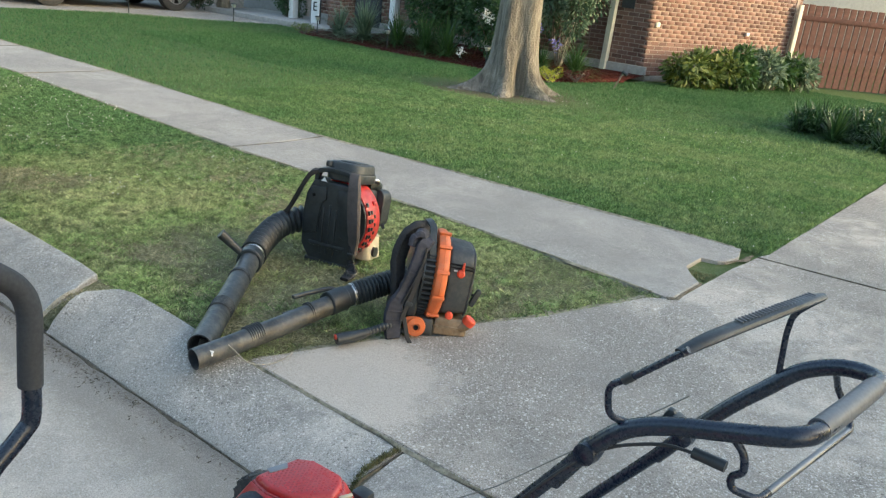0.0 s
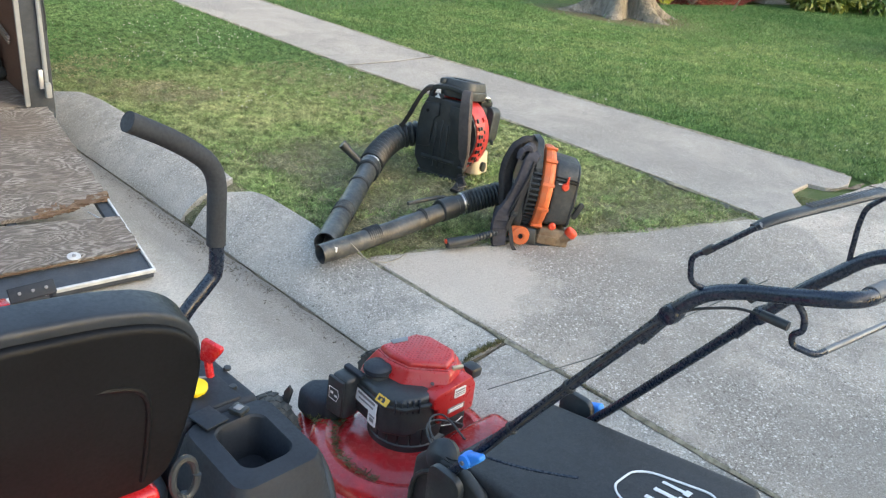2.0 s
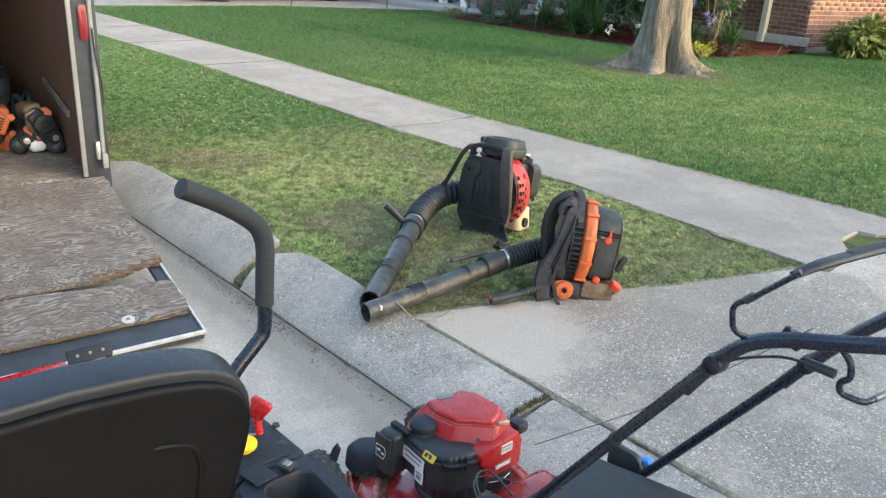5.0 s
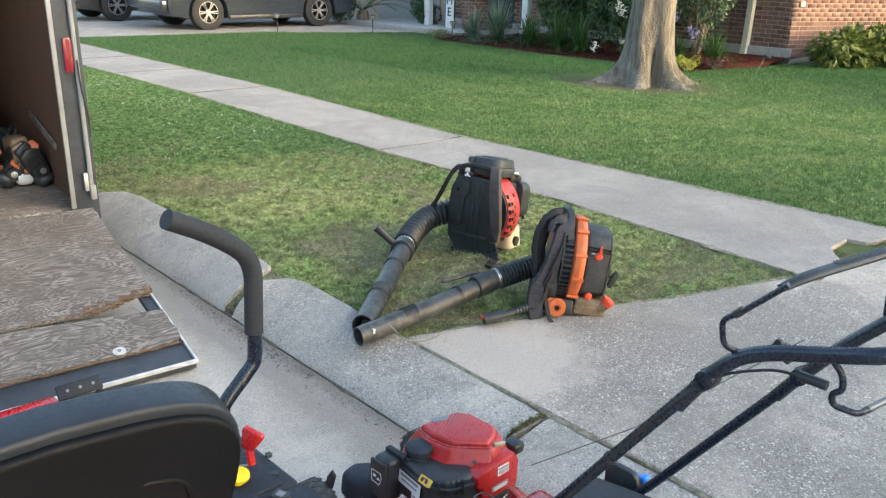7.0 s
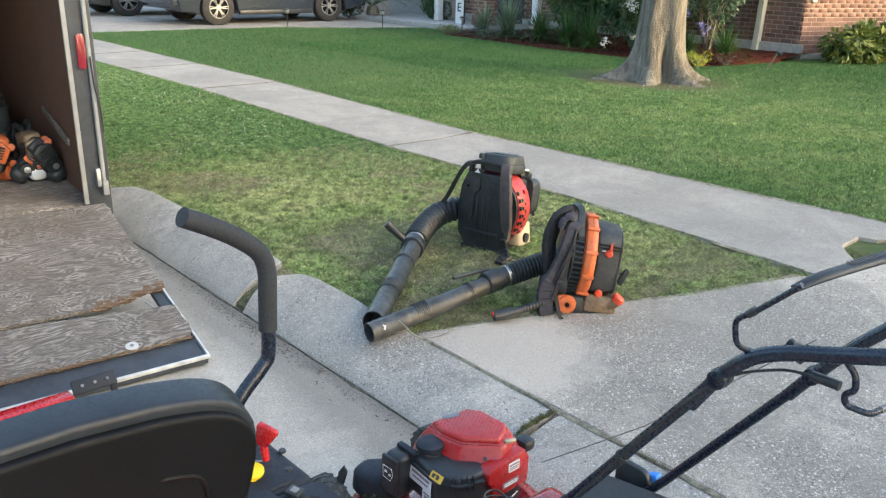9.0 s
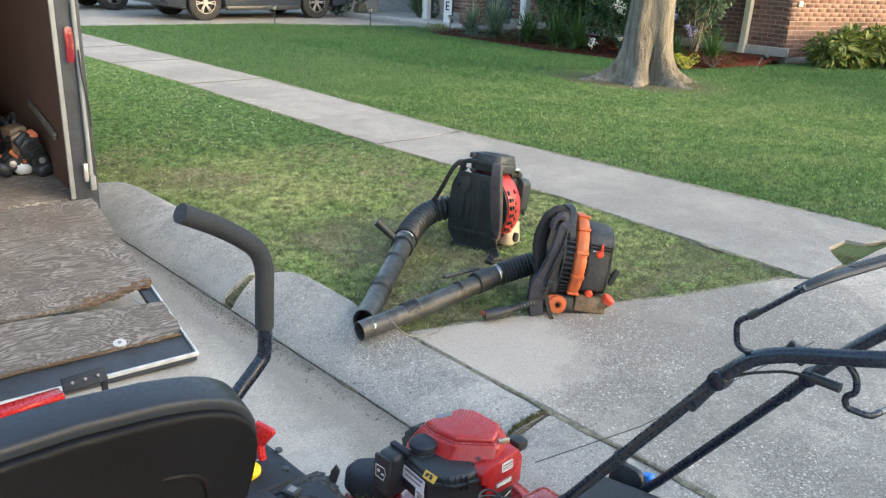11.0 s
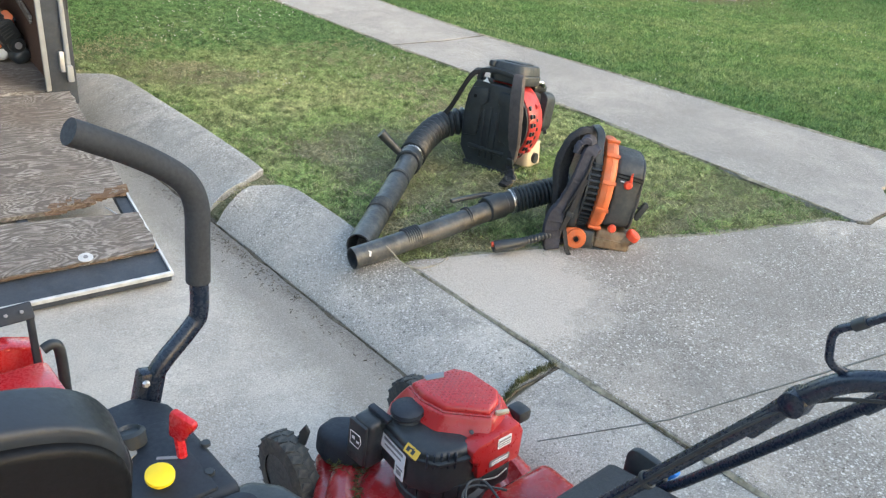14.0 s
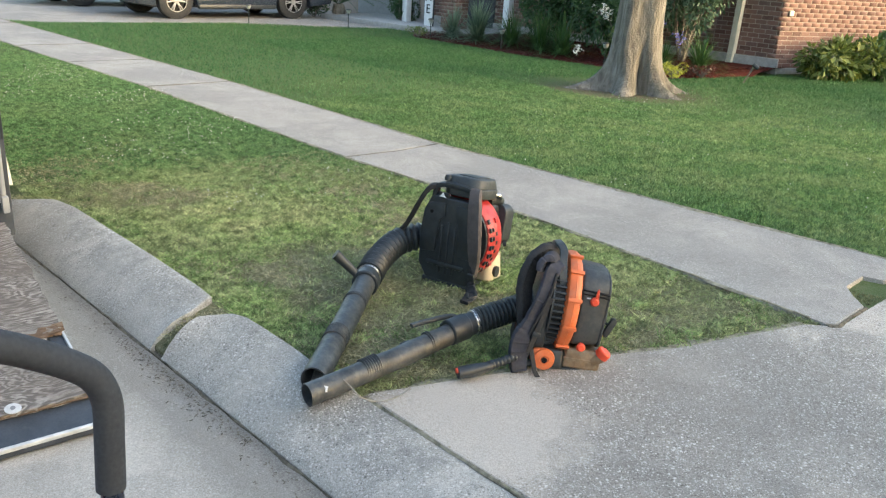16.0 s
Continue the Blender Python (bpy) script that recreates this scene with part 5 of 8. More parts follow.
part("fuel_cap", lathe([(0.029, 0), (0.032, 0.006), (0.032, 0.028), (0.027, 0.034), (0.0, 0.035)], 16, tilt_to((0.326, -0.140, 0.092), (0.45, -0.15, 0.88))), M["knob_red"], tk, "orange-red fuel cap")
part("tank_foot", box(0.20, 0.15, 0.022, pose(0.245, -0.08, 0.012), 0.007), M["black"], b2)
disc = part("pivot_disc", lathe([(0.044, 0), (0.047, 0.008), (0.044, 0.022), (0.020, 0.025), (0.017, 0.020), (0.0, 0.020)], 30, pose(0.078, -0.170, 0.058, 90, 0, 0)), M["orange"], b2, "orange round arm pivot")
part("pivot_bolt", lathe([(0.012, 0), (0.012, 0.010), (0.007, 0.010), (0.006, 0.006), (0, 0.006)], 8, pose(0.078, -0.188, 0.058, 90, 0, 0)), M["shell"], disc)
part("pivot_arm", prism([(0.078, 0.014), (0.078, 0.104), (0.030, 0.098), (0.012, 0.070), (0.020, 0.045)], 0.018, pose(0, -0.165, 0, 90, 0, 0), 0.005), M["orange"], b2)
# carrying handle: a flat slate loop
part("top_handle", band([(0.108, -0.135, 0.345), (0.094, -0.130, 0.41), (0.088, -0.10, 0.465), (0.088, -0.065, 0.500), (0.075, -0.02, 0.515), (0.070, 0.05, 0.505), (0.085, 0.11, 0.44)], 0.036, 0.016, (1, 0.1, 0.25), 8), M["blower_grey"], b2, "flat slate-coloured carrying handle")
part("handle_foot", box(0.05, 0.03, 0.06, pose(0.10, -0.135, 0.34, 0, -8, 0), 0.010), M["blower_grey"], b2)
# straps: the near one folded over itself, its pad hanging to the ground
part("shoulder_strap", band([(0.080, -0.120, 0.452), (0.045, -0.150, 0.432), (0.026, -0.175, 0.36), (0.006, -0.185, 0.29), (-0.016, -0.19, 0.22), (-0.034, -0.19, 0.165)], 0.06, 0.026, (1, 0.3, 0.1), 9, widths=[0.040, 0.066, 0.060, 0.052, 0.054, 0.066], crease=0.003), M["strap_blue"], b2, "faded navy padded shoulder strap")
part("strap_edge", tube([(0.060, -0.165, 0.425), (0.050, -0.192, 0.36), (0.030, -0.203, 0.29), (0.008, -0.207, 0.22), (-0.010, -0.207, 0.165)], 0.006, 8, 6), M["black_soft"], b2)
part("strap_pad", band([(-0.030, -0.186, 0.19), (-0.040, -0.192, 0.13), (-0.036, -0.192, 0.06), (-0.020, -0.196, -0.006)], 0.08, 0.032, (1, 0.2, 0), 9, widths=[0.056, 0.084, 0.086, 0.070], crease=0.003), M["strap_blue"], b2, "faded navy strap pad")
part("shoulder_strap", band([(0.070, 0.0, 0.475), (0.020, -0.04, 0.485), (-0.030, -0.07, 0.44), (-0.052, -0.09, 0.34), (-0.040, -0.12, 0.24), (-0.02, -0.13, 0.14)], 0.08, 0.036, (0.7, 0.7, 0), 9, widths=[0.05, 0.075, 0.09, 0.085, 0.07, 0.05], crease=0.003), M["black_soft"], b2, "dark padded shoulder strap")
part("strap_roll", band([(0.058, -0.10, 0.455), (0.030, -0.125, 0.480), (0.000, -0.135, 0.462), (-0.008, -0.14, 0.420)], 0.055, 0.028, (0.5, 0.8, 0.2), 8, crease=0.003), M["strap_blue"], b2)
part("strap_webbing", band([(0.052, -0.200, 0.33), (0.034, -0.208, 0.25), (0.014, -0.214, 0.16), (0.0, -0.216, 0.09)], 0.022, 0.004, (1, 0.2, 0)), M["black_soft"], b2)
part("strap_slider", box(0.034, 0.010, 0.022, pose(0.018, -0.215, 0.17, 0, 10, 0), 0.003), M["black"], b2)
part("strap_webbing", band([(0.012, -0.20, 0.10), (0.030, -0.212, 0.05), (0.045, -0.222, 0.010), (0.062, -0.232, -0.008)], 0.020, 0.004, (1, 0.2, 0.2)), M["black_soft"], b2)
part("hip_pad", box(0.05, 0.26, 0.09, pose(-0.02, 0, 0.07), 0.02, 3), M["black_soft"], b2)
W2 = [(0.03, 3.60, 0.150), (-0.05, 3.545, 0.140), (-0.13, 3.495, 0.122), (-0.205, 3.445, 0.105)]
q2 = [local(b2, p) for p in W2]
part("flexible_hose", corrugated(q2, 0.058, 15), M["black"], b2, "ribbed black flexible hose")
clamp(b2, q2[3], q2[3] - q2[2], 0.054)
pipe, q, d = blower_pipe(b2, [(-0.205, 3.445, 0.103), (-0.47, 3.155, 0.05), (-0.742, 2.865, 0.012)], 0.0455)
side_d = d.cross(Vector((0, 0, 1))).normalized()
part("badge", box(0.036, 0.022, 0.002, tilt_to(q[-1] - d * 0.075 + Vector((0.0, -0.042, 0.018)), (0.0, -0.9, 0.4)), 0), M["white"], pipe, "worn white badge")
part("tube_key", box(0.012, 0.008, 0.05, tilt_to(q[0].lerp(q[-1], 0.42) + side_d * 0.040 + Vector((0, 0, 0.018)), d), 0.003), M["tube_black"], pipe)
hl = [local(b2, p) for p in ((-0.255, 3.415, 0.118), (-0.30, 3.41, 0.135), (-0.38, 3.355, 0.130), (-0.446, 3.309, 0.12))]
part("hand_grip", band(hl, 0.030, 0.016, (0.3, 1, 0), 4, widths=[0.03, 0.026, 0.03, 0.034]), M["black"], b2, "flat black tube hand grip")
part("grip_bracket", lathe([(0.052, -0.05), (0.057, -0.045), (0.057, 0.045), (0.052, 0.05)], 22, tilt_to(q[0] + d * 0.10, d)), M["black"], b2, "black bracket with a clamp screw")
part("bracket_lug", box(0.030, 0.026, 0.05, tilt_to(q[0] + d * 0.115 + side_d * 0.060, d), 0.007), M["black"], b2)
part("bracket_screw", lathe([(0.008, 0), (0.008, 0.014), (0, 0.015)], 10, tilt_to(q[0] + d * 0.115 + side_d * 0.068, side_d)), M["alu"], b2)
cg = [local(b2, p) for p in ((0.03, 3.335, 0.055), (-0.06, 3.275, 0.032), (-0.12, 3.235, 0.022))]
part("throttle_hose", corrugated(cg, 0.019, 11, seg=12), M["black"], b2, "ribbed throttle sleeve")
ch = [local(b2, p) for p in ((-0.11, 3.24, 0.022), (-0.18, 3.20, 0.014), (-0.235, 3.17, 0.008))]
hnd = part("throttle_handle", tube(ch, 0.028, 14, 4, radii=[0.020, 0.029, 0.030], flat=0.8), M["black"], b2, "black throttle handle")
part("throttle_trigger", band([ch[0] + Vector((0.0, -0.012, -0.012)), ch[1] + Vector((0.0, -0.024, -0.018)), ch[2] + Vector((0.0, -0.012, -0.012))], 0.012, 0.008, (0, 0, 1), 4), M["blower_grey"], hnd)
part("throttle_switch", lathe([(0.012, 0), (0.011, 0.010), (0, 0.012)], 12, tilt_to(ch[-1] + Vector((0, 0, 0.012)), ch[-1] - ch[0])), M["knob_red"], hnd, "red stop switch")
part("twine", tube([local(b2, p) for p in ((-0.655, 2.955, 0.062), (-0.60, 2.925, 0.035), (-0.55, 2.92, -0.005), (-0.49, 2.95, -0.025), (-0.43, 3.01, -0.026), (-0.40, 3.07, -0.020))], 0.0028, 6), M["cable"], b2, "loose tan twine")

# ---- walk-behind mower, in its own axes: x towards the handle, y to its right side ----
MZ = -0.142
mower = thing("lawn_mower", at(-0.71, 1.22, MZ), "red walk-behind lawn mower with black rear bag in the gutter", "lawn mower")
# deck
outline = [(-0.80, -0.09), (-0.785, -0.15), (-0.72, -0.185), (-0.64, -0.25), (-0.45, -0.285), (-0.2, -0.275), (-0.06, -0.25), (-0.04, 0.24), (-0.2, 0.275), (-0.45, 0.285), (-0.64, 0.25), (-0.72, 0.185), (-0.785, 0.15), (-0.80, 0.09)]
deck = part("deck", prism(outline, 0.115, pose(0, 0, 0.055), 0.022, 3), M["deck_red"], mower, "dusty red steel cutting deck")
part("deck_dome", lathe([(0.272, 0.0), (0.266, 0.030), (0.250, 0.044), (0.222, 0.047), (0.204, 0.034), (0.188, 0.030), (0.172, 0.040), (0.150, 0.046), (0.0, 0.048)], 48, pose(-0.47, 0, 0.160)), M["deck_red"], mower)
part("deck_chute", prism([(-0.36, 0.02), (-0.02, -0.02), (-0.02, 0.24), (-0.36, 0.25)], 0.10, pose(0, 0, 0.18), 0.03, 3, scale_top=0.86), M["deck_red"], mower)
bm = bmesh.new()
rnd = random.Random(4)
for _ in range(420):
    a, r = rnd.uniform(2.6, 5.2), rnd.gauss(0.194, 0.008)
    box(rnd.uniform(0.006, 0.014), 0.0012, 0.0012, pose(-0.47 + r * math.cos(a), r * math.sin(a), 0.194 + rnd.uniform(0, 0.008), 0, rnd.uniform(-15, 15), rnd.uniform(0, 180)), bm=bm)
for _ in range(260):
    box(rnd.uniform(0.008, 0.02), 0.0014, 0.0014, pose(-0.675 + rnd.gauss(0, 0.022), -0.128 + rnd.gauss(0, 0.020), 0.196 + abs(rnd.gauss(0, 0.008)), rnd.uniform(-30, 30), rnd.uniform(-50, 50), rnd.uniform(0, 180)), bm=bm)
tagged(part("clippings", bm, M["joint_blade"], mower, "dried grass clippings"), kind="stuff")
for y in (-0.205, 0.205):
    w = wheel_parts(mower, (-0.800, y * 1.05, 0.115), 0.115, 0.062, (0, 1, 0), "dusty rubber wheel with chevron tread", M["black"])
    wheel_parts(mower, (-0.10, y * 1.3, 0.115), 0.115, 0.052, (0, 1, 0), "dusty rubber wheel with chevron tread", M["black"])
part("height_lever", prism([(0, 0), (0.02, 0.01), (0.032, 0.055), (0.02, 0.075), (0.004, 0.05)], 0.012, pose(-0.79, -0.19, 0.21, 90, 0, 30), 0.003), M["black"], mower, "black height lever")
part("lever_stem", tube([(-0.84, -0.20, 0.12), (-0.815, -0.195, 0.19), (-0.79, -0.19, 0.235)], 0.006, 8), M["navy"], mower)

# engine, gathered on one mount
engine = part("engine_mount", lathe([(0.115, 0), (0.115, 0.02), (0.105, 0.03), (0.11, 0.075), (0.0, 0.08)], 32, pose(-0.49, 0.03, 0.205)), M["black"], mower, "black four-stroke engine with red shroud")
bm = bmesh.new()
for k in range(9):
    box(0.012, 0.03, 0.07, pose(-0.49, 0.03, 0.245, 0, 0, -150 + k * 17) @ pose(0.105, 0, 0), 0.003, bm=bm)
part("crankcase_ribs", bm, M["black"], engine)
part("engine_block", prism([(-0.60, -0.02), (-0.57, -0.06), (-0.47, -0.075), (-0.40, -0.02), (-0.39, 0.10), (-0.43, 0.18), (-0.58, 0.16)], 0.10, pose(0, 0, 0.235), 0.012, 2), M["black"], engine, "black engine block")
top = [(-0.609, 0.008), (-0.551, -0.001), (-0.486, 0.014), (-0.411, 0.092), (-0.430, 0.140), (-0.459, 0.168), (-0.558, 0.163), (-0.596, 0.136)]
foot = [(-0.668, -0.02), (-0.600, -0.055), (-0.490, -0.045), (-0.382, 0.030), (-0.378, 0.120), (-0.385, 0.195), (-0.55, 0.215), (-0.655, 0.12)]
grow = lambda f: [(-0.51 + (x + 0.51) * f, 0.085 + (y - 0.085) * f) for x, y in top]


def loft(rings, bevel):
    """A closed body through outlines of as many points, each at its height."""
    bm = bmesh.new()
    rows = [[bm.verts.new((x, y, z)) for x, y in o] for o, z in rings]
    for a, b in zip(rows, rows[1:]):
        for q in range(len(a)):
            bm.faces.new((a[q], a[(q + 1) % len(a)], b[(q + 1) % len(a)], b[q]))
    bm.faces.new(rows[0][::-1])
    bm.faces.new(rows[-1])
    bmesh.ops.bevel(bm, geom=bm.edges[:], offset=bevel, segments=3, profile=0.5, affect="EDGES", clamp_overlap=True)
    return bm


part("shroud", loft([(foot, 0.298), ([(0.35 * a + 0.65 * c, 0.35 * b + 0.65 * d) for (a, b), (c, d) in zip(grow(1.16), foot)], 0.355), (grow(1.17), 0.400), (grow(1.06), 0.419)], 0.008), M["mower_red"], engine, "red domed engine shroud")
cover = part("top_cover", loft([(grow(0.99), 0.412), (grow(0.97), 0.430), (grow(0.90), 0.4375)], 0.004), M["mower_red"], engine, "red perforated recoil cover")
part("cover_lip", loft([(grow(1.045), 0.410), (grow(1.03), 0.4215)], 0.003), M["deck_red"], engine)
part("cover_slot", prism([(-0.604, 0.045), (-0.585, 0.04), (-0.572, 0.085), (-0.59, 0.10)], 0.003, pose(0, 0, 0.4368), 0.001), M["rim_grey"], engine, "grey slot in the cover")
part("cover_clip", box(0.010, 0.035, 0.014, pose(-0.408, 0.128, 0.418, 0, 20, -20), 0.003), M["tank_pale"], engine, "pale scuffed clip")
bm = bmesh.new()
for i in range(17):
    for j in range(17):
        x, y = -0.60 + i * 0.0115 + (j % 2) * 0.0057, 0.0 + j * 0.0098
        inside = all((bx - ax) * (y - ay) - (by - ay) * (x - ax) > 0.014 * math.hypot(bx - ax, by - ay) for (ax, ay), (bx, by) in zip(top, top[1:] + top[:1]))
        if inside:
            lathe([(0.0036, 0.0), (0.0026, 0.0013), (0.0, 0.0013)], 6, pose(x, y, 0.4372), bm=bm)
tagged(part("grille", bm, M["deck_red"], engine), "small dark vent holes", kind="stuff")
part("rear_panel", prism([(0.035, 0), (0.175, 0), (0.178, 0.082), (0.160, 0.112), (0.03, 0.100), (0.012, 0.09), (0.015, 0.055), (0.03, 0.05)], 0.045, Matrix(((0, 0, 1, -0.42), (1, 0, 0, 0), (0, 1, 0, 0.282), (0, 0, 0, 1))), 0.006), M["mower_red"], engine, "red rear panel")
part("panel_screw", lathe([(0.006, 0), (0.005, 0.003), (0, 0.003)], 10, pose(-0.418, 0.042, 0.392, 0, 25, 0)), M["black"], engine)
part("muffler_guard", box(0.05, 0.045, 0.035, pose(-0.43, 0.215, 0.365), 0.010), M["black"], engine)
part("carburettor", box(0.05, 0.10, 0.07, pose(-0.41, 0.11, 0.245), 0.01), M["black"], engine)
part("governor_spring", tube([(-0.385, 0.06, 0.262), (-0.375, 0.10, 0.258), (-0.38, 0.14, 0.262)], 0.002, 6), M["alu"], engine)
# black fuel tank side
tank_out = [(-0.612, -0.02), (-0.605, -0.088), (-0.46, -0.102), (-0.405, -0.065), (-0.385, 0.0), (-0.385, 0.05), (-0.58, 0.05)]
tank = part("fuel_tank", prism(tank_out, 0.115, pose(0, 0, 0.262), 0.014, 3, scale_top=0.90), M["black"], engine, "black fuel tank")
part("tank_belt", prism([(-0.49 + (x + 0.49) * 1.02, -0.02 + (y + 0.02) * 1.02) for x, y in tank_out], 0.010, pose(0, 0, 0.348), 0.003), M["black"], engine)
bm = bmesh.new()
for i in range(5):
    box(0.005, 0.014, 0.038, pose(-0.432 + i * 0.009, -0.078 + i * 0.014, 0.356, 0, 0, 55), 0.0015, bm=bm)
part("cooling_ribs", bm, M["console"], engine)
cap = part("fuel_cap", lathe([(0.036, 0), (0.041, 0.006), (0.041, 0.018), (0.035, 0.024), (0.014, 0.027), (0.0, 0.027)], 12, pose(-0.562, -0.034, 0.386)), M["console"], engine, "ribbed black fuel cap")
part("filler_neck", lathe([(0.042, 0), (0.034, 0.04)], 20, pose(-0.562, -0.034, 0.35)), M["black"], engine)
air = part("air_filter", box(0.066, 0.062, 0.138, pose(-0.612, -0.105, 0.314, 0, 4, 6), 0.014, 3), M["black"], engine, "black air filter box")
part("filter_lid", box(0.060, 0.012, 0.12, pose(-0.615, -0.138, 0.316, 0, 4, 6), 0.005, 2), M["black"], engine)
part("filter_clip", box(0.07, 0.02, 0.012, pose(-0.60, -0.085, 0.386, 0, 5, 6), 0.004), M["console"], engine)
im = pose(-0.614, -0.1448, 0.325, 90, 0, 6)
ring = [(-0.019, -0.017), (0.010, -0.022), (0.019, 0.0), (0.015, 0.018), (-0.019, 0.020), (-0.019, -0.017)]
part("filter_badge", tube([im @ Vector((x, y, 0)) for x, y in ring], 0.0009, 5, 0), M["white"], engine, "thin white badge outline")
bm = box(0.010, 0.008, 0.0008, im @ pose(-0.008, 0.003, 0))
box(0.010, 0.006, 0.0008, im @ pose(0.007, -0.004, 0), bm=bm)
part("badge_mark", bm, M["white"], engine)
part("side_cowl", prism([(-0.80, -0.09), (-0.785, -0.155), (-0.72, -0.165), (-0.645, -0.13), (-0.65, -0.03), (-0.76, -0.03)], 0.085, pose(0, 0, 0.178), 0.022, 4, scale_top=0.90), M["console"], engine, "black rounded front cowl")
tilted = pose(-0.53, -0.0955, 0.330, 84, 0, -5)
label_bars(engine, tilted, 0.100, 0.042, [(0.2, 0.8, 0.18, 0), (-0.15, 0.7, 0.12, 0)], "white", "grey_print", text="white rating sticker")
label_bars(engine, pose(-0.497, -0.1015, 0.292, 86, 0, -5), 0.038, 0.040, [(0.2, 0.7, 0.12, 0), (-0.1, 0.5, 0.3, 0)], "white", "grey_print")
label_bars(engine, pose(-0.468, -0.0925, 0.3665, 50, 0, 0), 0.046, 0.022, [(0.0, 0.2, 0.5, -0.25), (0.0, 0.2, 0.5, 0.1)], "yellow_label", "black", text="yellow warning sticker")
face = Matrix(((0, 0, 1, -0.3742), (1, 0, 0, 0), (0, 1, 0, 0), (0, 0, 0, 1)))
label_bars(engine, face @ pose(0.112, 0.362, 0), 0.044, 0.030, [(0.22, 0.85, 0.16, 0), (-0.05, 0.85, 0.1, 0), (-0.25, 0.8, 0.08, 0)], "white", "grey_print", text="white sticker")
label_bars(engine, face @ pose(0.102, 0.312, 0), 0.066, 0.018, [(0.15, 0.8, 0.2, 0), (-0.2, 0.8, 0.2, 0)], "grey_print", "white", text="grey sticker with small print")

# rear bag
bag = part("grass_bag", prism([(-0.10, -0.19), (0.48, -0.235), (0.50, -0.20), (0.50, 0.20), (0.48, 0.235), (-0.10, 0.19)], 0.36, pose(0, 0, 0.10, 0, -7, 0), 0.03, 3, scale_top=0.97), M["bag"], mower, "black cloth grass bag with an outlined badge")
bt = pose(0, 0, 0.10, 0, -7, 0) @ pose(0.345, 0.035, 0.3615)
ring = rounded(0.20, 0.155, 0.05, 6)
part("badge_outline", tube([(x, y * (1 + 0.25 * x / 0.1) , 0) for x, y in ring + ring[:1]], 0.0028, 6, 0), M["white"], bag).matrix_local = bt @ pose(0, 0, 0, 0, 0, 0)
bm = bmesh.new()
for y, w in ((-0.052, 0.02), (-0.018, 0.026), (0.018, 0.026), (0.052, 0.02)):
    box(0.062, w * 0.42, 0.0015, pose(0.0, y, 0), bm=bm)
    box(0.014, w, 0.0015, pose(0.03, y, 0.0006), bm=bm)
part("badge_mark", bm, M["white"], bag, "white badge shape").matrix_local = bt
part("bag_front", box(0.03, 0.40, 0.26, pose(-0.11, 0, 0.30, 0, -7, 0), 0.012), M["black"], bag)
part("bag_handle", tube([(-0.08, -0.13, 0.475), (-0.03, -0.17, 0.50), (0.06, -0.13, 0.505), (0.15, -0.07, 0.51)], 0.0035, 8), M["navy"], bag, "thin wire bag catch")

# handle
for side, y0, tip in ((-1, -0.233, (0.29, -0.135, 1.0)), (1, 0.233, (0.325, 0.177, 0.905))):
    low = [(-0.10, -0.24, 0.42), (0.0, -0.217, 0.570)] if side < 0 else [(-0.13, y0 * 1.02, 0.28), (0.03, 0.21, 0.490)]
    part("lower_handle", tube([*low, tip], 0.0115, 12, 0), M["navy"], mower, "black steel lower handle tube")
    b = part("handle_bracket", prism(rounded(0.10, 0.15, 0.03), 0.02, pose(-0.07, y0 + side * 0.008, 0.40, 90, 0, 0), 0.005), M["black"], mower, "black handle bracket")
    kp = pose(-0.014, -0.242, 0.540, 0, -38, 0) @ Matrix.Scale(0.78, 4) if side < 0 else pose(-0.05, y0 + 0.02, 0.43, 0, -38, 0)
    kn = part("knob", prism([(-0.022, -0.018), (0.012, -0.018), (0.050, -0.008), (0.052, 0.008), (0.012, 0.018), (-0.022, 0.018)], 0.026, kp @ pose(0, 0.013, 0, 90, 0, 0), 0.007, 3), M["blue"], mower, "blue plastic handle lever")
    part("knob_head", lathe([(0.022, -0.016), (0.023, 0.0), (0.020, 0.020), (0.010, 0.023), (0.0, 0.023)], 18, kp @ pose(-0.012, 0, 0, 90, 0, 0)), M["blue"], kn)
    part("knob_bolt", lathe([(0.007, 0), (0.007, 0.006), (0.0, 0.007)], 8, kp @ pose(-0.012, -0.022, 0, 90, 0, 0)), M["rim_grey"], kn)
upper = [(0.255, -0.140, 0.94), (0.30, -0.134, 1.015), (0.345, -0.128, 1.066), (0.40, -0.122, 1.095), (0.47, -0.118, 1.118), (0.535, -0.121, 1.142), (0.560, -0.112, 1.150), (0.575, -0.08, 1.151), (0.588, 0.03, 1.150), (0.600, 0.14, 1.147), (0.597, 0.170, 1.146), (0.570, 0.190, 1.142), (0.53, 0.198, 1.130), (0.485, 0.198, 1.103), (0.445, 0.190, 1.060), (0.395, 0.183, 1.003), (0.338, 0.177, 0.925), (0.295, 0.179, 0.86)]
part("upper_handle", tube(upper, 0.0135, 14, 5), M["navy"], mower, "black bent upper handle")
part("handle_grip", tube([(0.574, -0.075, 1.151), (0.588, 0.03, 1.150), (0.599, 0.135, 1.147)], 0.0155, 14, 3), M["grip_grey"], mower, "grey sleeve on the cross bar")
for p in ((0.30, -0.134, 1.012), (0.338, 0.177, 0.925)):
    part("handle_bolt", lathe([(0.017, -0.017), (0.019, 0.0), (0.017, 0.017), (0.009, 0.02), (0.0, 0.02)], 16, pose(*p, 90, 0, 0)), M["navy"], mower)
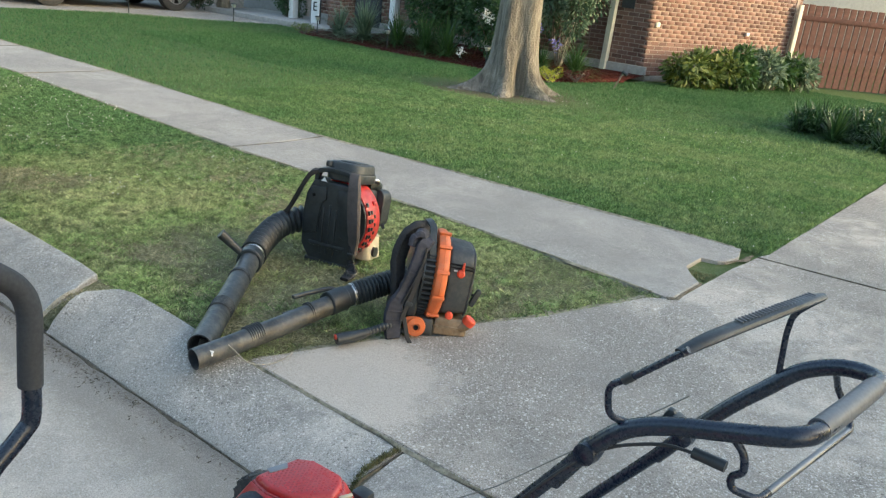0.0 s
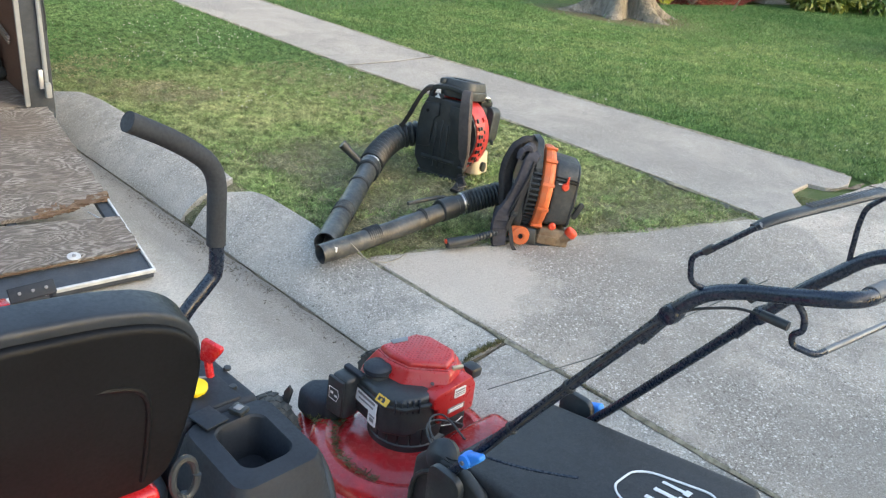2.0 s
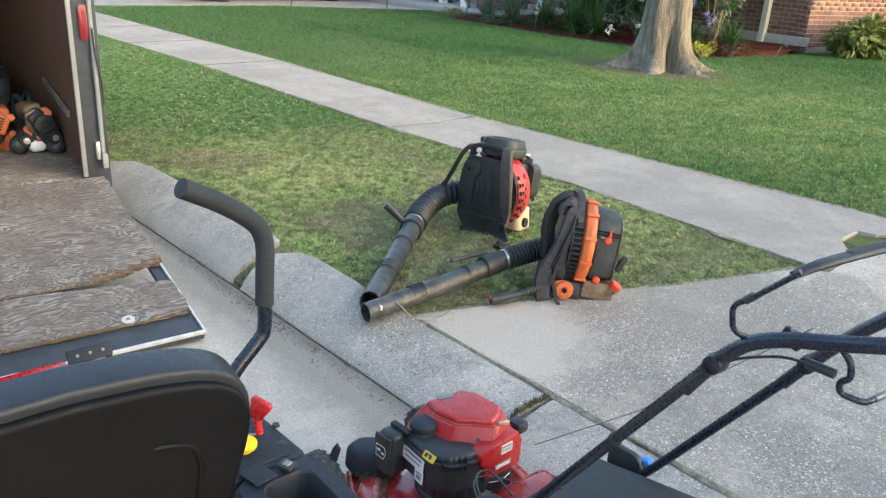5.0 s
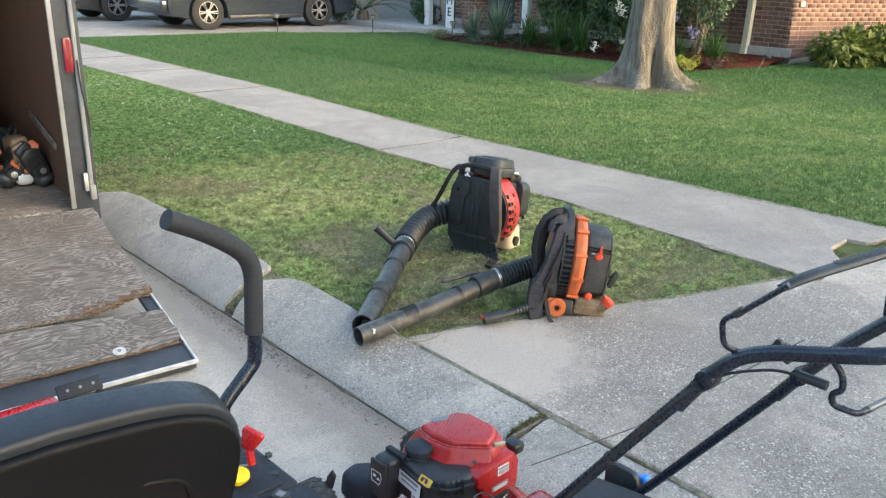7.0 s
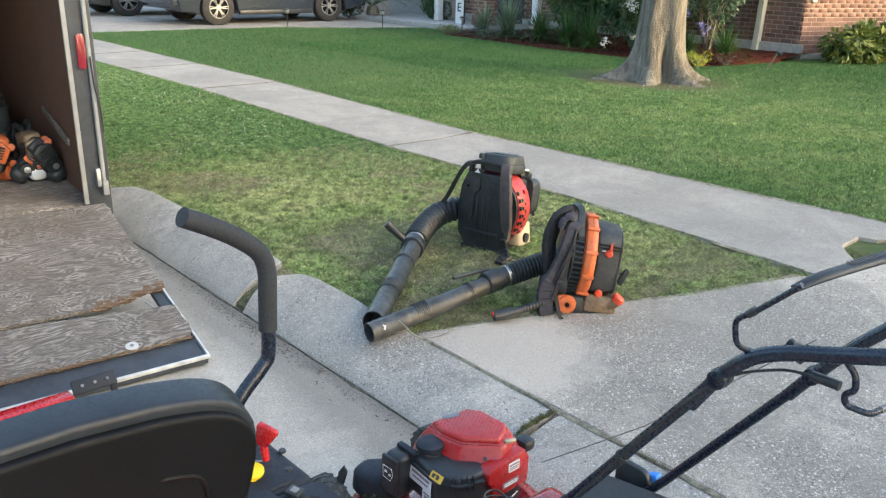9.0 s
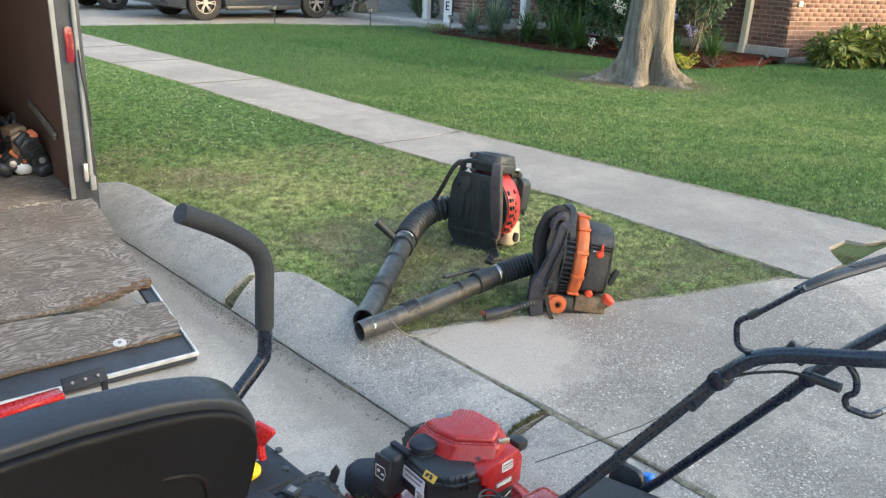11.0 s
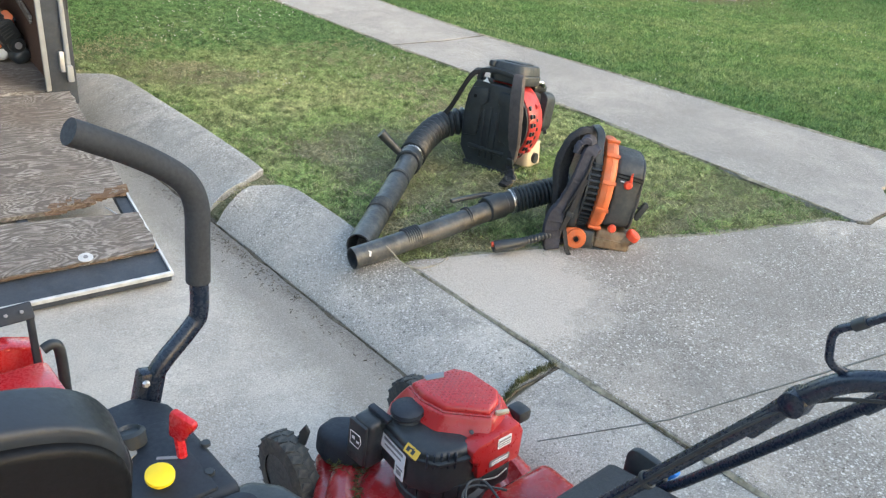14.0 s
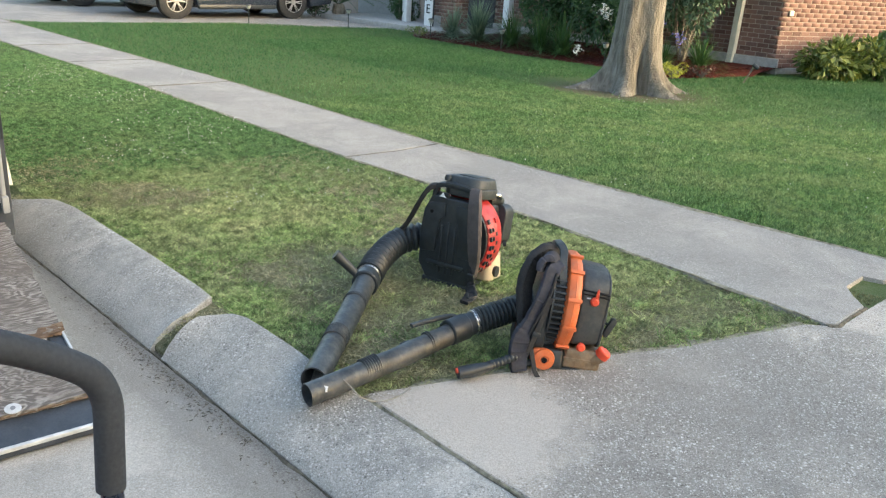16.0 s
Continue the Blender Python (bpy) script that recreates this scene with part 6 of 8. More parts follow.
# blade control bail
bail = [(0.375, -0.095, 1.078), (0.345, -0.118, 1.072), (0.322, -0.142, 1.085), (0.318, -0.152, 1.135), (0.345, -0.150, 1.155), (0.415, -0.150, 1.226)]
part("control_bail", bent(bail, 0.0052, 0.016), M["navy"], mower, "bent black control wire")
part("bail_sleeve", tube([(0.338, -0.150, 1.150), (0.350, -0.150, 1.162)], 0.0075, 10, 0), M["black"], mower)
lever = part("control_lever", tube([(0.405, -0.152, 1.218), (0.425, -0.10, 1.232), (0.455, 0.03, 1.238), (0.480, 0.13, 1.243), (0.492, 0.178, 1.243)], 0.0125, 10, 4, flat=0.6, radii=[0.009, 0.0125, 0.013, 0.0125, 0.009]), M["black"], mower, "ribbed black plastic control lever")
for k in range(24):
    f = k / 23
    part("rib", box(0.014, 0.0030, 0.0025, pose(0.438 + 0.044 * f, -0.04 + 0.19 * f, 1.2440 + 0.006 * f, 0, 0, -14), 0.001), M["grip_grey"], lever)
part("control_bail", bent([(0.490, 0.172, 1.243), (0.493, 0.19, 1.238), (0.478, 0.196, 1.222), (0.455, 0.196, 1.195), (0.452, 0.197, 1.16), (0.458, 0.193, 1.080)], 0.0052, 0.014), M["navy"], mower)
part("pivot_clip", prism([(0.0, -0.004), (0.034, 0.0), (0.026, 0.010), (0.019, 0.022), (0.011, 0.023), (0.006, 0.012)], 0.012, pose(0.378, -0.094, 1.088, 90, 0, 10), 0.003), M["black"], mower, "black plastic pivot fin")
part("pivot_clip", box(0.03, 0.03, 0.02, pose(0.41, -0.10, 1.092, 0, 20, 0), 0.004), M["black"], mower)
# drive bail under the grip
hook = [(0.465, -0.112, 1.112), (0.482, -0.110, 1.095), (0.486, -0.108, 1.068), (0.470, -0.106, 1.055), (0.474, -0.104, 1.036), (0.508, -0.088, 1.028), (0.552, 0.243, 1.019), (0.545, 0.258, 1.03), (0.515, 0.258, 1.075), (0.512, 0.205, 1.128)]
hook = [(x + 0.022, y, z) for x, y, z in hook]
part("drive_bail", bent(hook, 0.0055, 0.012), M["navy"], mower, "bent wire drive bail")
part("drive_bar", tube([(0.534, -0.06, 1.0273), (0.572, 0.235, 1.0195)], 0.0058, 10, 0), M["rim_grey"], mower, "worn bright bail wire")
part("cable_spring", tube([(0.438, -0.108, 1.066), (0.46, -0.108, 1.066), (0.484, -0.108, 1.066)], 0.0085, 10, 2), M["black"], mower, "black cable sleeve")
part("cable", tube([(0.462, -0.108, 1.066), (0.38, -0.11, 1.052), (0.28, -0.150, 0.985), (0.10, -0.200, 0.715), (0.02, -0.232, 0.580), (-0.09, -0.215, 0.475), (-0.18, -0.19, 0.47), (-0.24, -0.14, 0.465), (-0.23, -0.10, 0.46), (-0.14, -0.12, 0.455)], 0.0026, 6, 6), M["bag"], mower, "black control cable")
part("cable", tube([(0.33, -0.12, 1.045), (0.2, -0.172, 0.868), (0.06, -0.210, 0.650), (-0.03, -0.235, 0.510), (-0.15, -0.205, 0.455), (-0.23, -0.16, 0.45), (-0.25, -0.11, 0.44), (-0.22, -0.05, 0.42), (-0.26, 0.0, 0.36)], 0.0030, 6, 6), M["bag"], mower, "black control cable")
for p in ((0.15, -0.175, 0.792), (0.05, -0.203, 0.644)):
    part("cable_tie", lathe([(0.014, -0.004), (0.015, 0.0), (0.014, 0.004)], 14, tilt_to(p, (0.29, 0.08, 0.43))), M["black"], mower)
part("starter_cord", tube([(-0.30, 0.14, 0.40), (0.0, 0.14, 0.66), (0.33, 0.178, 1.0)], 0.0016, 5, 0), M["cable"], mower, "thin starter cord")
shield = [(x + 0.035, z) for x, z in ((-0.25, 0.16), (0.01, 0.16), (0.02, 0.36), (-0.02, 0.44), (-0.08, 0.465), (-0.19, 0.465), (-0.235, 0.42), (-0.245, 0.30))]
sh = part("wheel_shield", prism(shield, 0.03, pose(0, -0.195, 0, 90, 0, 0), 0.012, 3), M["black"], mower, "black plastic wheel shield")
part("shield_dome", lathe([(0.042, 0), (0.040, 0.012), (0.028, 0.022), (0.0, 0.026)], 22, pose(-0.130, -0.20, 0.452, 55, 0, 10)), M["black"], sh)
part("shield_rib", tube([(-0.20, -0.229, 0.24), (-0.19, -0.229, 0.36), (-0.13, -0.229, 0.42), (-0.06, -0.229, 0.40), (-0.02, -0.229, 0.30)], 0.006, 8, 4), M["black"], sh)
part("shield_mark", box(0.010, 0.001, 0.012, pose(-0.20, -0.2262, 0.31), 0.0), M["white"], sh)

# ---- ride-on zero-turn mower; x back along the street, y to its right ----
ZZ = -0.13
zt = thing("riding_mower", at(-0.80, 0.20, ZZ), "red and black zero-turn riding mower facing the trailer ramp", "riding mower")
seat_m = pose(-0.012, -0.060, 0.77, 0, 0, -6) @ pose(0, 0, 0, 0, 8, 0) @ Matrix(((0, 0, -1, 0), (1, 0, 0, 0), (0, 1, 0, 0), (0, 0, 0, 1)))
# arched top and wide shoulders, drawn in towards the waist
half = [(0.10, 0.339), (0.165, 0.328), (0.208, 0.309), (0.234, 0.280), (0.245, 0.240), (0.238, 0.18), (0.224, 0.12), (0.208, 0.06), (0.185, 0.022), (0.14, 0.002)]
half = [tuple(p)[:2] for p in smooth_path([(x, y, 0) for x, y in half], 2)]
seat_out = [(0.0, 0.344), *half, (0.0, -0.004), *[(-x, y) for x, y in half[::-1]]][::-1]
bk = part("backrest", prism(seat_out, 0.066, seat_m, 0.030, 5), M["vinyl"], zt, "black vinyl backrest with moulded rear shell")
shell = part("back_shell", prism([(x * 0.988, y * 0.955) for x, y in seat_out], 0.060, seat_m @ pose(0, -0.002, -0.012), 0.045, 7), M["shell"], bk, "scuffed black plastic back shell")
part("piping", tube([seat_m @ Vector((x * 0.992, y * 0.975, 0.012)) for x, y in seat_out + seat_out[:1]], 0.0045, 8, 0), M["vinyl"], bk)
part("shell_rib", tube([seat_m @ Vector(p) for p in ((0.09, 0.222, -0.006), (0.125, 0.220, -0.0115), (0.152, 0.207, -0.0115), (0.164, 0.175, -0.0115), (0.162, 0.11, -0.0115), (0.154, 0.03, -0.0115))], 0.005, 8, 6), M["shell"], shell, "raised moulded rib")
part("seat", prism(rounded(0.48, 0.48, 0.09), 0.10, pose(-0.28, -0.05, 0.56), 0.035, 3), M["vinyl"], zt, "black vinyl seat cushion")
part("seat_pan", box(0.50, 0.46, 0.05, pose(-0.22, -0.05, 0.535), 0.01), M["zt_red"], zt, "red steel seat pan")
part("frame", box(1.10, 0.52, 0.20, pose(-0.25, -0.06, 0.40), 0.02), M["zt_red"], zt, "red steel chassis")
part("rear_guard", box(0.06, 0.46, 0.09, pose(0.005, -0.115, 0.735, 0, 0, 0), 0.015, 3), M["zt_red"], zt, "red steel guard below the backrest")
part("guard_strut", box(0.05, 0.05, 0.24, pose(0.0, -0.10, 0.60), 0.008), M["zt_red"], zt)
# spring beside the seat
coil = [(0.022 + 0.006 * k / 9, 0.155 + 0.020 * math.cos(k * 0.7), 0.772 + 0.036 * math.sin(k * 0.7)) for k in range(10)]
part("spring", tube(coil, 0.0065, 8, 4), M["black"], zt, "black spring loop")
part("spring_stem", tube([(0.022, 0.155, 0.74), (0.015, 0.15, 0.66), (-0.02, 0.14, 0.57)], 0.008, 8, 3), M["black"], zt)
# right console and fender
con = [(-0.40, 0.225), (-0.30, 0.215), (-0.115, 0.225), (-0.115, 0.385), (-0.36, 0.380), (-0.41, 0.34)]
console = part("console", prism(con, 0.22, pose(0, 0, 0.53), 0.014, 3, scale_top=0.96), M["console"], zt, "slate grey plastic control console")
part("panel", prism([(-0.33, 0.245), (-0.14, 0.245), (-0.13, 0.255), (-0.13, 0.35), (-0.31, 0.35)], 0.010, pose(0, 0, 0.746), 0.005), M["console"], console)
part("tray", ring_prism(rounded(0.20, 0.175, 0.03), rounded(0.115, 0.095, 0.024), 0.27, pose(-0.02, 0.305, 0.742, 0, 4, 0), 0.085, 1.55), M["console"], console, "deep square storage tray")
fen = [(-0.42, 0.30), (-0.42, 0.54), (-0.37, 0.590), (-0.30, 0.608), (-0.22, 0.608), (-0.14, 0.580), (-0.064, 0.537), (0.02, 0.47), (0.12, 0.38), (0.16, 0.22)]
part("fender", prism(fen[::-1], 0.07, pose(0, 0, 0.395), 0.022, 4, scale_top=0.95), M["black"], zt, "black plastic fender")
fl = [(x, -y - 0.10) for x, y in fen]
part("fender", prism(fl, 0.07, pose(0, 0, 0.395), 0.022, 4, scale_top=0.95), M["black"], zt, "black plastic fender")
rl = part("throttle_lever", tube([(-0.215, 0.335, 0.74), (-0.222, 0.335, 0.775), (-0.228, 0.335, 0.80)], 0.008, 8, 3), M["zt_red"], zt, "red choke lever")
part("lever_knob", prism([(-0.012, -0.024), (0.012, -0.020), (0.024, 0.020), (0.020, 0.028), (-0.020, 0.024), (-0.022, 0.016)], 0.013, pose(-0.222, 0.342, 0.806, 90, 20, 25), 0.004), M["zt_red"], rl)
yk = part("blade_switch", lathe([(0.011, 0), (0.011, 0.026), (0.016, 0.030), (0.0205, 0.034), (0.0205, 0.040), (0.017, 0.042), (0.0, 0.042)], 20, pose(-0.185, 0.285, 0.738, 0, 12, 0)), M["yellow"], zt, "yellow blade switch knob")

for p in ((-0.255, 0.352), (-0.225, 0.375), (-0.165, 0.352), (-0.10, 0.33)):
    part("screw", lathe([(0.008, 0), (0.007, 0.005), (0, 0.005)], 10, pose(*p, 0.752)), M["black"], console)
part("rocker_switch", box(0.03, 0.026, 0.010, pose(-0.095, 0.322, 0.757, 0, 0, 20), 0.003), M["black"], console)
part("rocker_face", box(0.014, 0.014, 0.003, pose(-0.095, 0.322, 0.762, 0, 0, 20), 0.001), M["grey_print"], console)
part("key_plate", box(0.055, 0.045, 0.004, pose(-0.105, 0.268, 0.757, 0, 0, 8), 0.001), M["console"], console)
part("key_barrel", lathe([(0.024, 0), (0.024, 0.02), (0.018, 0.024), (0.015, 0.018), (0.0, 0.018)], 18, pose(-0.285, 0.285, 0.755, 0, -14, 0)), M["black"], console, "black filler barrel")
part("barrel_flap", prism(rounded(0.038, 0.055, 0.008), 0.006, pose(-0.262, 0.256, 0.765, -20, 18, 30), 0.002), M["trailer_white"], console, "pale plastic flap")
part("panel_mark", box(0.03, 0.006, 0.001, pose(-0.225, 0.315, 0.7565, 0, 0, 60)), M["grey_print"], console)
# right lap bar
lap = part("lap_bar", tube([(-0.40, 0.355, 0.60), (-0.40, 0.358, 0.70), (-0.402, 0.372, 0.775), (-0.405, 0.44, 0.842), (-0.405, 0.457, 0.87), (-0.405, 0.46, 0.95)], 0.0155, 14, 5, flat=1.0), M["navy"], zt, "black steel steering lever")
part("foam_grip", tube([(-0.405, 0.4585, 0.925), (-0.407, 0.463, 1.00), (-0.408, 0.465, 1.055), (-0.406, 0.452, 1.095), (-0.402, 0.42, 1.128), (-0.395, 0.36, 1.170), (-0.388, 0.285, 1.212)], 0.0197, 18, 6), M["foam"], lap, "grey foam grip")
part("lever_mount", box(0.03, 0.045, 0.20, pose(-0.405, 0.345, 0.69, -14, 0, 0), 0.008), M["navy"], lap)
for z, y in ((0.775, 0.352), (0.715, 0.338)):
    part("mount_bolt", lathe([(0.0065, 0), (0.0065, 0.004), (0.004, 0.006), (0, 0.006)], 6, pose(-0.389, y, z, 0, 90, 0)), M["alu"], lap, "bright bolt")
# front end seen past the seat
part("footplate", box(0.012, 0.115, 0.040, pose(-1.05, 0.290, 0.580, 0, -35, 0), 0.004), M["console"], zt, "slate steel foot plate")
part("plate_post", box(0.016, 0.016, 0.24, pose(-1.045, 0.338, 0.455), 0.004), M["console"], zt, "slate steel upright")
part("arm_guard", tube([(-1.04, 0.352, 0.475), (-1.04, 0.375, 0.482), (-1.04, 0.388, 0.455), (-1.04, 0.388, 0.33)], 0.013, 10, 5), M["black"], zt, "black bent guard arm")
part("front_cover", prism([(0.10, 0.34), (0.10, 0.468), (0.30, 0.468), (0.362, 0.445), (0.366, 0.34)], 0.06, Matrix(((0, 0, 1, -1.16), (1, 0, 0, 0), (0, 1, 0, 0), (0, 0, 0, 1))), 0.008), M["zt_red"], zt, "red front axle cover")
for k in range(3):
    part("plate_bolt", lathe([(0.0045, 0), (0.004, 0.004), (0, 0.004)], 8, pose(-1.043, 0.257 + k * 0.033, 0.585, 0, 55, 0)), M["grey_print"], zt)
part("front_bar", box(0.05, 0.70, 0.026, pose(-1.06, -0.115, 0.552), 0.008), M["zt_red"], zt, "red front frame bar")

part("front_box", box(0.22, 0.22, 0.16, pose(-0.80, 0.22, 0.46), 0.02), M["zt_red"], zt, "red front housing")

part("deck", prism([(-1.25, -0.60), (-0.45, -0.60), (-0.40, 0.42), (-0.55, 0.46), (-1.25, 0.30)], 0.10, pose(0, 0, 0.10), 0.03, 3), M["zt_red"], zt, "red mower deck")
for y in (-0.50, 0.40):
    wheel_parts(zt, (0.12, y * 0.9, 0.19), 0.19, 0.18, (0, 1, 0), "large treaded drive tyre", M["black"], 22)
    wheel_parts(zt, (-1.15, y * 0.72, 0.135), 0.135, 0.10, (0, 1, 0), "small front caster tyre", M["black"], 16)

# ---- enclosed trailer with its ramp down ----
tr = thing("cargo_trailer", at(-4.396, 0.40, 0.0, -5.5), "dark enclosed cargo trailer with stained plywood walls, ramp lowered", "trailer")
RW, FZ = 1.005, 0.215
part("floor", box(4.8, 2.0, 0.06, pose(-2.42, 0, FZ - 0.03), 0.006), M["ply"], tr, "worn plywood floor")
part("side_wall", box(4.8, 0.03, 1.95, pose(-2.45, RW - 0.045, FZ + 0.975), 0.004), M["ply_dark"], tr, "dark stained plywood lining")
part("side_wall", box(4.8, 0.03, 1.95, pose(-2.45, -RW + 0.015, FZ + 0.975), 0.004), M["ply_dark"], tr, "dark stained plywood lining")
part("front_wall", box(0.03, 1.98, 1.95, pose(-4.83, 0, FZ + 0.975), 0.004), M["ply_dark"], tr)
part("outer_skin", box(4.85, 0.012, 2.1, pose(-2.43, RW - 0.012, FZ + 0.93), 0.003), M["trailer_grey"], tr)
part("roof", box(4.9, 2.06, 0.05, pose(-2.43, 0, FZ + 1.98), 0.01), M["trailer_grey"], tr)
jamb = part("rear_jamb", box(0.05, 0.125, 2.06, pose(-0.005, RW - 0.02, FZ + 0.955), 0.006), M["trailer_grey"], tr, "dark grey rear door jamb")
part("jamb_trim", box(0.02, 0.024, 1.95, pose(0.022, RW - 0.092, FZ + 0.98), 0.004), M["trailer_white"], jamb, "scuffed white edge strip")
part("jamb_rod", tube([(0.035, RW + 0.008, FZ + 0.09), (0.035, RW + 0.008, FZ + 1.9)], 0.012, 10, 0), M["trailer_white"], jamb, "white door rod")
part("latch", box(0.03, 0.022, 0.10, pose(0.04, RW - 0.02, FZ + 0.15), 0.004), M["alu"], jamb)
part("latch_foot", box(0.035, 0.03, 0.08, pose(0.045, RW + 0.01, FZ + 0.09), 0.006), M["trailer_white"], jamb)
tl = part("tail_light", prism(rounded(0.042, 0.18, 0.020), 0.022, pose(0.018, RW - 0.028, FZ + 0.825) @ Matrix(((0, 0, 1, 0), (1, 0, 0, 0), (0, 1, 0, 0), (0, 0, 0, 1))), 0.006), M["lens_red"], jamb, "red oval tail light")
part("cable", tube([(0.05, RW + 0.008, FZ + 0.80), (0.055, RW + 0.012, FZ + 0.66), (0.05, RW + 0.03, FZ + 0.52), (0.05, RW + 0.032, FZ + 0.40)], 0.005, 6), M["black"], jamb)
part("rear_jamb", box(0.05, 0.125, 2.06, pose(-0.005, -RW + 0.02, FZ + 0.955), 0.006), M["trailer_grey"], tr, "dark grey rear door jamb")
for y in (-1.06, 1.06):
    wheel_parts(tr, (-2.6, y * 0.83, 0.165), 0.315, 0.17, (0, 1, 0), "road tyre", M["alu"], 24)
# pale sheet fender over the wheel, sloping down to the rear
fy = 1.285
fender = part("fender", band([(-1.20, (RW + fy) / 2, 0.06), (-1.62, (RW + fy) / 2, 0.66), (-3.5, (RW + fy) / 2, 0.66), (-3.9, (RW + fy) / 2, 0.06)], fy - RW, 0.006, (0, 1, 0), 1), M["trim"], tr, "pale cream wheel fender")
part("fender_skirt", prism([(-1.20, 0.06), (-1.62, 0.66), (-3.5, 0.66), (-3.9, 0.06), (-3.8, 0.06), (-3.42, 0.56), (-1.70, 0.56), (-1.30, 0.06)], 0.006, Matrix(((1, 0, 0, 0), (0, 0, -1, fy), (0, 1, 0, 0), (0, 0, 0, 1))), 0.0), M["trim"], fender)
# ramp: from the floor down to just above the street
RL = 1.53
slope = math.degrees(math.asin((FZ + 0.085) / RL))
rm = pose(0.02, 0, FZ) @ pose(0, 0, 0, 0, slope, 0)
bm = bmesh.new()
for x0, x1, y0, y1 in ((1.34, RL, -1.0, 1.0), (0.0, 1.34, 0.95, 1.0), (0.0, 1.34, -1.0, -0.95), (0.02, 0.07, -0.95, 0.95), (0.62, 0.67, -0.95, 0.95), (0.0, 1.34, -0.03, 0.03), (0.0, 1.34, 0.56, 0.60)):
    box(x1 - x0, y1 - y0, 0.028, rm @ pose((x0 + x1) / 2, (y0 + y1) / 2, -0.034), 0.003, bm=bm)
ramp = part("ramp_frame", bm, M["trailer_grey"], tr, "dark steel ramp door frame")
part("ramp_edge", box(0.014, 2.0, 0.018, rm @ pose(RL - 0.002, 0, -0.013), 0.003), M["lip"], ramp, "bright metal ramp lip")
part("ramp_edge", box(0.62, 0.010, 0.016, rm @ pose(RL - 0.31, 1.004, -0.017), 0.002), M["lip"], ramp)
part("rod", tube([rm @ Vector((1.0, 0.90, -0.03)), rm @ Vector((1.12, 0.955, -0.03))], 0.003, 6, 0), M["alu"], ramp)


def torn_board(low, high, y0, y1, seed, torn_low, torn_high, thick=0.02):
    """A board whose long edges waver along y; a torn edge is splintered."""
    r = random.Random(seed)
    n = 90
    ys = [y0 + (y1 - y0) * k / n for k in range(n + 1)]
    lo = [(low(y) + torn_low(y) * (r.uniform(-1, 1) * 0.012 + 0.02 * noise.noise((y * 14, seed, 0))), y) for y in ys]
    hi = [(high(y) + torn_high(y) * (r.uniform(-1, 1) * 0.012 + 0.025 * noise.noise((y * 12, seed + 5, 0))), y) for y in ys]
    wob = [(a, b + 0.010 * noise.noise((a * 16, seed, 3))) for a, b in ((hi[-1][0] + (lo[-1][0] - hi[-1][0]) * q / 24, y1) for q in range(1, 24))]
    return prism(lo + wob[::-1] + hi[::-1], thick, rm @ pose(0, 0, -0.018), 0.0)


tear = lambda y: float(np.interp(y, [0.64, 0.70, 0.74, 1.0], [0.08, 0.5, 1.0, 1.0]))
part("ramp_board", torn_board(lambda y: 0.012, lambda y: float(np.interp(y, [-1, 0.66, 0.70, 0.85, 1.0], [0.985, 1.012, 0.995, 0.968, 0.935])), -0.985, 1.005, 3, lambda y: 0.0, tear), M["ply"], ramp, "weathered plywood board with a splintered edge", smooth=0)
part("ramp_board", torn_board(lambda y: float(np.interp(y, [-1, 0.42, 0.70, 1.0], [1.01, 1.036, 1.075, 1.118])), lambda y: float(np.interp(y, [-1, 0.9, 0.98, 1.0], [1.35, 1.375, 1.365, 1.335])), -0.985, 1.0, 8, lambda y: 0.12, lambda y: 0.25), M["ply"], ramp, "weathered grey plywood board", smooth=0)
bm = bmesh.new()
r = random.Random(12)
for _ in range(110):
    y = 0.68 + 0.31 * r.random()
    x = float(np.interp(y, [0.68, 0.85, 1.0], [1.005, 0.968, 0.94]))
    box(r.uniform(0.010, 0.035), r.uniform(0.02, 0.06), 0.004, rm @ pose(x + r.uniform(-0.028, 0.014), y, -0.004 + r.uniform(-0.010, 0.006), r.uniform(-10, 10), r.uniform(-6, 14), r.uniform(-25, 10)), bm=bm)
for _ in range(40):
    y = r.uniform(0.2, 0.98)
    box(r.uniform(0.006, 0.012), r.uniform(0.03, 0.09), 0.003, rm @ pose(1.372 + r.uniform(-0.004, 0.004), y, -0.010 + r.uniform(-0.004, 0.006), 0, 0, r.uniform(-6, 6)), bm=bm)
tagged(part("splinter_edge", bm, M["ply_edge"], ramp, "orange-brown broken ply splinters", smooth=0), kind="stuff")
for y in (0.733, -0.3):
    w = part("washer", lathe([(0.027, 0), (0.027, 0.003), (0.012, 0.004), (0.0, 0.004)], 22, rm @ pose(1.352, y, 0.003)), M["lip"], ramp, "bright round washer and screw")
    part("screw_head", lathe([(0.009, 0.004), (0.008, 0.008), (0, 0.008)], 8, rm @ pose(1.352, y, 0.003)), M["grey_print"], ramp)


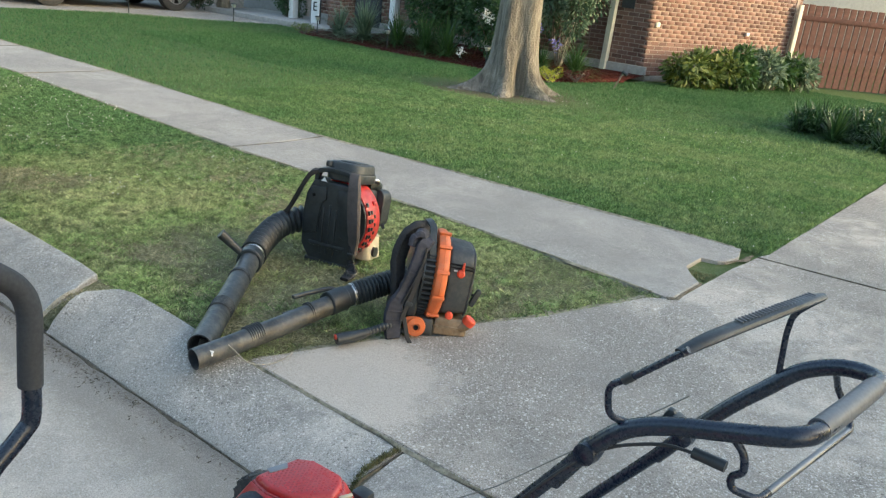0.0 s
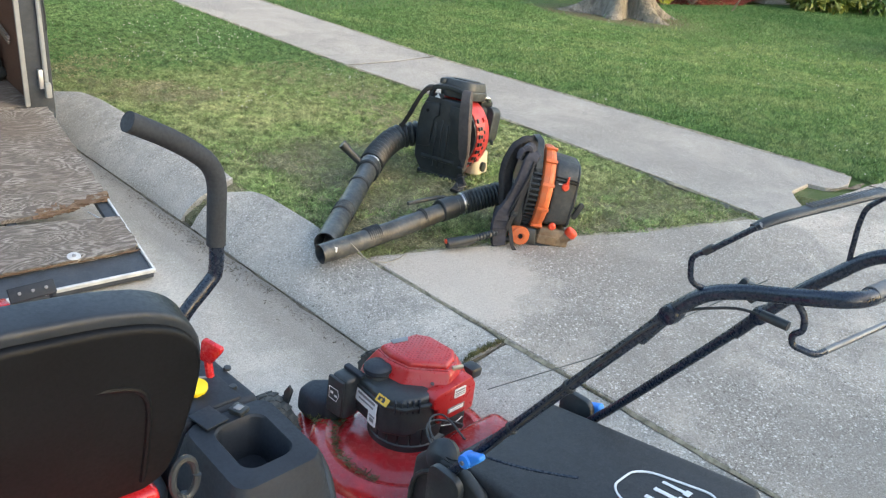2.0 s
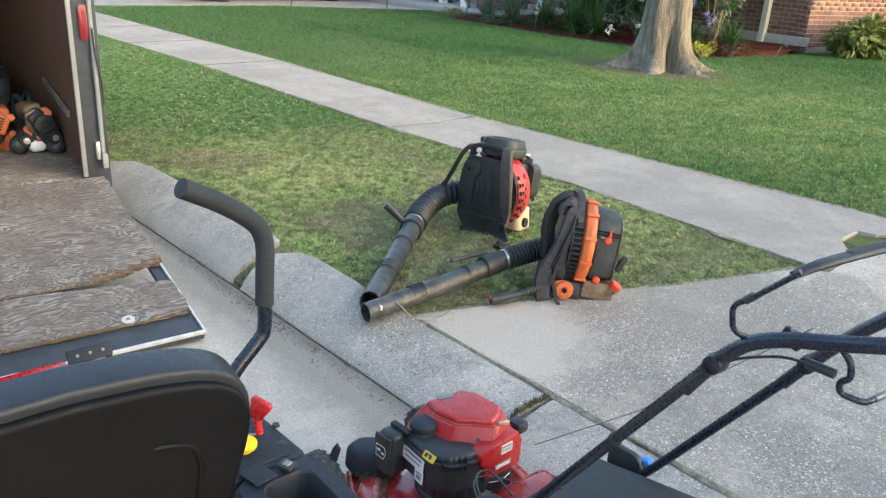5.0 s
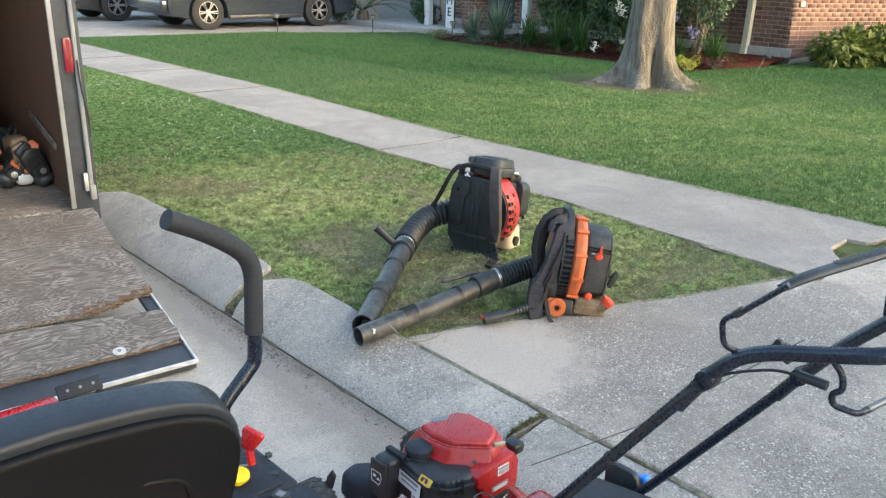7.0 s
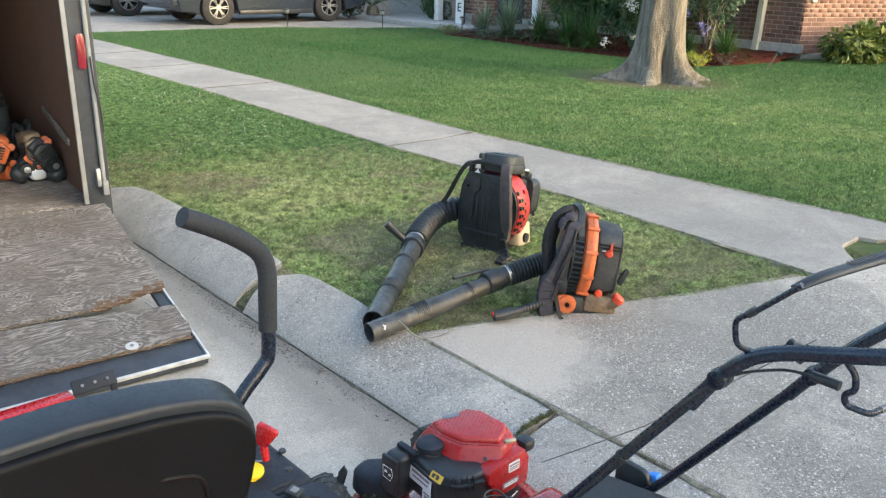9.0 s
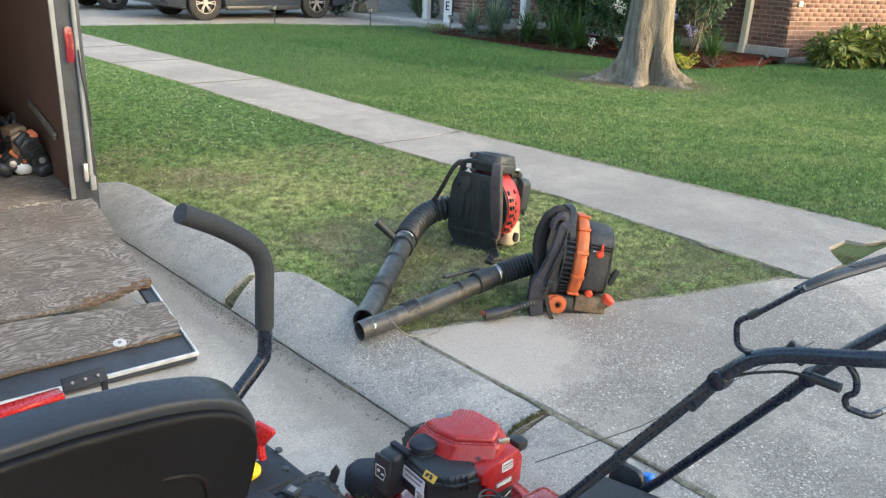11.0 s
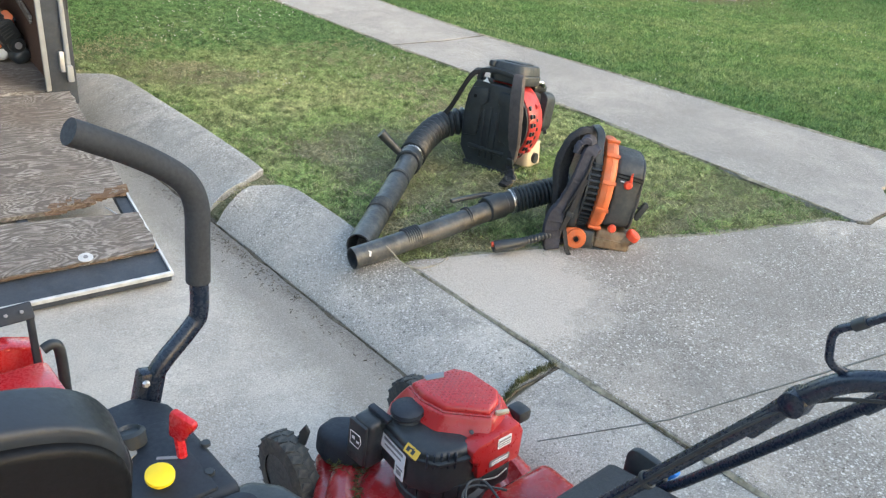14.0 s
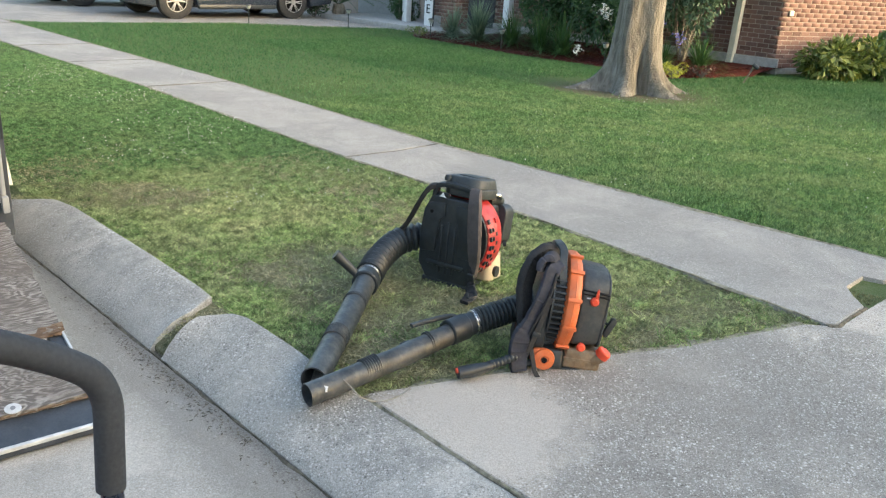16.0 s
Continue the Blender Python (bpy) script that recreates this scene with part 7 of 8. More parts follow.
def trimmer(m, colour, label):
    """A string trimmer's power head lying on the floor, shaft running forward."""
    t = thing("string_trimmer", m, label, "string trimmer", "string trimmers in the trailer")
    part("crankcase", box(0.14, 0.105, 0.13, pose(0, 0, 0.115), 0.03, 3), M["black"], t, "black engine body")
    part("top_cover", prism([(-0.07, -0.045), (0.06, -0.05), (0.07, 0.04), (-0.05, 0.05)], 0.08, pose(0.0, 0.0, 0.15, 10, 0, 12), 0.014, 3, scale_top=0.85), M[colour], t, "vented engine cover")
    part("rear_cover", prism([(-0.045, -0.045), (0.045, -0.05), (0.05, 0.03), (0.0, 0.055), (-0.045, 0.035)], 0.03, pose(0.068, -0.005, 0.16, 90, 0, 90), 0.008, 2), M[colour], t, "ribbed engine cover")
    part("trigger_handle", bent([(-0.16, 0.0, 0.13), (-0.17, 0.04, 0.22), (-0.26, 0.05, 0.24), (-0.30, 0.0, 0.13)], 0.013, 0.03), M["black"], t)
    bm = bmesh.new()
    for k in range(5):
        box(0.006, 0.05, 0.008, pose(0.100, -0.005, 0.135 + k * 0.013, 0, 0, 0), 0.001, bm=bm)
    part("vents", bm, M["black"], t)
    part("fuel_tank", box(0.11, 0.085, 0.07, pose(0.05, -0.01, 0.04, 0, 10, 0), 0.03, 3), M["white" if colour == "tank" else "black"], t, "moulded fuel tank")
    part("recoil", lathe([(0.036, 0), (0.036, 0.02), (0.03, 0.03), (0, 0.03)], 20, pose(0.07, 0.0, 0.085, 0, 90, 0)), M["black"], t)
    part("recoil_badge", lathe([(0.016, 0), (0, 0.002)], 14, pose(0.101, 0.0, 0.085, 0, 90, 0)), M["alu"], t)
    part("cap", lathe([(0.017, 0), (0.017, 0.02), (0, 0.022)], 14, pose(0.06, 0.045, 0.19, 0, 60, 0)), M["orange"], t)
    part("shaft", tube([(-0.05, 0, 0.13), (-0.7, 0.02, 0.10), (-1.55, 0.03, 0.05)], 0.013, 10, 2), M["navy"], t, "black shaft")
    part("guard_head", lathe([(0.05, 0), (0.06, 0.03), (0.03, 0.06), (0, 0.06)], 16, pose(-1.58, 0.03, 0.0)), M["black"], t)
    return t


root_m = tr.matrix_world.copy()
for dx, dy, turn, col, lab in ((-0.56, 0.86, 8, "black", "black string trimmer with small red caps"), (-0.60, 0.755, 2, "tank", "black string trimmer with cream air cover"), (-0.62, 0.645, -8, "orange", "black string trimmer with orange vented engine cover"), (-0.66, 0.50, -3, "orange", "black string trimmer with orange vented engine cover"), (-0.84, 0.80, 20, "orange", "black string trimmer with orange engine cover")):
    trimmer(root_m @ Matrix.Translation((-0.10, 0.050, 0.0)) @ pose(dx, dy, FZ + 0.012, 4.5 * turn - 8, 0, turn * 1.5) @ Matrix.Scale(1.22, 4), col, lab + " on the trailer floor")
plank = solid("timber_offcut", box(0.62, 0.014, 0.045, pose(0, 0, 0), 0.004), M["ply"], root_m @ pose(-0.62, 0.931, 0.545, 0, 9, 0), "worn timber offcut leaning on the trailer wall", "timber")
shelf = solid("storage_tote", prism(rounded(0.5, 0.4, 0.06), 0.34, None, 0.02, 3, scale_top=1.06), M["black"], root_m @ pose(-1.6, 0.6, FZ), "black plastic storage tote on the trailer floor", "tote")

# ---- tree on the lawn ----
def tree(m, label):
    t = thing("tree", m, label, "tree")
    bm = bmesh.new()
    seg, rows = 96, []
    heights = [0.0, 0.03, 0.06, 0.09, 0.13, 0.17, 0.22, 0.28, 0.35, 0.44, 0.55, 0.68, 0.85, 1.05, 1.3, 1.9, 2.6, 3.4, 4.2]
    for z in heights:
        core = 0.315 - 0.035 * min(z, 1.5) - 0.018 * max(0, z - 1.5)
        flare = 0.40 * math.exp(-z / 0.14) + 0.085 * math.exp(-z / 0.5)
        ring = []
        for k in range(seg):
            a = math.tau * k / seg
            lobe = max(0.0, 0.5 + 0.5 * math.cos(6 * a + 0.8 + 0.35 * math.sin(2 * a))) ** 1.4
            lobe += 0.22 * noise.noise((math.cos(a) * 5, math.sin(a) * 5, 1.0 + z * 0.6))
            hollow = 0.13 * math.exp(-(((a - math.radians(328) + 0.10 * z + math.pi) % math.tau - math.pi) / 0.13) ** 2) * math.exp(-((z - 0.22) / 0.30) ** 2)
            fold = 0.035 * math.cos(5 * a + 1.0 + z * 0.4)
            r = core + flare * (0.25 + 0.9 * lobe) * (0.9 + 0.25 * math.sin(a * 2 + 1)) + fold * min(1, 0.4 + z) - hollow + 0.015 * noise.noise((math.cos(a) * 2, math.sin(a) * 2, z * 2))
            ring.append(bm.verts.new((r * math.cos(a) + 0.03 * z, r * math.sin(a), z)))
        if rows:
            for k in range(seg):
                bm.faces.new((rows[-1][k], rows[-1][(k + 1) % seg], ring[(k + 1) % seg], ring[k]))
        rows.append(ring)
    bm.faces.new(rows[-1])
    part("trunk", bm, M["bark"], t, "smooth grey fluted trunk with flaring roots", smooth=60)
    r = random.Random(5)
    tips = []
    for k in range(7):
        a = math.tau * k / 7 + r.uniform(-0.3, 0.3)
        l = r.uniform(1.8, 2.8)
        p0 = Vector((0.12, 0, 3.7 + 0.1 * k))
        p1 = p0 + Vector((math.cos(a) * l * 0.45, math.sin(a) * l * 0.45, r.uniform(0.8, 1.2)))
        p2 = p0 + Vector((math.cos(a) * l, math.sin(a) * l, r.uniform(1.6, 2.6)))
        part("limb", tube([p0, p1, p2], 0.1, 9, 4, radii=[0.15, 0.09, 0.03]), M["bark"], t)
        tips += [p1, p2, p1.lerp(p2, 0.6)]
    g = np.random.default_rng(3)
    c = np.array([tips[i] for i in g.integers(0, len(tips), 5200)]) + g.normal(0, 0.55, (5200, 3))
    crown = leaf_cloud("crown", c, 0.11, 0.05, M["leaf_mid"], g)
    crown.parent = t
    return t


def added_shade_tree(s, n, r, seed, label):
    """A full round tree added beyond the view so that its shade falls over the street."""
    t = thing("added_shade_tree", at(s, n, -0.05), label, "tree", "street trees")
    rnd = random.Random(seed)
    part("trunk", tube([(0, 0, 0), (0.05, 0.02, 1.2), (0.0, 0.05, 2.6), (0.1, 0, 4.2)], 0.2, 12, 4, radii=[0.30, 0.22, 0.19, 0.12]), M["bark"], t)
    tips = []
    for k in range(11):
        a, l = math.tau * k / 11 + rnd.uniform(-0.2, 0.2), r * rnd.uniform(0.5, 0.8)
        q = Vector((math.cos(a) * l, math.sin(a) * l, rnd.uniform(1.9, 5.6)))
        part("limb", tube([(0, 0, 2.0), (0.4 * q.x, 0.4 * q.y, 0.5 * (2.0 + q.z)), tuple(q)], 0.06, 8, 3, radii=[0.12, 0.07, 0.02]), M["bark"], t)
        tips += [q, q * 0.6 + Vector((0, 0, 1.4))]
    g = np.random.default_rng(seed)
    c = np.array([tips[i] for i in g.integers(0, len(tips), 7000)]) + g.normal(0, 0.62, (7000, 3)) * np.array([[1.1, 1.1, 0.9]])
    c[:, 2] = np.maximum(c[:, 2], 1.2)
    leaf_cloud("crown", c, 0.30, 0.17, M["leaf_mid"], g).parent = t
    return t


def leaf_cloud(name, centres, length, width, material, g, droop=0.3, aim=None):
    """Small pointed leaves, each a bent pair of faces."""
    m = len(centres)
    d = g.normal(0, 1, (m, 3)) if aim is None else aim + g.normal(0, 0.35, (m, 3))
    d[:, 2] -= droop
    d /= np.linalg.norm(d, axis=1)[:, None]
    e = np.cross(d, g.normal(0, 1, (m, 3)))
    e /= np.linalg.norm(e, axis=1)[:, None] + 1e-9
    n = np.cross(d, e)
    l = length * g.uniform(0.6, 1.2, m)[:, None]
    w = width * g.uniform(0.7, 1.2, m)[:, None]
    v = np.stack([centres, centres + d * l * 0.5 + e * w * 0.5 + n * w * 0.15, centres + d * l, centres + d * l * 0.5 - e * w * 0.5 + n * w * 0.15], 1)
    f = (np.arange(m)[:, None] * 4 + np.array([[0, 1, 2, 3]]))
    tri = np.concatenate([f[:, [0, 1, 2]], f[:, [0, 2, 3]]])
    return sheet_np(name, v.reshape(-1, 3), tri, material)


# unseen trees to the right and behind, added to block sun and sky
for i, (s, n, r) in enumerate(((7.6, 4.6, 3.0), (10.6, 8.2, 3.0), (11.5, 2.6, 2.8), (6.0, -12.0, 3.4), (0.0, -12.5, 3.4), (-6.5, -12.2, 3.2), (-13.0, -12.4, 3.2))):
    added_shade_tree(s, n, r, 200 + i, "full green unseen tree added to shade the street")
tree(at(-6.45, 9.95, -0.02), "smooth grey-barked tree with flared roots on the lawn")


# ---- shrubs and flowers ----
def shrub(name, x, y, z, rx, ry, h, count, leaf, material, label, category="shrub", group="", lobes=9, seed=1):
    """A bushy shrub: short stems and a loose crown of single leaves."""
    t = thing(name, Matrix.Translation((x, y, z)), label, category, group)
    g = np.random.default_rng(seed)
    r = random.Random(seed)
    bm = bmesh.new()
    blobs = []
    for k in range(lobes):
        a, q = math.tau * k / lobes + r.uniform(-0.4, 0.4), r.uniform(0.25, 0.75)
        c = Vector((rx * q * math.cos(a), ry * q * math.sin(a), h * r.uniform(0.35, 0.8)))
        blobs.append((c, r.uniform(0.28, 0.45)))
        tube([(0.1 * c.x, 0.1 * c.y, 0), (0.5 * c.x, 0.5 * c.y, 0.5 * c.z), tuple(c)], 0.012, 6, 2, bm=bm)
    part("branching", bm, M["bark"], t)
    which = g.integers(0, lobes, count)
    dirs = g.normal(0, 1, (count, 3))
    dirs /= np.linalg.norm(dirs, axis=1)[:, None]
    rad = g.uniform(0.45, 1.0, count) ** 0.5
    cc = np.array([blobs[i][0] for i in which]) + dirs * rad[:, None] * np.array([[rx, ry, h * 0.8]]) * np.array([blobs[i][1] for i in which])[:, None]
    cc[:, 2] = np.maximum(cc[:, 2], 0.03)
    leaf_cloud("foliage", cc, leaf, leaf * 0.45, material, g, aim=dirs * 0.8).parent = t
    return t


def strap_plant(name, x, y, z, count, height, width, material, label, category="plant", group="", arch=0.7, seed=2):
    """A clump of arching strap leaves, each folded along its length."""
    g = np.random.default_rng(seed)
    t = thing(name, Matrix.Translation((x, y, z)), label, category, group)
    v, f = [], []
    for k in range(count):
        a = g.uniform(0, math.tau)
        l = height * g.uniform(0.75, 1.2)
        e = radians(g.uniform(22, 88)) ** 1.0
        w = width * g.uniform(0.7, 1.2)
        bx, by = g.normal(0, 0.03, 2) * height * 1.6
        ca, sa = math.cos(a), math.sin(a)
        base = len(v)
        bow = arch * g.uniform(0.25, 0.6)
        for j in range(6):
            q = j / 5
            rr, zz = l * (math.cos(e) * q + 0.25 * bow * q * q), l * (math.sin(e) * q * 1.15 - bow * (0.35 + math.cos(e)) * q * q)
            ww = w * (1 - q ** 2.2) + 0.0008
            v += [(bx + ca * rr - sa * ww, by + sa * rr + ca * ww, max(0.01, zz)), (bx + ca * rr + sa * ww, by + sa * rr - ca * ww, max(0.01, zz))]
        for j in range(5):
            o = base + 2 * j
            f.append((o, o + 1, o + 3, o + 2))
    sheet_np("leaves", v, f, material).parent = t
    return t


def here(s, n):
    p = ST @ Vector((s, n, 0))
    return p.x, p.y


for i, (s, n, h, w, mat_name, lab) in enumerate((
        (-12.35, 12.35, 0.62, 0.016, "leaf_grey", "pale spiky flax clump in the mulch"), (-11.6, 12.3, 0.80, 0.020, "leaf_grey", "tall arching pale-green strap-leaved clump"),
        (-10.8, 12.4, 0.70, 0.016, "leaf_mid", "arching green strap-leaved clump"), (-9.95, 12.25, 0.72, 0.014, "leaf_mid", "arching green strap-leaved clump"),
        (-9.4, 12.2, 0.70, 0.014, "leaf_mid", "arching green strap-leaved clump"), (-6.95, 12.7, 0.62, 0.014, "leaf_mid", "arching green strap-leaved clump"),
        (-7.75, 12.3, 0.62, 0.014, "leaf_dark", "dark green strap-leaved clump"), (-7.3, 12.1, 0.5, 0.014, "leaf_dark", "dark green strap-leaved clump"))):
    strap_plant("flax_clump", *here(s, n), 0.05, 230, h * 1.08, w * 0.62, M[mat_name], lab + " beside the house", group="bed plants", arch=1.25, seed=20 + i)
shrub("evergreen_shrub", *here(-10.5, 13.3), 0.08, 1.0, 0.8, 1.9, 8000, 0.09, M["leaf_dark"], "dense dark evergreen shrub against the porch", "shrub", "house shrubs", 12, 31)
shrub("evergreen_shrub", *here(-9.0, 13.2), 0.08, 1.0, 0.85, 1.8, 8000, 0.08, M["leaf_dark"], "dense dark evergreen shrub against the porch", "shrub", "house shrubs", 12, 32)
wr = shrub("rose_shrub", *here(-8.35, 12.6), 0.06, 0.6, 0.55, 1.25, 3600, 0.07, M["leaf_dark"], "leafy shrub with white blossoms behind the tree", "shrub", "house shrubs", 9, 33)
shrub("camellia_shrub", *here(-7.75, 13.5), 0.08, 0.85, 0.75, 2.3, 6500, 0.10, M["leaf_camellia"], "tall grey-green shrub at the house corner", "shrub", "house shrubs", 12, 34)
shrub("low_shrub", *here(-8.25, 12.25), 0.05, 0.4, 0.35, 0.45, 900, 0.06, M["leaf_dark"], "low dark shrub in the mulch", "shrub", "house shrubs", 7, 35)
shrub("golden_shrub", *here(-6.80, 11.62), 0.02, 0.19, 0.17, 0.22, 900, 0.03, M["leaf_yellow"], "small bright yellow-leaved shrub at the bed edge", "shrub", "golden shrubs", 8, 36)
shrub("golden_shrub", *here(-12.95, 11.95), 0.02, 0.28, 0.2, 0.2, 700, 0.035, M["leaf_gold"], "small yellow-green shrub at the bed edge", "shrub", "golden shrubs", 8, 37)
shrub("flowering_plant", *here(-6.65, 12.25), 0.03, 0.28, 0.2, 0.2, 500, 0.035, M["mulch"], "low plant with dark red leaves", "plant", "", 8, 38)
g = np.random.default_rng(8)


def blossoms(name, pts, size, per, material, label):
    c = np.repeat(np.array(pts), per, axis=0) + g.normal(0, size, (len(pts) * per, 3))
    ob = leaf_cloud(name, c, 0.05, 0.035, material, g)
    return tagged(ob, label, "flowers", kind="stuff")


hx, hy = here(-8.6, 12.2)
blossoms("white_blossoms", [(hx - 0.02, hy, 0.90), (hx + 0.08, hy - 0.03, 0.82), (hx - 0.35, hy - 0.1, 0.22)], 0.045, 40, M["petal_white"], "white blossoms on the shrub behind the tree")
hx, hy = here(-7.35, 12.0)
blossoms("blue_blossoms", [(hx, hy, 0.78), (hx + 0.30, hy + 0.05, 0.62), (hx + 0.36, hy + 0.02, 0.56)], 0.04, 22, M["petal_blue"], "violet-blue flower heads by the house")
for i, (x, y, hh) in enumerate(((4.55, 14.9, 0.5), (5.05, 15.2, 0.62), (5.6, 15.45, 0.66), (6.15, 15.85, 0.62), (6.65, 16.2, 0.62), (7.2, 16.5, 0.55))):
    shrub("ginger_clump", x, y, 0.0, 0.48, 0.42, hh * 1.15, 900, 0.15, M["leaf_gold" if i < 2 else "leaf_grey" if i % 2 else "leaf_mid"], "broad-leaved yellow-green clump along the brick wall", "plant", "wall plants", 10, 60 + i)
shrub("low_hedge", 6.0, 10.75, -0.02, 1.15, 1.0, 0.36, 5200, 0.075, M["leaf_dark"], "low dark green ground-cover mound on the lawn", "hedge", "", 14, 71)
for i in range(60):
    r = random.Random(100 + i)
    a, q = r.uniform(0, math.tau), math.sqrt(r.uniform(0, 1))
    strap_plant("liriope_tuft", 6.0 + 1.2 * q * math.cos(a), 10.7 + 1.1 * q * math.sin(a), 0.0, 44, 0.44, 0.011, M["leaf_mid" if i % 3 == 0 else "leaf_dark"], "dark grassy tuft in the ground-cover mound", group="ground cover tufts", arch=1.0, seed=130 + i)


def sago(x, y, z, label, seed):
    t = thing("sago_palm", Matrix.Translation((x, y, z)), label, "palm")
    part("stem", lathe([(0.16, 0), (0.18, 0.15), (0.13, 0.30), (0.0, 0.32)], 14), M["bark"], t)
    r = random.Random(seed)
    for k in range(34):
        a, lift, l = math.tau * k / 34 * 2.6, r.uniform(0.3, 1.25), r.uniform(1.1, 1.5)
        v, f = [], []
        for j in range(26):
            q = j / 25
            px, pz = l * q, 0.3 + l * (lift * q - 0.55 * q * q)
            for side in (-1, 1):
                w = 0.13 * math.sin(math.pi * min(1, q * 0.9 + 0.1))
                o = len(v)
                v += [(px, 0, pz), (px + 0.034, 0, pz), (px + 0.10, side * w * 1.2, pz + 0.04)]
                f.append((o, o + 1, o + 2))
        fr = sheet_np("frond", v, f, M["leaf_mid"], None)
        fr.parent = t
        fr.matrix_local = Matrix.Rotation(a, 4, "Z")
    return t


px, py = here(-17.2, 13.1)
sago(px, py, 0.05, "dark sago palm by the front walk", 3)
shrub("evergreen_shrub", *here(-15.4, 13.6), 0.03, 0.45, 0.4, 0.85, 2600, 0.06, M["leaf_dark"], "round dark evergreen by the front walk", "shrub", "house shrubs", 9, 40)
shrub("evergreen_shrub", *here(-17.7, 12.7), 0.0, 0.5, 0.45, 0.8, 2600, 0.06, M["leaf_dark"], "round dark evergreen beside the front driveway", "shrub", "house shrubs", 9, 49)


# ---- path lights ----
def path_light(x, y, label, tilt=0):
    t = thing("path_light", Matrix.Translation((x, y, 0)) @ pose(0, 0, 0, 0, tilt, 0), label, "garden light", "garden lights")
    part("stake", tube([(0, 0, -0.05), (0, 0, 0.30)], 0.011, 8, 0), M["black"], t)
    part("lens", lathe([(0.03, 0.30), (0.055, 0.36), (0.055, 0.37), (0, 0.37)], 14), M["alu"], t, "frosted lens")
    part("cap", lathe([(0.065, 0.37), (0.06, 0.385), (0.0, 0.40)], 14), M["black"], t)


for s, n in ((-16.15, 9.9), (-15.05, 11.75), (-10.6, 11.9), (-8.3, 11.95), (-12.75, 12.1)):
    path_light(*here(s, n), "small solar path light on a black stake")
sp = thing("spot_light", Matrix.Translation((2.98, 13.5, 0.0)), "small black garden spotlight on a leaning stake", "garden light")
part("stake", tube([(-0.03, 0, -0.03), (0.10, 0, 0.26)], 0.013, 8, 0), M["bark"], sp)
part("head", tube([(0.09, 0.0, 0.30), (0.17, -0.03, 0.25)], 0.032, 14, 0), M["black"], sp)
part("bracket", box(0.03, 0.03, 0.05, pose(0.10, 0, 0.26), 0.006), M["silver"], sp)

# ---- house ----
house = thing("house", Matrix.Identity(4), "single-storey brown brick house with a porch and grey roof", "house")
C1, C2 = Vector((3.86, 15.42, 0)), Vector((7.55, 17.85, 0))
ul = Vector((-0.785, 0.62, 0))
C0 = C1 + ul * 9.0
WALL_H, FOOT = 2.75, 0.25


def wall_frame(a, b):
    d = (b - a).normalized()
    n = Vector((d.y, -d.x, 0))
    return Matrix(((d.x, n.x, 0, a.x), (d.y, n.y, 0, a.y), (0, 0, 1, 0), (0, 0, 0, 1))), (b - a).length


def wall_part(a, b, z0, z1, material, name="wall", thick=0.2, label=""):
    m, l = wall_frame(a, b)
    return part(name, box(l, thick, z1 - z0, m @ pose(l / 2, -thick / 2, (z0 + z1) / 2), 0.0), material, house, label)


BL, BH, BJ = 0.20, 0.068, 0.010
brick_mesh = finish("brick", box(BL, 0.02, BH, None, 0.004, 1), M["brick"], 0)
half_mesh = finish("brick_half", box(BL / 2 - BJ / 2, 0.02, BH, None, 0.004, 1), M["brick"], 0)


def course_bricks(wall, a, b, z0, z1, singly, skip=()):
    """Lays stretcher courses on a wall; the first ones as single bricks, the rest joined."""
    m, l = wall_frame(a, b)
    r = random.Random(11)
    rest_v, rest_f, made = [], [], 0
    rows = int((z1 - z0) / (BH + BJ))
    for j in range(rows):
        z = z0 + BH / 2 + j * (BH + BJ)
        x = 0.0
        first = j % 2 == 1
        while x < l - 0.02:
            w = BL / 2 - BJ / 2 if first else min(BL, l - x)
            mesh = half_mesh if first else brick_mesh
            first = False
            cx = x + w / 2
            x += w + BJ
            if any(x0 < cx < x1 and y0 < z < y1 for x0, x1, y0, y1 in skip):
                continue
            off = r.uniform(0.0, 0.004)
            if made < singly and z < 1.9 and w in (BL, BL / 2 - BJ / 2):
                ob = new("brick", mesh)
                ob.parent = wall
                ob.matrix_local = m @ pose(cx, -0.0075 + off * 0.5, z, 0, 0, r.uniform(-0.3, 0.3))
                made += 1
                continue
            o = len(rest_v)
            for px, py, pz in ((-1, -1, -1), (1, -1, -1), (1, 1, -1), (-1, 1, -1), (-1, -1, 1), (1, -1, 1), (1, 1, 1), (-1, 1, 1)):
                k = 0.97 if py > 0 else 1.0
                rest_v.append(m @ Vector((cx + px * w / 2 * k, -0.0075 + off * 0.5 + py * 0.01, z + pz * BH / 2 * k)))
            rest_f += [(o, o + 1, o + 2, o + 3), (o + 4, o + 7, o + 6, o + 5), (o, o + 4, o + 5, o + 1), (o + 1, o + 5, o + 6, o + 2), (o + 2, o + 6, o + 7, o + 3), (o + 3, o + 7, o + 4, o)]
    if rest_v:
        ob = sheet_np("brickwork", rest_v, rest_f, M["brick"])
        ob.parent = wall
        tagged(ob, "courses of brown brick", kind="stuff")


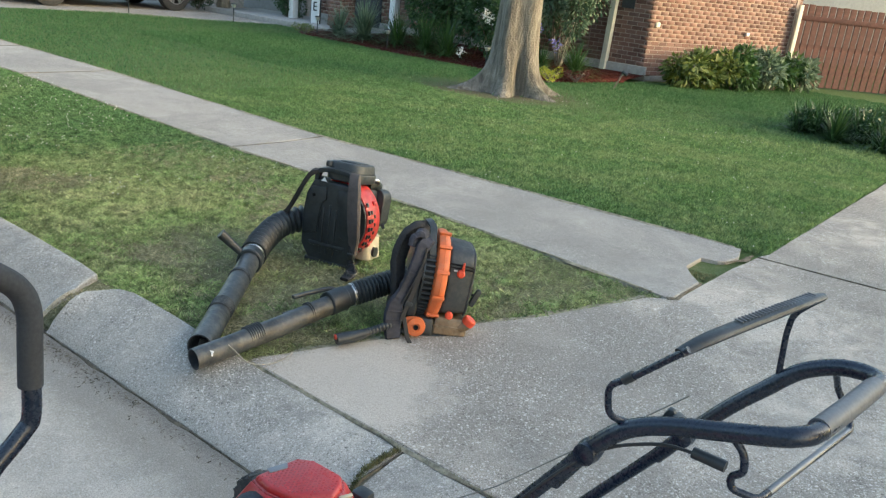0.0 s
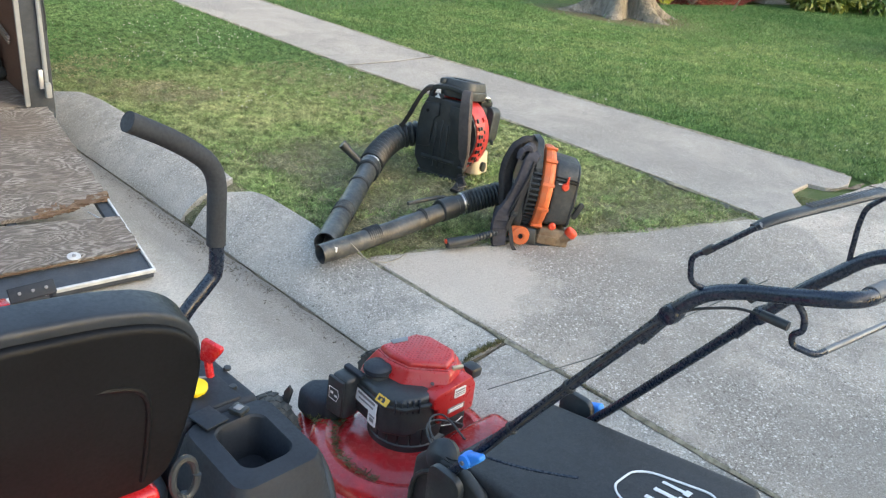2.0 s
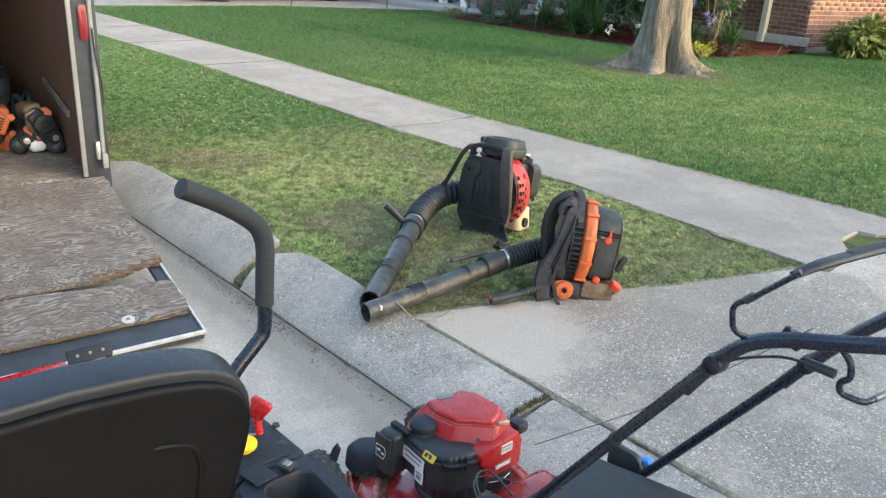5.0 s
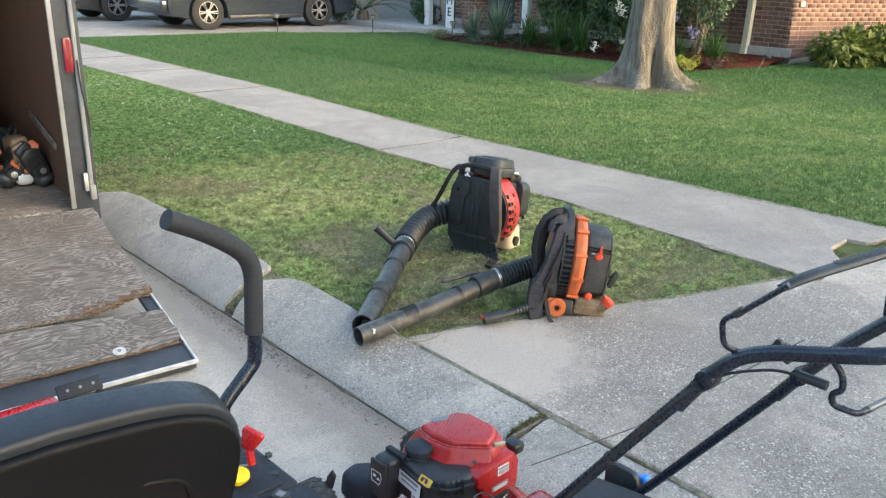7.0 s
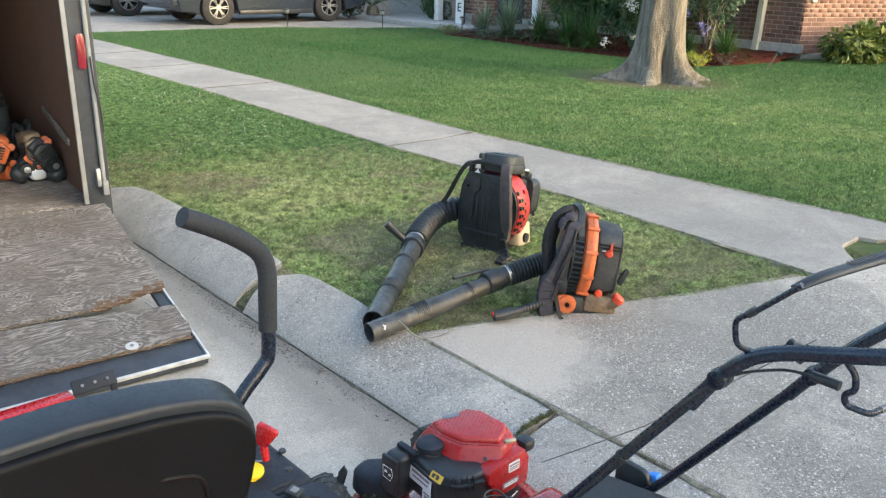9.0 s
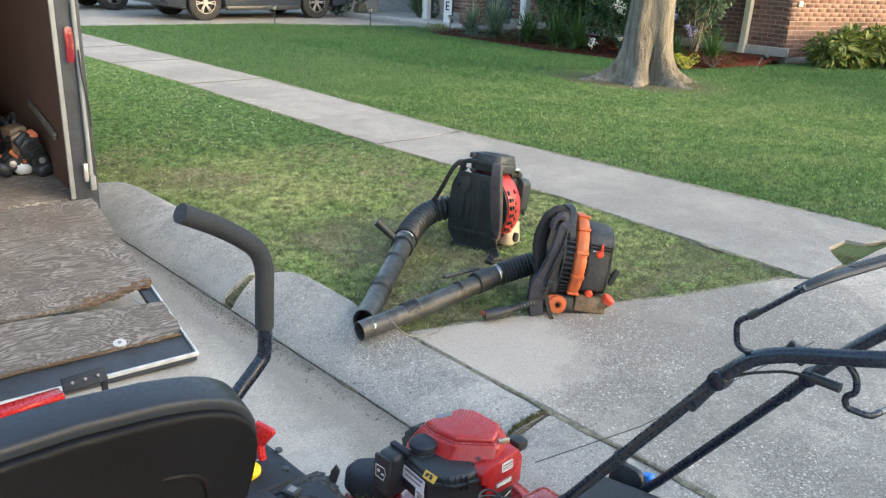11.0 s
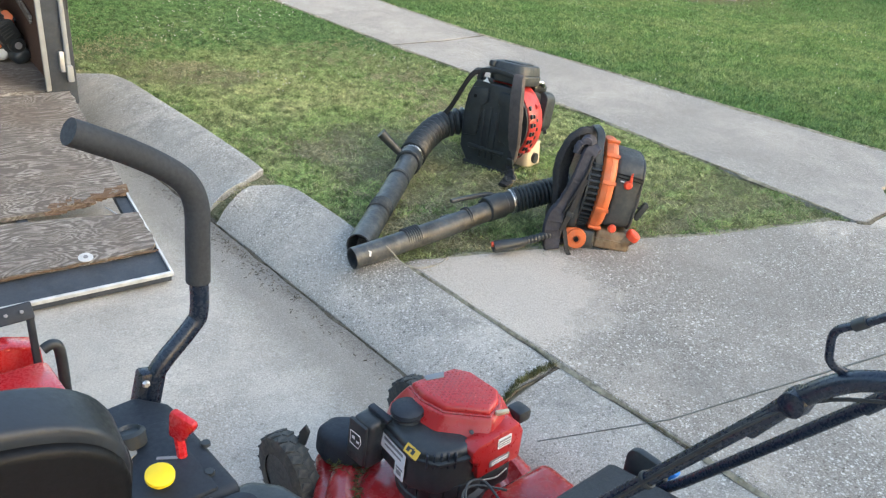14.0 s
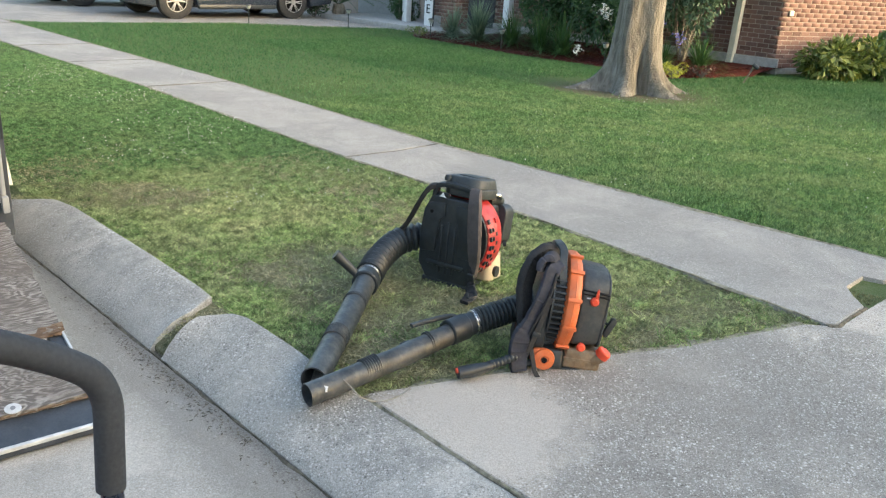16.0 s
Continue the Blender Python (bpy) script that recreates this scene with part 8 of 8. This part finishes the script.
side = wall_part(C1, C2, 0.0, WALL_H, M["mortar"], label="brown brick side wall in warm evening light")
front = wall_part(C0, C1, 0.0, WALL_H, M["mortar"], label="brown brick front wall")
wall_part(C2, C2 + Vector((-4, 5.5, 0)), 0, WALL_H, M["mortar"])
part("footing", box(9.1, 0.06, FOOT + 0.02, wall_frame(C0, C1)[0] @ pose(4.53, 0.02, FOOT / 2 - 0.01), 0.01), M["block"], house, "grey concrete footing")
part("footing", box(4.45, 0.04, 0.10, wall_frame(C1, C2)[0] @ pose(2.2, 0.015, 0.04), 0.01), M["block"], house, "grey concrete footing")
part("roof", prism([(-0.5, -0.75), (13.5, -0.75), (13.5, 5.5), (-0.5, 5.5)], 1.6, Matrix.Translation(C1 + Vector((0, 0, WALL_H))) @ ST @ pose(-12.5, 0, 0), 0.0, scale_top=0.35), M["roof"], house, "grey shingle roof", smooth=0)
part("fascia", box(14.2, 0.05, 0.18, Matrix.Translation(C1 + Vector((0, 0, WALL_H - 0.06))) @ ST @ pose(-6.0, -0.72, 0), 0.008), M["trim"], house, "cream fascia board")
mf, lf = wall_frame(C0, C1)
part("downpipe", tube([mf @ Vector((lf - 0.80, 0.07, 0.10)), mf @ Vector((lf - 0.78, 0.06, 0.35)), mf @ Vector((lf - 0.74, 0.06, WALL_H - 0.1))], 0.075, 4, 2), M["trim"], house, "cream downpipe")
part("vent_panel", box(0.26, 0.02, 0.8, mf @ pose(lf - 0.50, 0.02, 1.65), 0.006), M["trailer_grey"], house, "grey meter panel")
ms, ls = wall_frame(C1, C2)
part("wall_plate", box(0.10, 0.03, 0.09, ms @ pose(0.16, 0.03, 1.02), 0.01), M["trim"], house, "small pale wall socket cover")
part("hose_tap", box(0.09, 0.07, 0.07, ms @ pose(2.75, 0.05, 0.98), 0.015), M["alu"], house)
# window and white door parts glimpsed between the shrubs
win = part("window_frame", box(1.3, 0.06, 1.3, mf @ pose(lf - 3.9, 0.02, 1.45), 0.01), M["white"], house, "white window frame")
for dx in (-0.31, 0.31):
    part("pane", box(0.55, 0.02, 1.14, mf @ pose(lf - 3.9 + dx, 0.052, 1.45), 0.0), M["dark_glass"], win)
# porch, set back to the left of the shrubs
P0 = C1 + ul * 5.8
pf = Matrix.Translation(P0) @ Matrix.Rotation(math.atan2(ul.y, ul.x), 4, "Z")
part("porch_floor", box(5.0, 2.2, 0.12, Matrix.Translation(P0 + ul * 2.5) @ ST @ pose(0, -0.75, 0.06), 0.01), M["porch"], house, "pale concrete porch floor")
col = part("column", box(0.42, 0.42, WALL_H, Matrix.Translation(P0 + ul * 1.15) @ ST @ pose(0, -1.0, WALL_H / 2), 0.0), M["mortar"], house, "brown brick porch column")
cm = Matrix.Translation(P0 + ul * 1.15) @ ST @ pose(0, -1.0, 0)
for a, b in (((-0.21, -0.21), (0.21, -0.21)), ((0.21, -0.21), (0.21, 0.21)), ((-0.21, 0.21), (-0.21, -0.21))):
    course_bricks(col, cm @ Vector((*a, 0)), cm @ Vector((*b, 0)), 0.12, 2.6, 0)
part("column", box(0.16, 0.16, WALL_H, Matrix.Translation(P0 + ul * 2.75) @ ST @ pose(0, -1.0, WALL_H / 2), 0.01), M["white"], house, "white porch post")
part("column", box(0.16, 0.16, WALL_H, Matrix.Translation(P0 + ul * -0.25) @ ST @ pose(0, -0.8, WALL_H / 2), 0.01), M["white"], house, "white porch post")
part("front_door", box(0.92, 0.05, 2.05, mf @ pose(1.9, 0.03, 1.15), 0.01), M["trailer_grey"], house, "dark front door")
part("garage_door", box(2.4, 0.05, 2.05, Matrix.Translation(C0) @ ST @ pose(-1.4, -0.02, 1.1), 0.01), M["trailer_white"], house, "white panelled door behind the palm")
wall_part(C0 + ul * 6.0, C0, 0.0, WALL_H, M["mortar"], thick=0.15)
course_bricks(front, C1 + ul * 1.2, C1, FOOT + 0.01, WALL_H - 0.1, 130)
course_bricks(side, C1, C2, 0.10, WALL_H - 0.1, 160)
course_bricks(front, C0, C1 + ul * 1.21, FOOT + 0.01, WALL_H - 0.1, 0, ((lf - 1.21 - 2.69 - 0.66, lf - 2.69 - 1.21 + 0.66 + 1.21, 0.8, 2.1), (1.42, 2.38, 0, 2.2)))

# upright wooden sign by the porch
sx = Matrix.Translation(P0 + ul * 1.62) @ ST @ pose(0, -1.35, 0.0)
sign = thing("porch_sign", sx, "tall white board with black letters leaning by the porch column", "sign")
part("board", box(0.26, 0.03, 1.45, pose(0, 0, 0.85), 0.006), M["white"], sign, "white board")
part("border", box(0.32, 0.02, 1.55, pose(0, 0.012, 0.84), 0.004), M["black"], sign, "black edge")
for ch, z in (("M", 0.66), ("E", 0.40)):
    cu = bpy.data.curves.new("letter", "FONT")
    cu.body, cu.size, cu.extrude, cu.align_x = ch, 0.28, 0.004, "CENTER"
    ob = new("letter_tmp", cu)
    me = ob.to_mesh()
    data = me.copy()
    ob.to_mesh_clear()
    bpy.data.objects.remove(ob)
    data.materials.clear()
    data.materials.append(M["black"])
    let = new("letter", data)
    let.parent = sign
    let.matrix_local = pose(0, -0.021, z, 90, 0, 0)
pot = thing("plant_pot", Matrix.Translation(P0 + ul * 0.75) @ ST @ pose(0, -1.5, 0.0), "terracotta pot beside the porch column", "pot")
part("pot", lathe([(0.13, 0.0), (0.19, 0.26), (0.21, 0.27), (0.21, 0.33), (0.18, 0.33), (0.17, 0.28), (0.0, 0.27)], 22), M["brick"], pot)

# ---- red-brown board fence beyond the wall ----
fence = thing("board_fence", Matrix.Identity(4), "red-brown painted board fence with narrow gaps", "fence")
F0, F1 = Vector((7.45, 17.62, 0)), Vector((13.2, 18.3, 0))
ff_m, ff_l = wall_frame(F0, F1)
bd = finish("board", box(0.132, 0.03, 1.66, None, 0.004, 1), M["fence"], 0)
for k in range(int(ff_l / 0.158)):
    ob = new("board", bd)
    ob.parent = fence
    ob.matrix_local = ff_m @ pose(0.075 + k * 0.158, 0.0, 0.86 + 0.006 * math.sin(k * 2.3), 0, 0.3 * math.sin(k * 1.7), 0)
for z in (0.35, 0.85, 1.4):
    part("rail", box(ff_l, 0.04, 0.09, ff_m @ pose(ff_l / 2, -0.03, z), 0.006), M["fence"], fence)
part("rail", box(ff_l, 0.02, 0.10, ff_m @ pose(ff_l / 2, 0.026, 1.42), 0.004), M["fence"], fence)
part("post", box(0.08, 0.08, 1.66, ff_m @ pose(-0.02, 0.03, 0.83), 0.006), M["trim"], fence, "pale corner post")
nb = thing("neighbour_house", Matrix.Translation((14.0, 31.0, 0)), "pale grey house behind the fence", "house")
part("wall", box(12, 6, 3.2, pose(0, 0, 1.6), 0.02), M["trailer_white"], nb, "pale grey wall")
part("roof", prism([(-6.5, -3.6), (6.5, -3.6), (6.5, 3.6), (-6.5, 3.6)], 1.8, pose(0, 0, 3.2), 0, scale_top=0.3), M["roof"], nb, smooth=0)


# ---- parked cars on the far drive; own y runs forward ----
def spoked_wheel(parent, p, side, r=0.385):
    w = 0.25
    m = tilt_to(p, (side, 0, 0))
    tyre = part("wheel", lathe([(r * 0.62, -w / 2), (r * 0.86, -w / 2), (r, -w * 0.36), (r, w * 0.36), (r * 0.86, w / 2), (r * 0.62, w / 2)], 36, m, caps=False), M["car_tyre"], parent, "black tyre")
    part("rim", lathe([(r * 0.64, -w * 0.4), (r * 0.64, w * 0.48), (r * 0.57, w * 0.46), (r * 0.55, w * 0.15), (0.0, w * 0.05)], 30, m), M["shell"], tyre)
    bm = bmesh.new()
    for k in range(6):
        for d in (-7, 7):
            box(r * 0.52, 0.021, 0.03, m @ Matrix.Rotation(radians(60 * k + d), 4, "Z") @ pose(r * 0.31, 0, w * 0.40, 0, -6, 0), 0.006, bm=bm)
    lathe([(r * 0.16, w * 0.3), (r * 0.15, w * 0.45), (0, w * 0.46)], 18, m, bm=bm)
    lathe([(r * 0.62, w * 0.40), (r * 0.62, w * 0.47), (r * 0.57, w * 0.47), (r * 0.57, w * 0.40)], 30, m, bm=bm, caps=False)
    part("spokes", bm, M["alloy"], tyre, "grey alloy spokes")


def car(m, paint, label, length=5.0, width=1.95, base=2.95, height=1.75):
    c = thing("parked_car", m, label, "car", "parked cars")
    y0 = -0.95
    y1 = length - 0.95
    side = [(y0, 0.55), (y0 + 0.05, 0.33), (-0.47, 0.27)]
    for k in range(9):
        a = math.pi - math.pi * k / 8
        side.append((0.46 * math.cos(a), 0.385 + 0.46 * math.sin(a)))
    side += [(0.47, 0.27), (base - 0.47, 0.27)]
    for k in range(9):
        a = math.pi - math.pi * k / 8
        side.append((base + 0.46 * math.cos(a), 0.385 + 0.46 * math.sin(a)))
    side += [(base + 0.47, 0.28), (y1, 0.36), (y1 + 0.04, 0.75), (y1 - 0.15, 1.02), (base - 0.25, 1.10), (y0 + 0.05, 1.08)]
    up = Matrix(((0, 0, 1, -width / 2), (1, 0, 0, 0), (0, 1, 0, 0), (0, 0, 0, 1)))
    part("body", prism(side, width, up, 0.035, 2), paint, c, "dark painted body")
    part("cabin", prism([(y0 + 0.10, 1.06), (y0 + 0.35, 1.66), (y0 + 0.7, height), (base - 1.3, height), (base - 0.35, 1.08)], width - 0.22, Matrix(((0, 0, 1, -width / 2 + 0.11), (1, 0, 0, 0), (0, 1, 0, 0), (0, 0, 0, 1))), 0.05, 2), paint, c)
    for s in (-1, 1):
        for a, b in (((y0 + 0.40, 0.25)), ((0.35, 0.0)), ((1.15, 0.0))):
            part("window", box(0.02, 0.68, 0.42, pose(s * (width / 2 - 0.105), a + 0.35, 1.38), 0.01), M["dark_glass"], c)
        part("sill", box(0.08, base - 1.0, 0.10, pose(s * (width / 2 - 0.03), base / 2, 0.27), 0.02), M["black"], c)
        for yy in (0.0, base):
            spoked_wheel(c, (s * (width / 2 - 0.13), yy, 0.385), s)
    part("bumper", box(width - 0.1, 0.22, 0.24, pose(0, y0 - 0.02, 0.55), 0.05, 3), paint, c)
    part("tail_light", box(0.25, 0.06, 0.14, pose(-width / 2 + 0.25, y0 - 0.03, 0.95), 0.02), M["lens_red"], c)
    part("tail_light", box(0.25, 0.06, 0.14, pose(width / 2 - 0.25, y0 - 0.03, 0.95), 0.02), M["lens_red"], c)
    part("underbody", box(width - 0.4, length - 0.9, 0.2, pose(0, length / 2 - 0.95, 0.34), 0.02), M["black"], c)
    return c


car(at(-18.02, 8.72, 0.0, 0), M["car_paint"], "dark blue-grey sport utility parked on the driveway")
car(at(-21.3, 8.0, 0.0, 0), M["car_paint_far"], "charcoal pickup-sized car parked on the driveway")
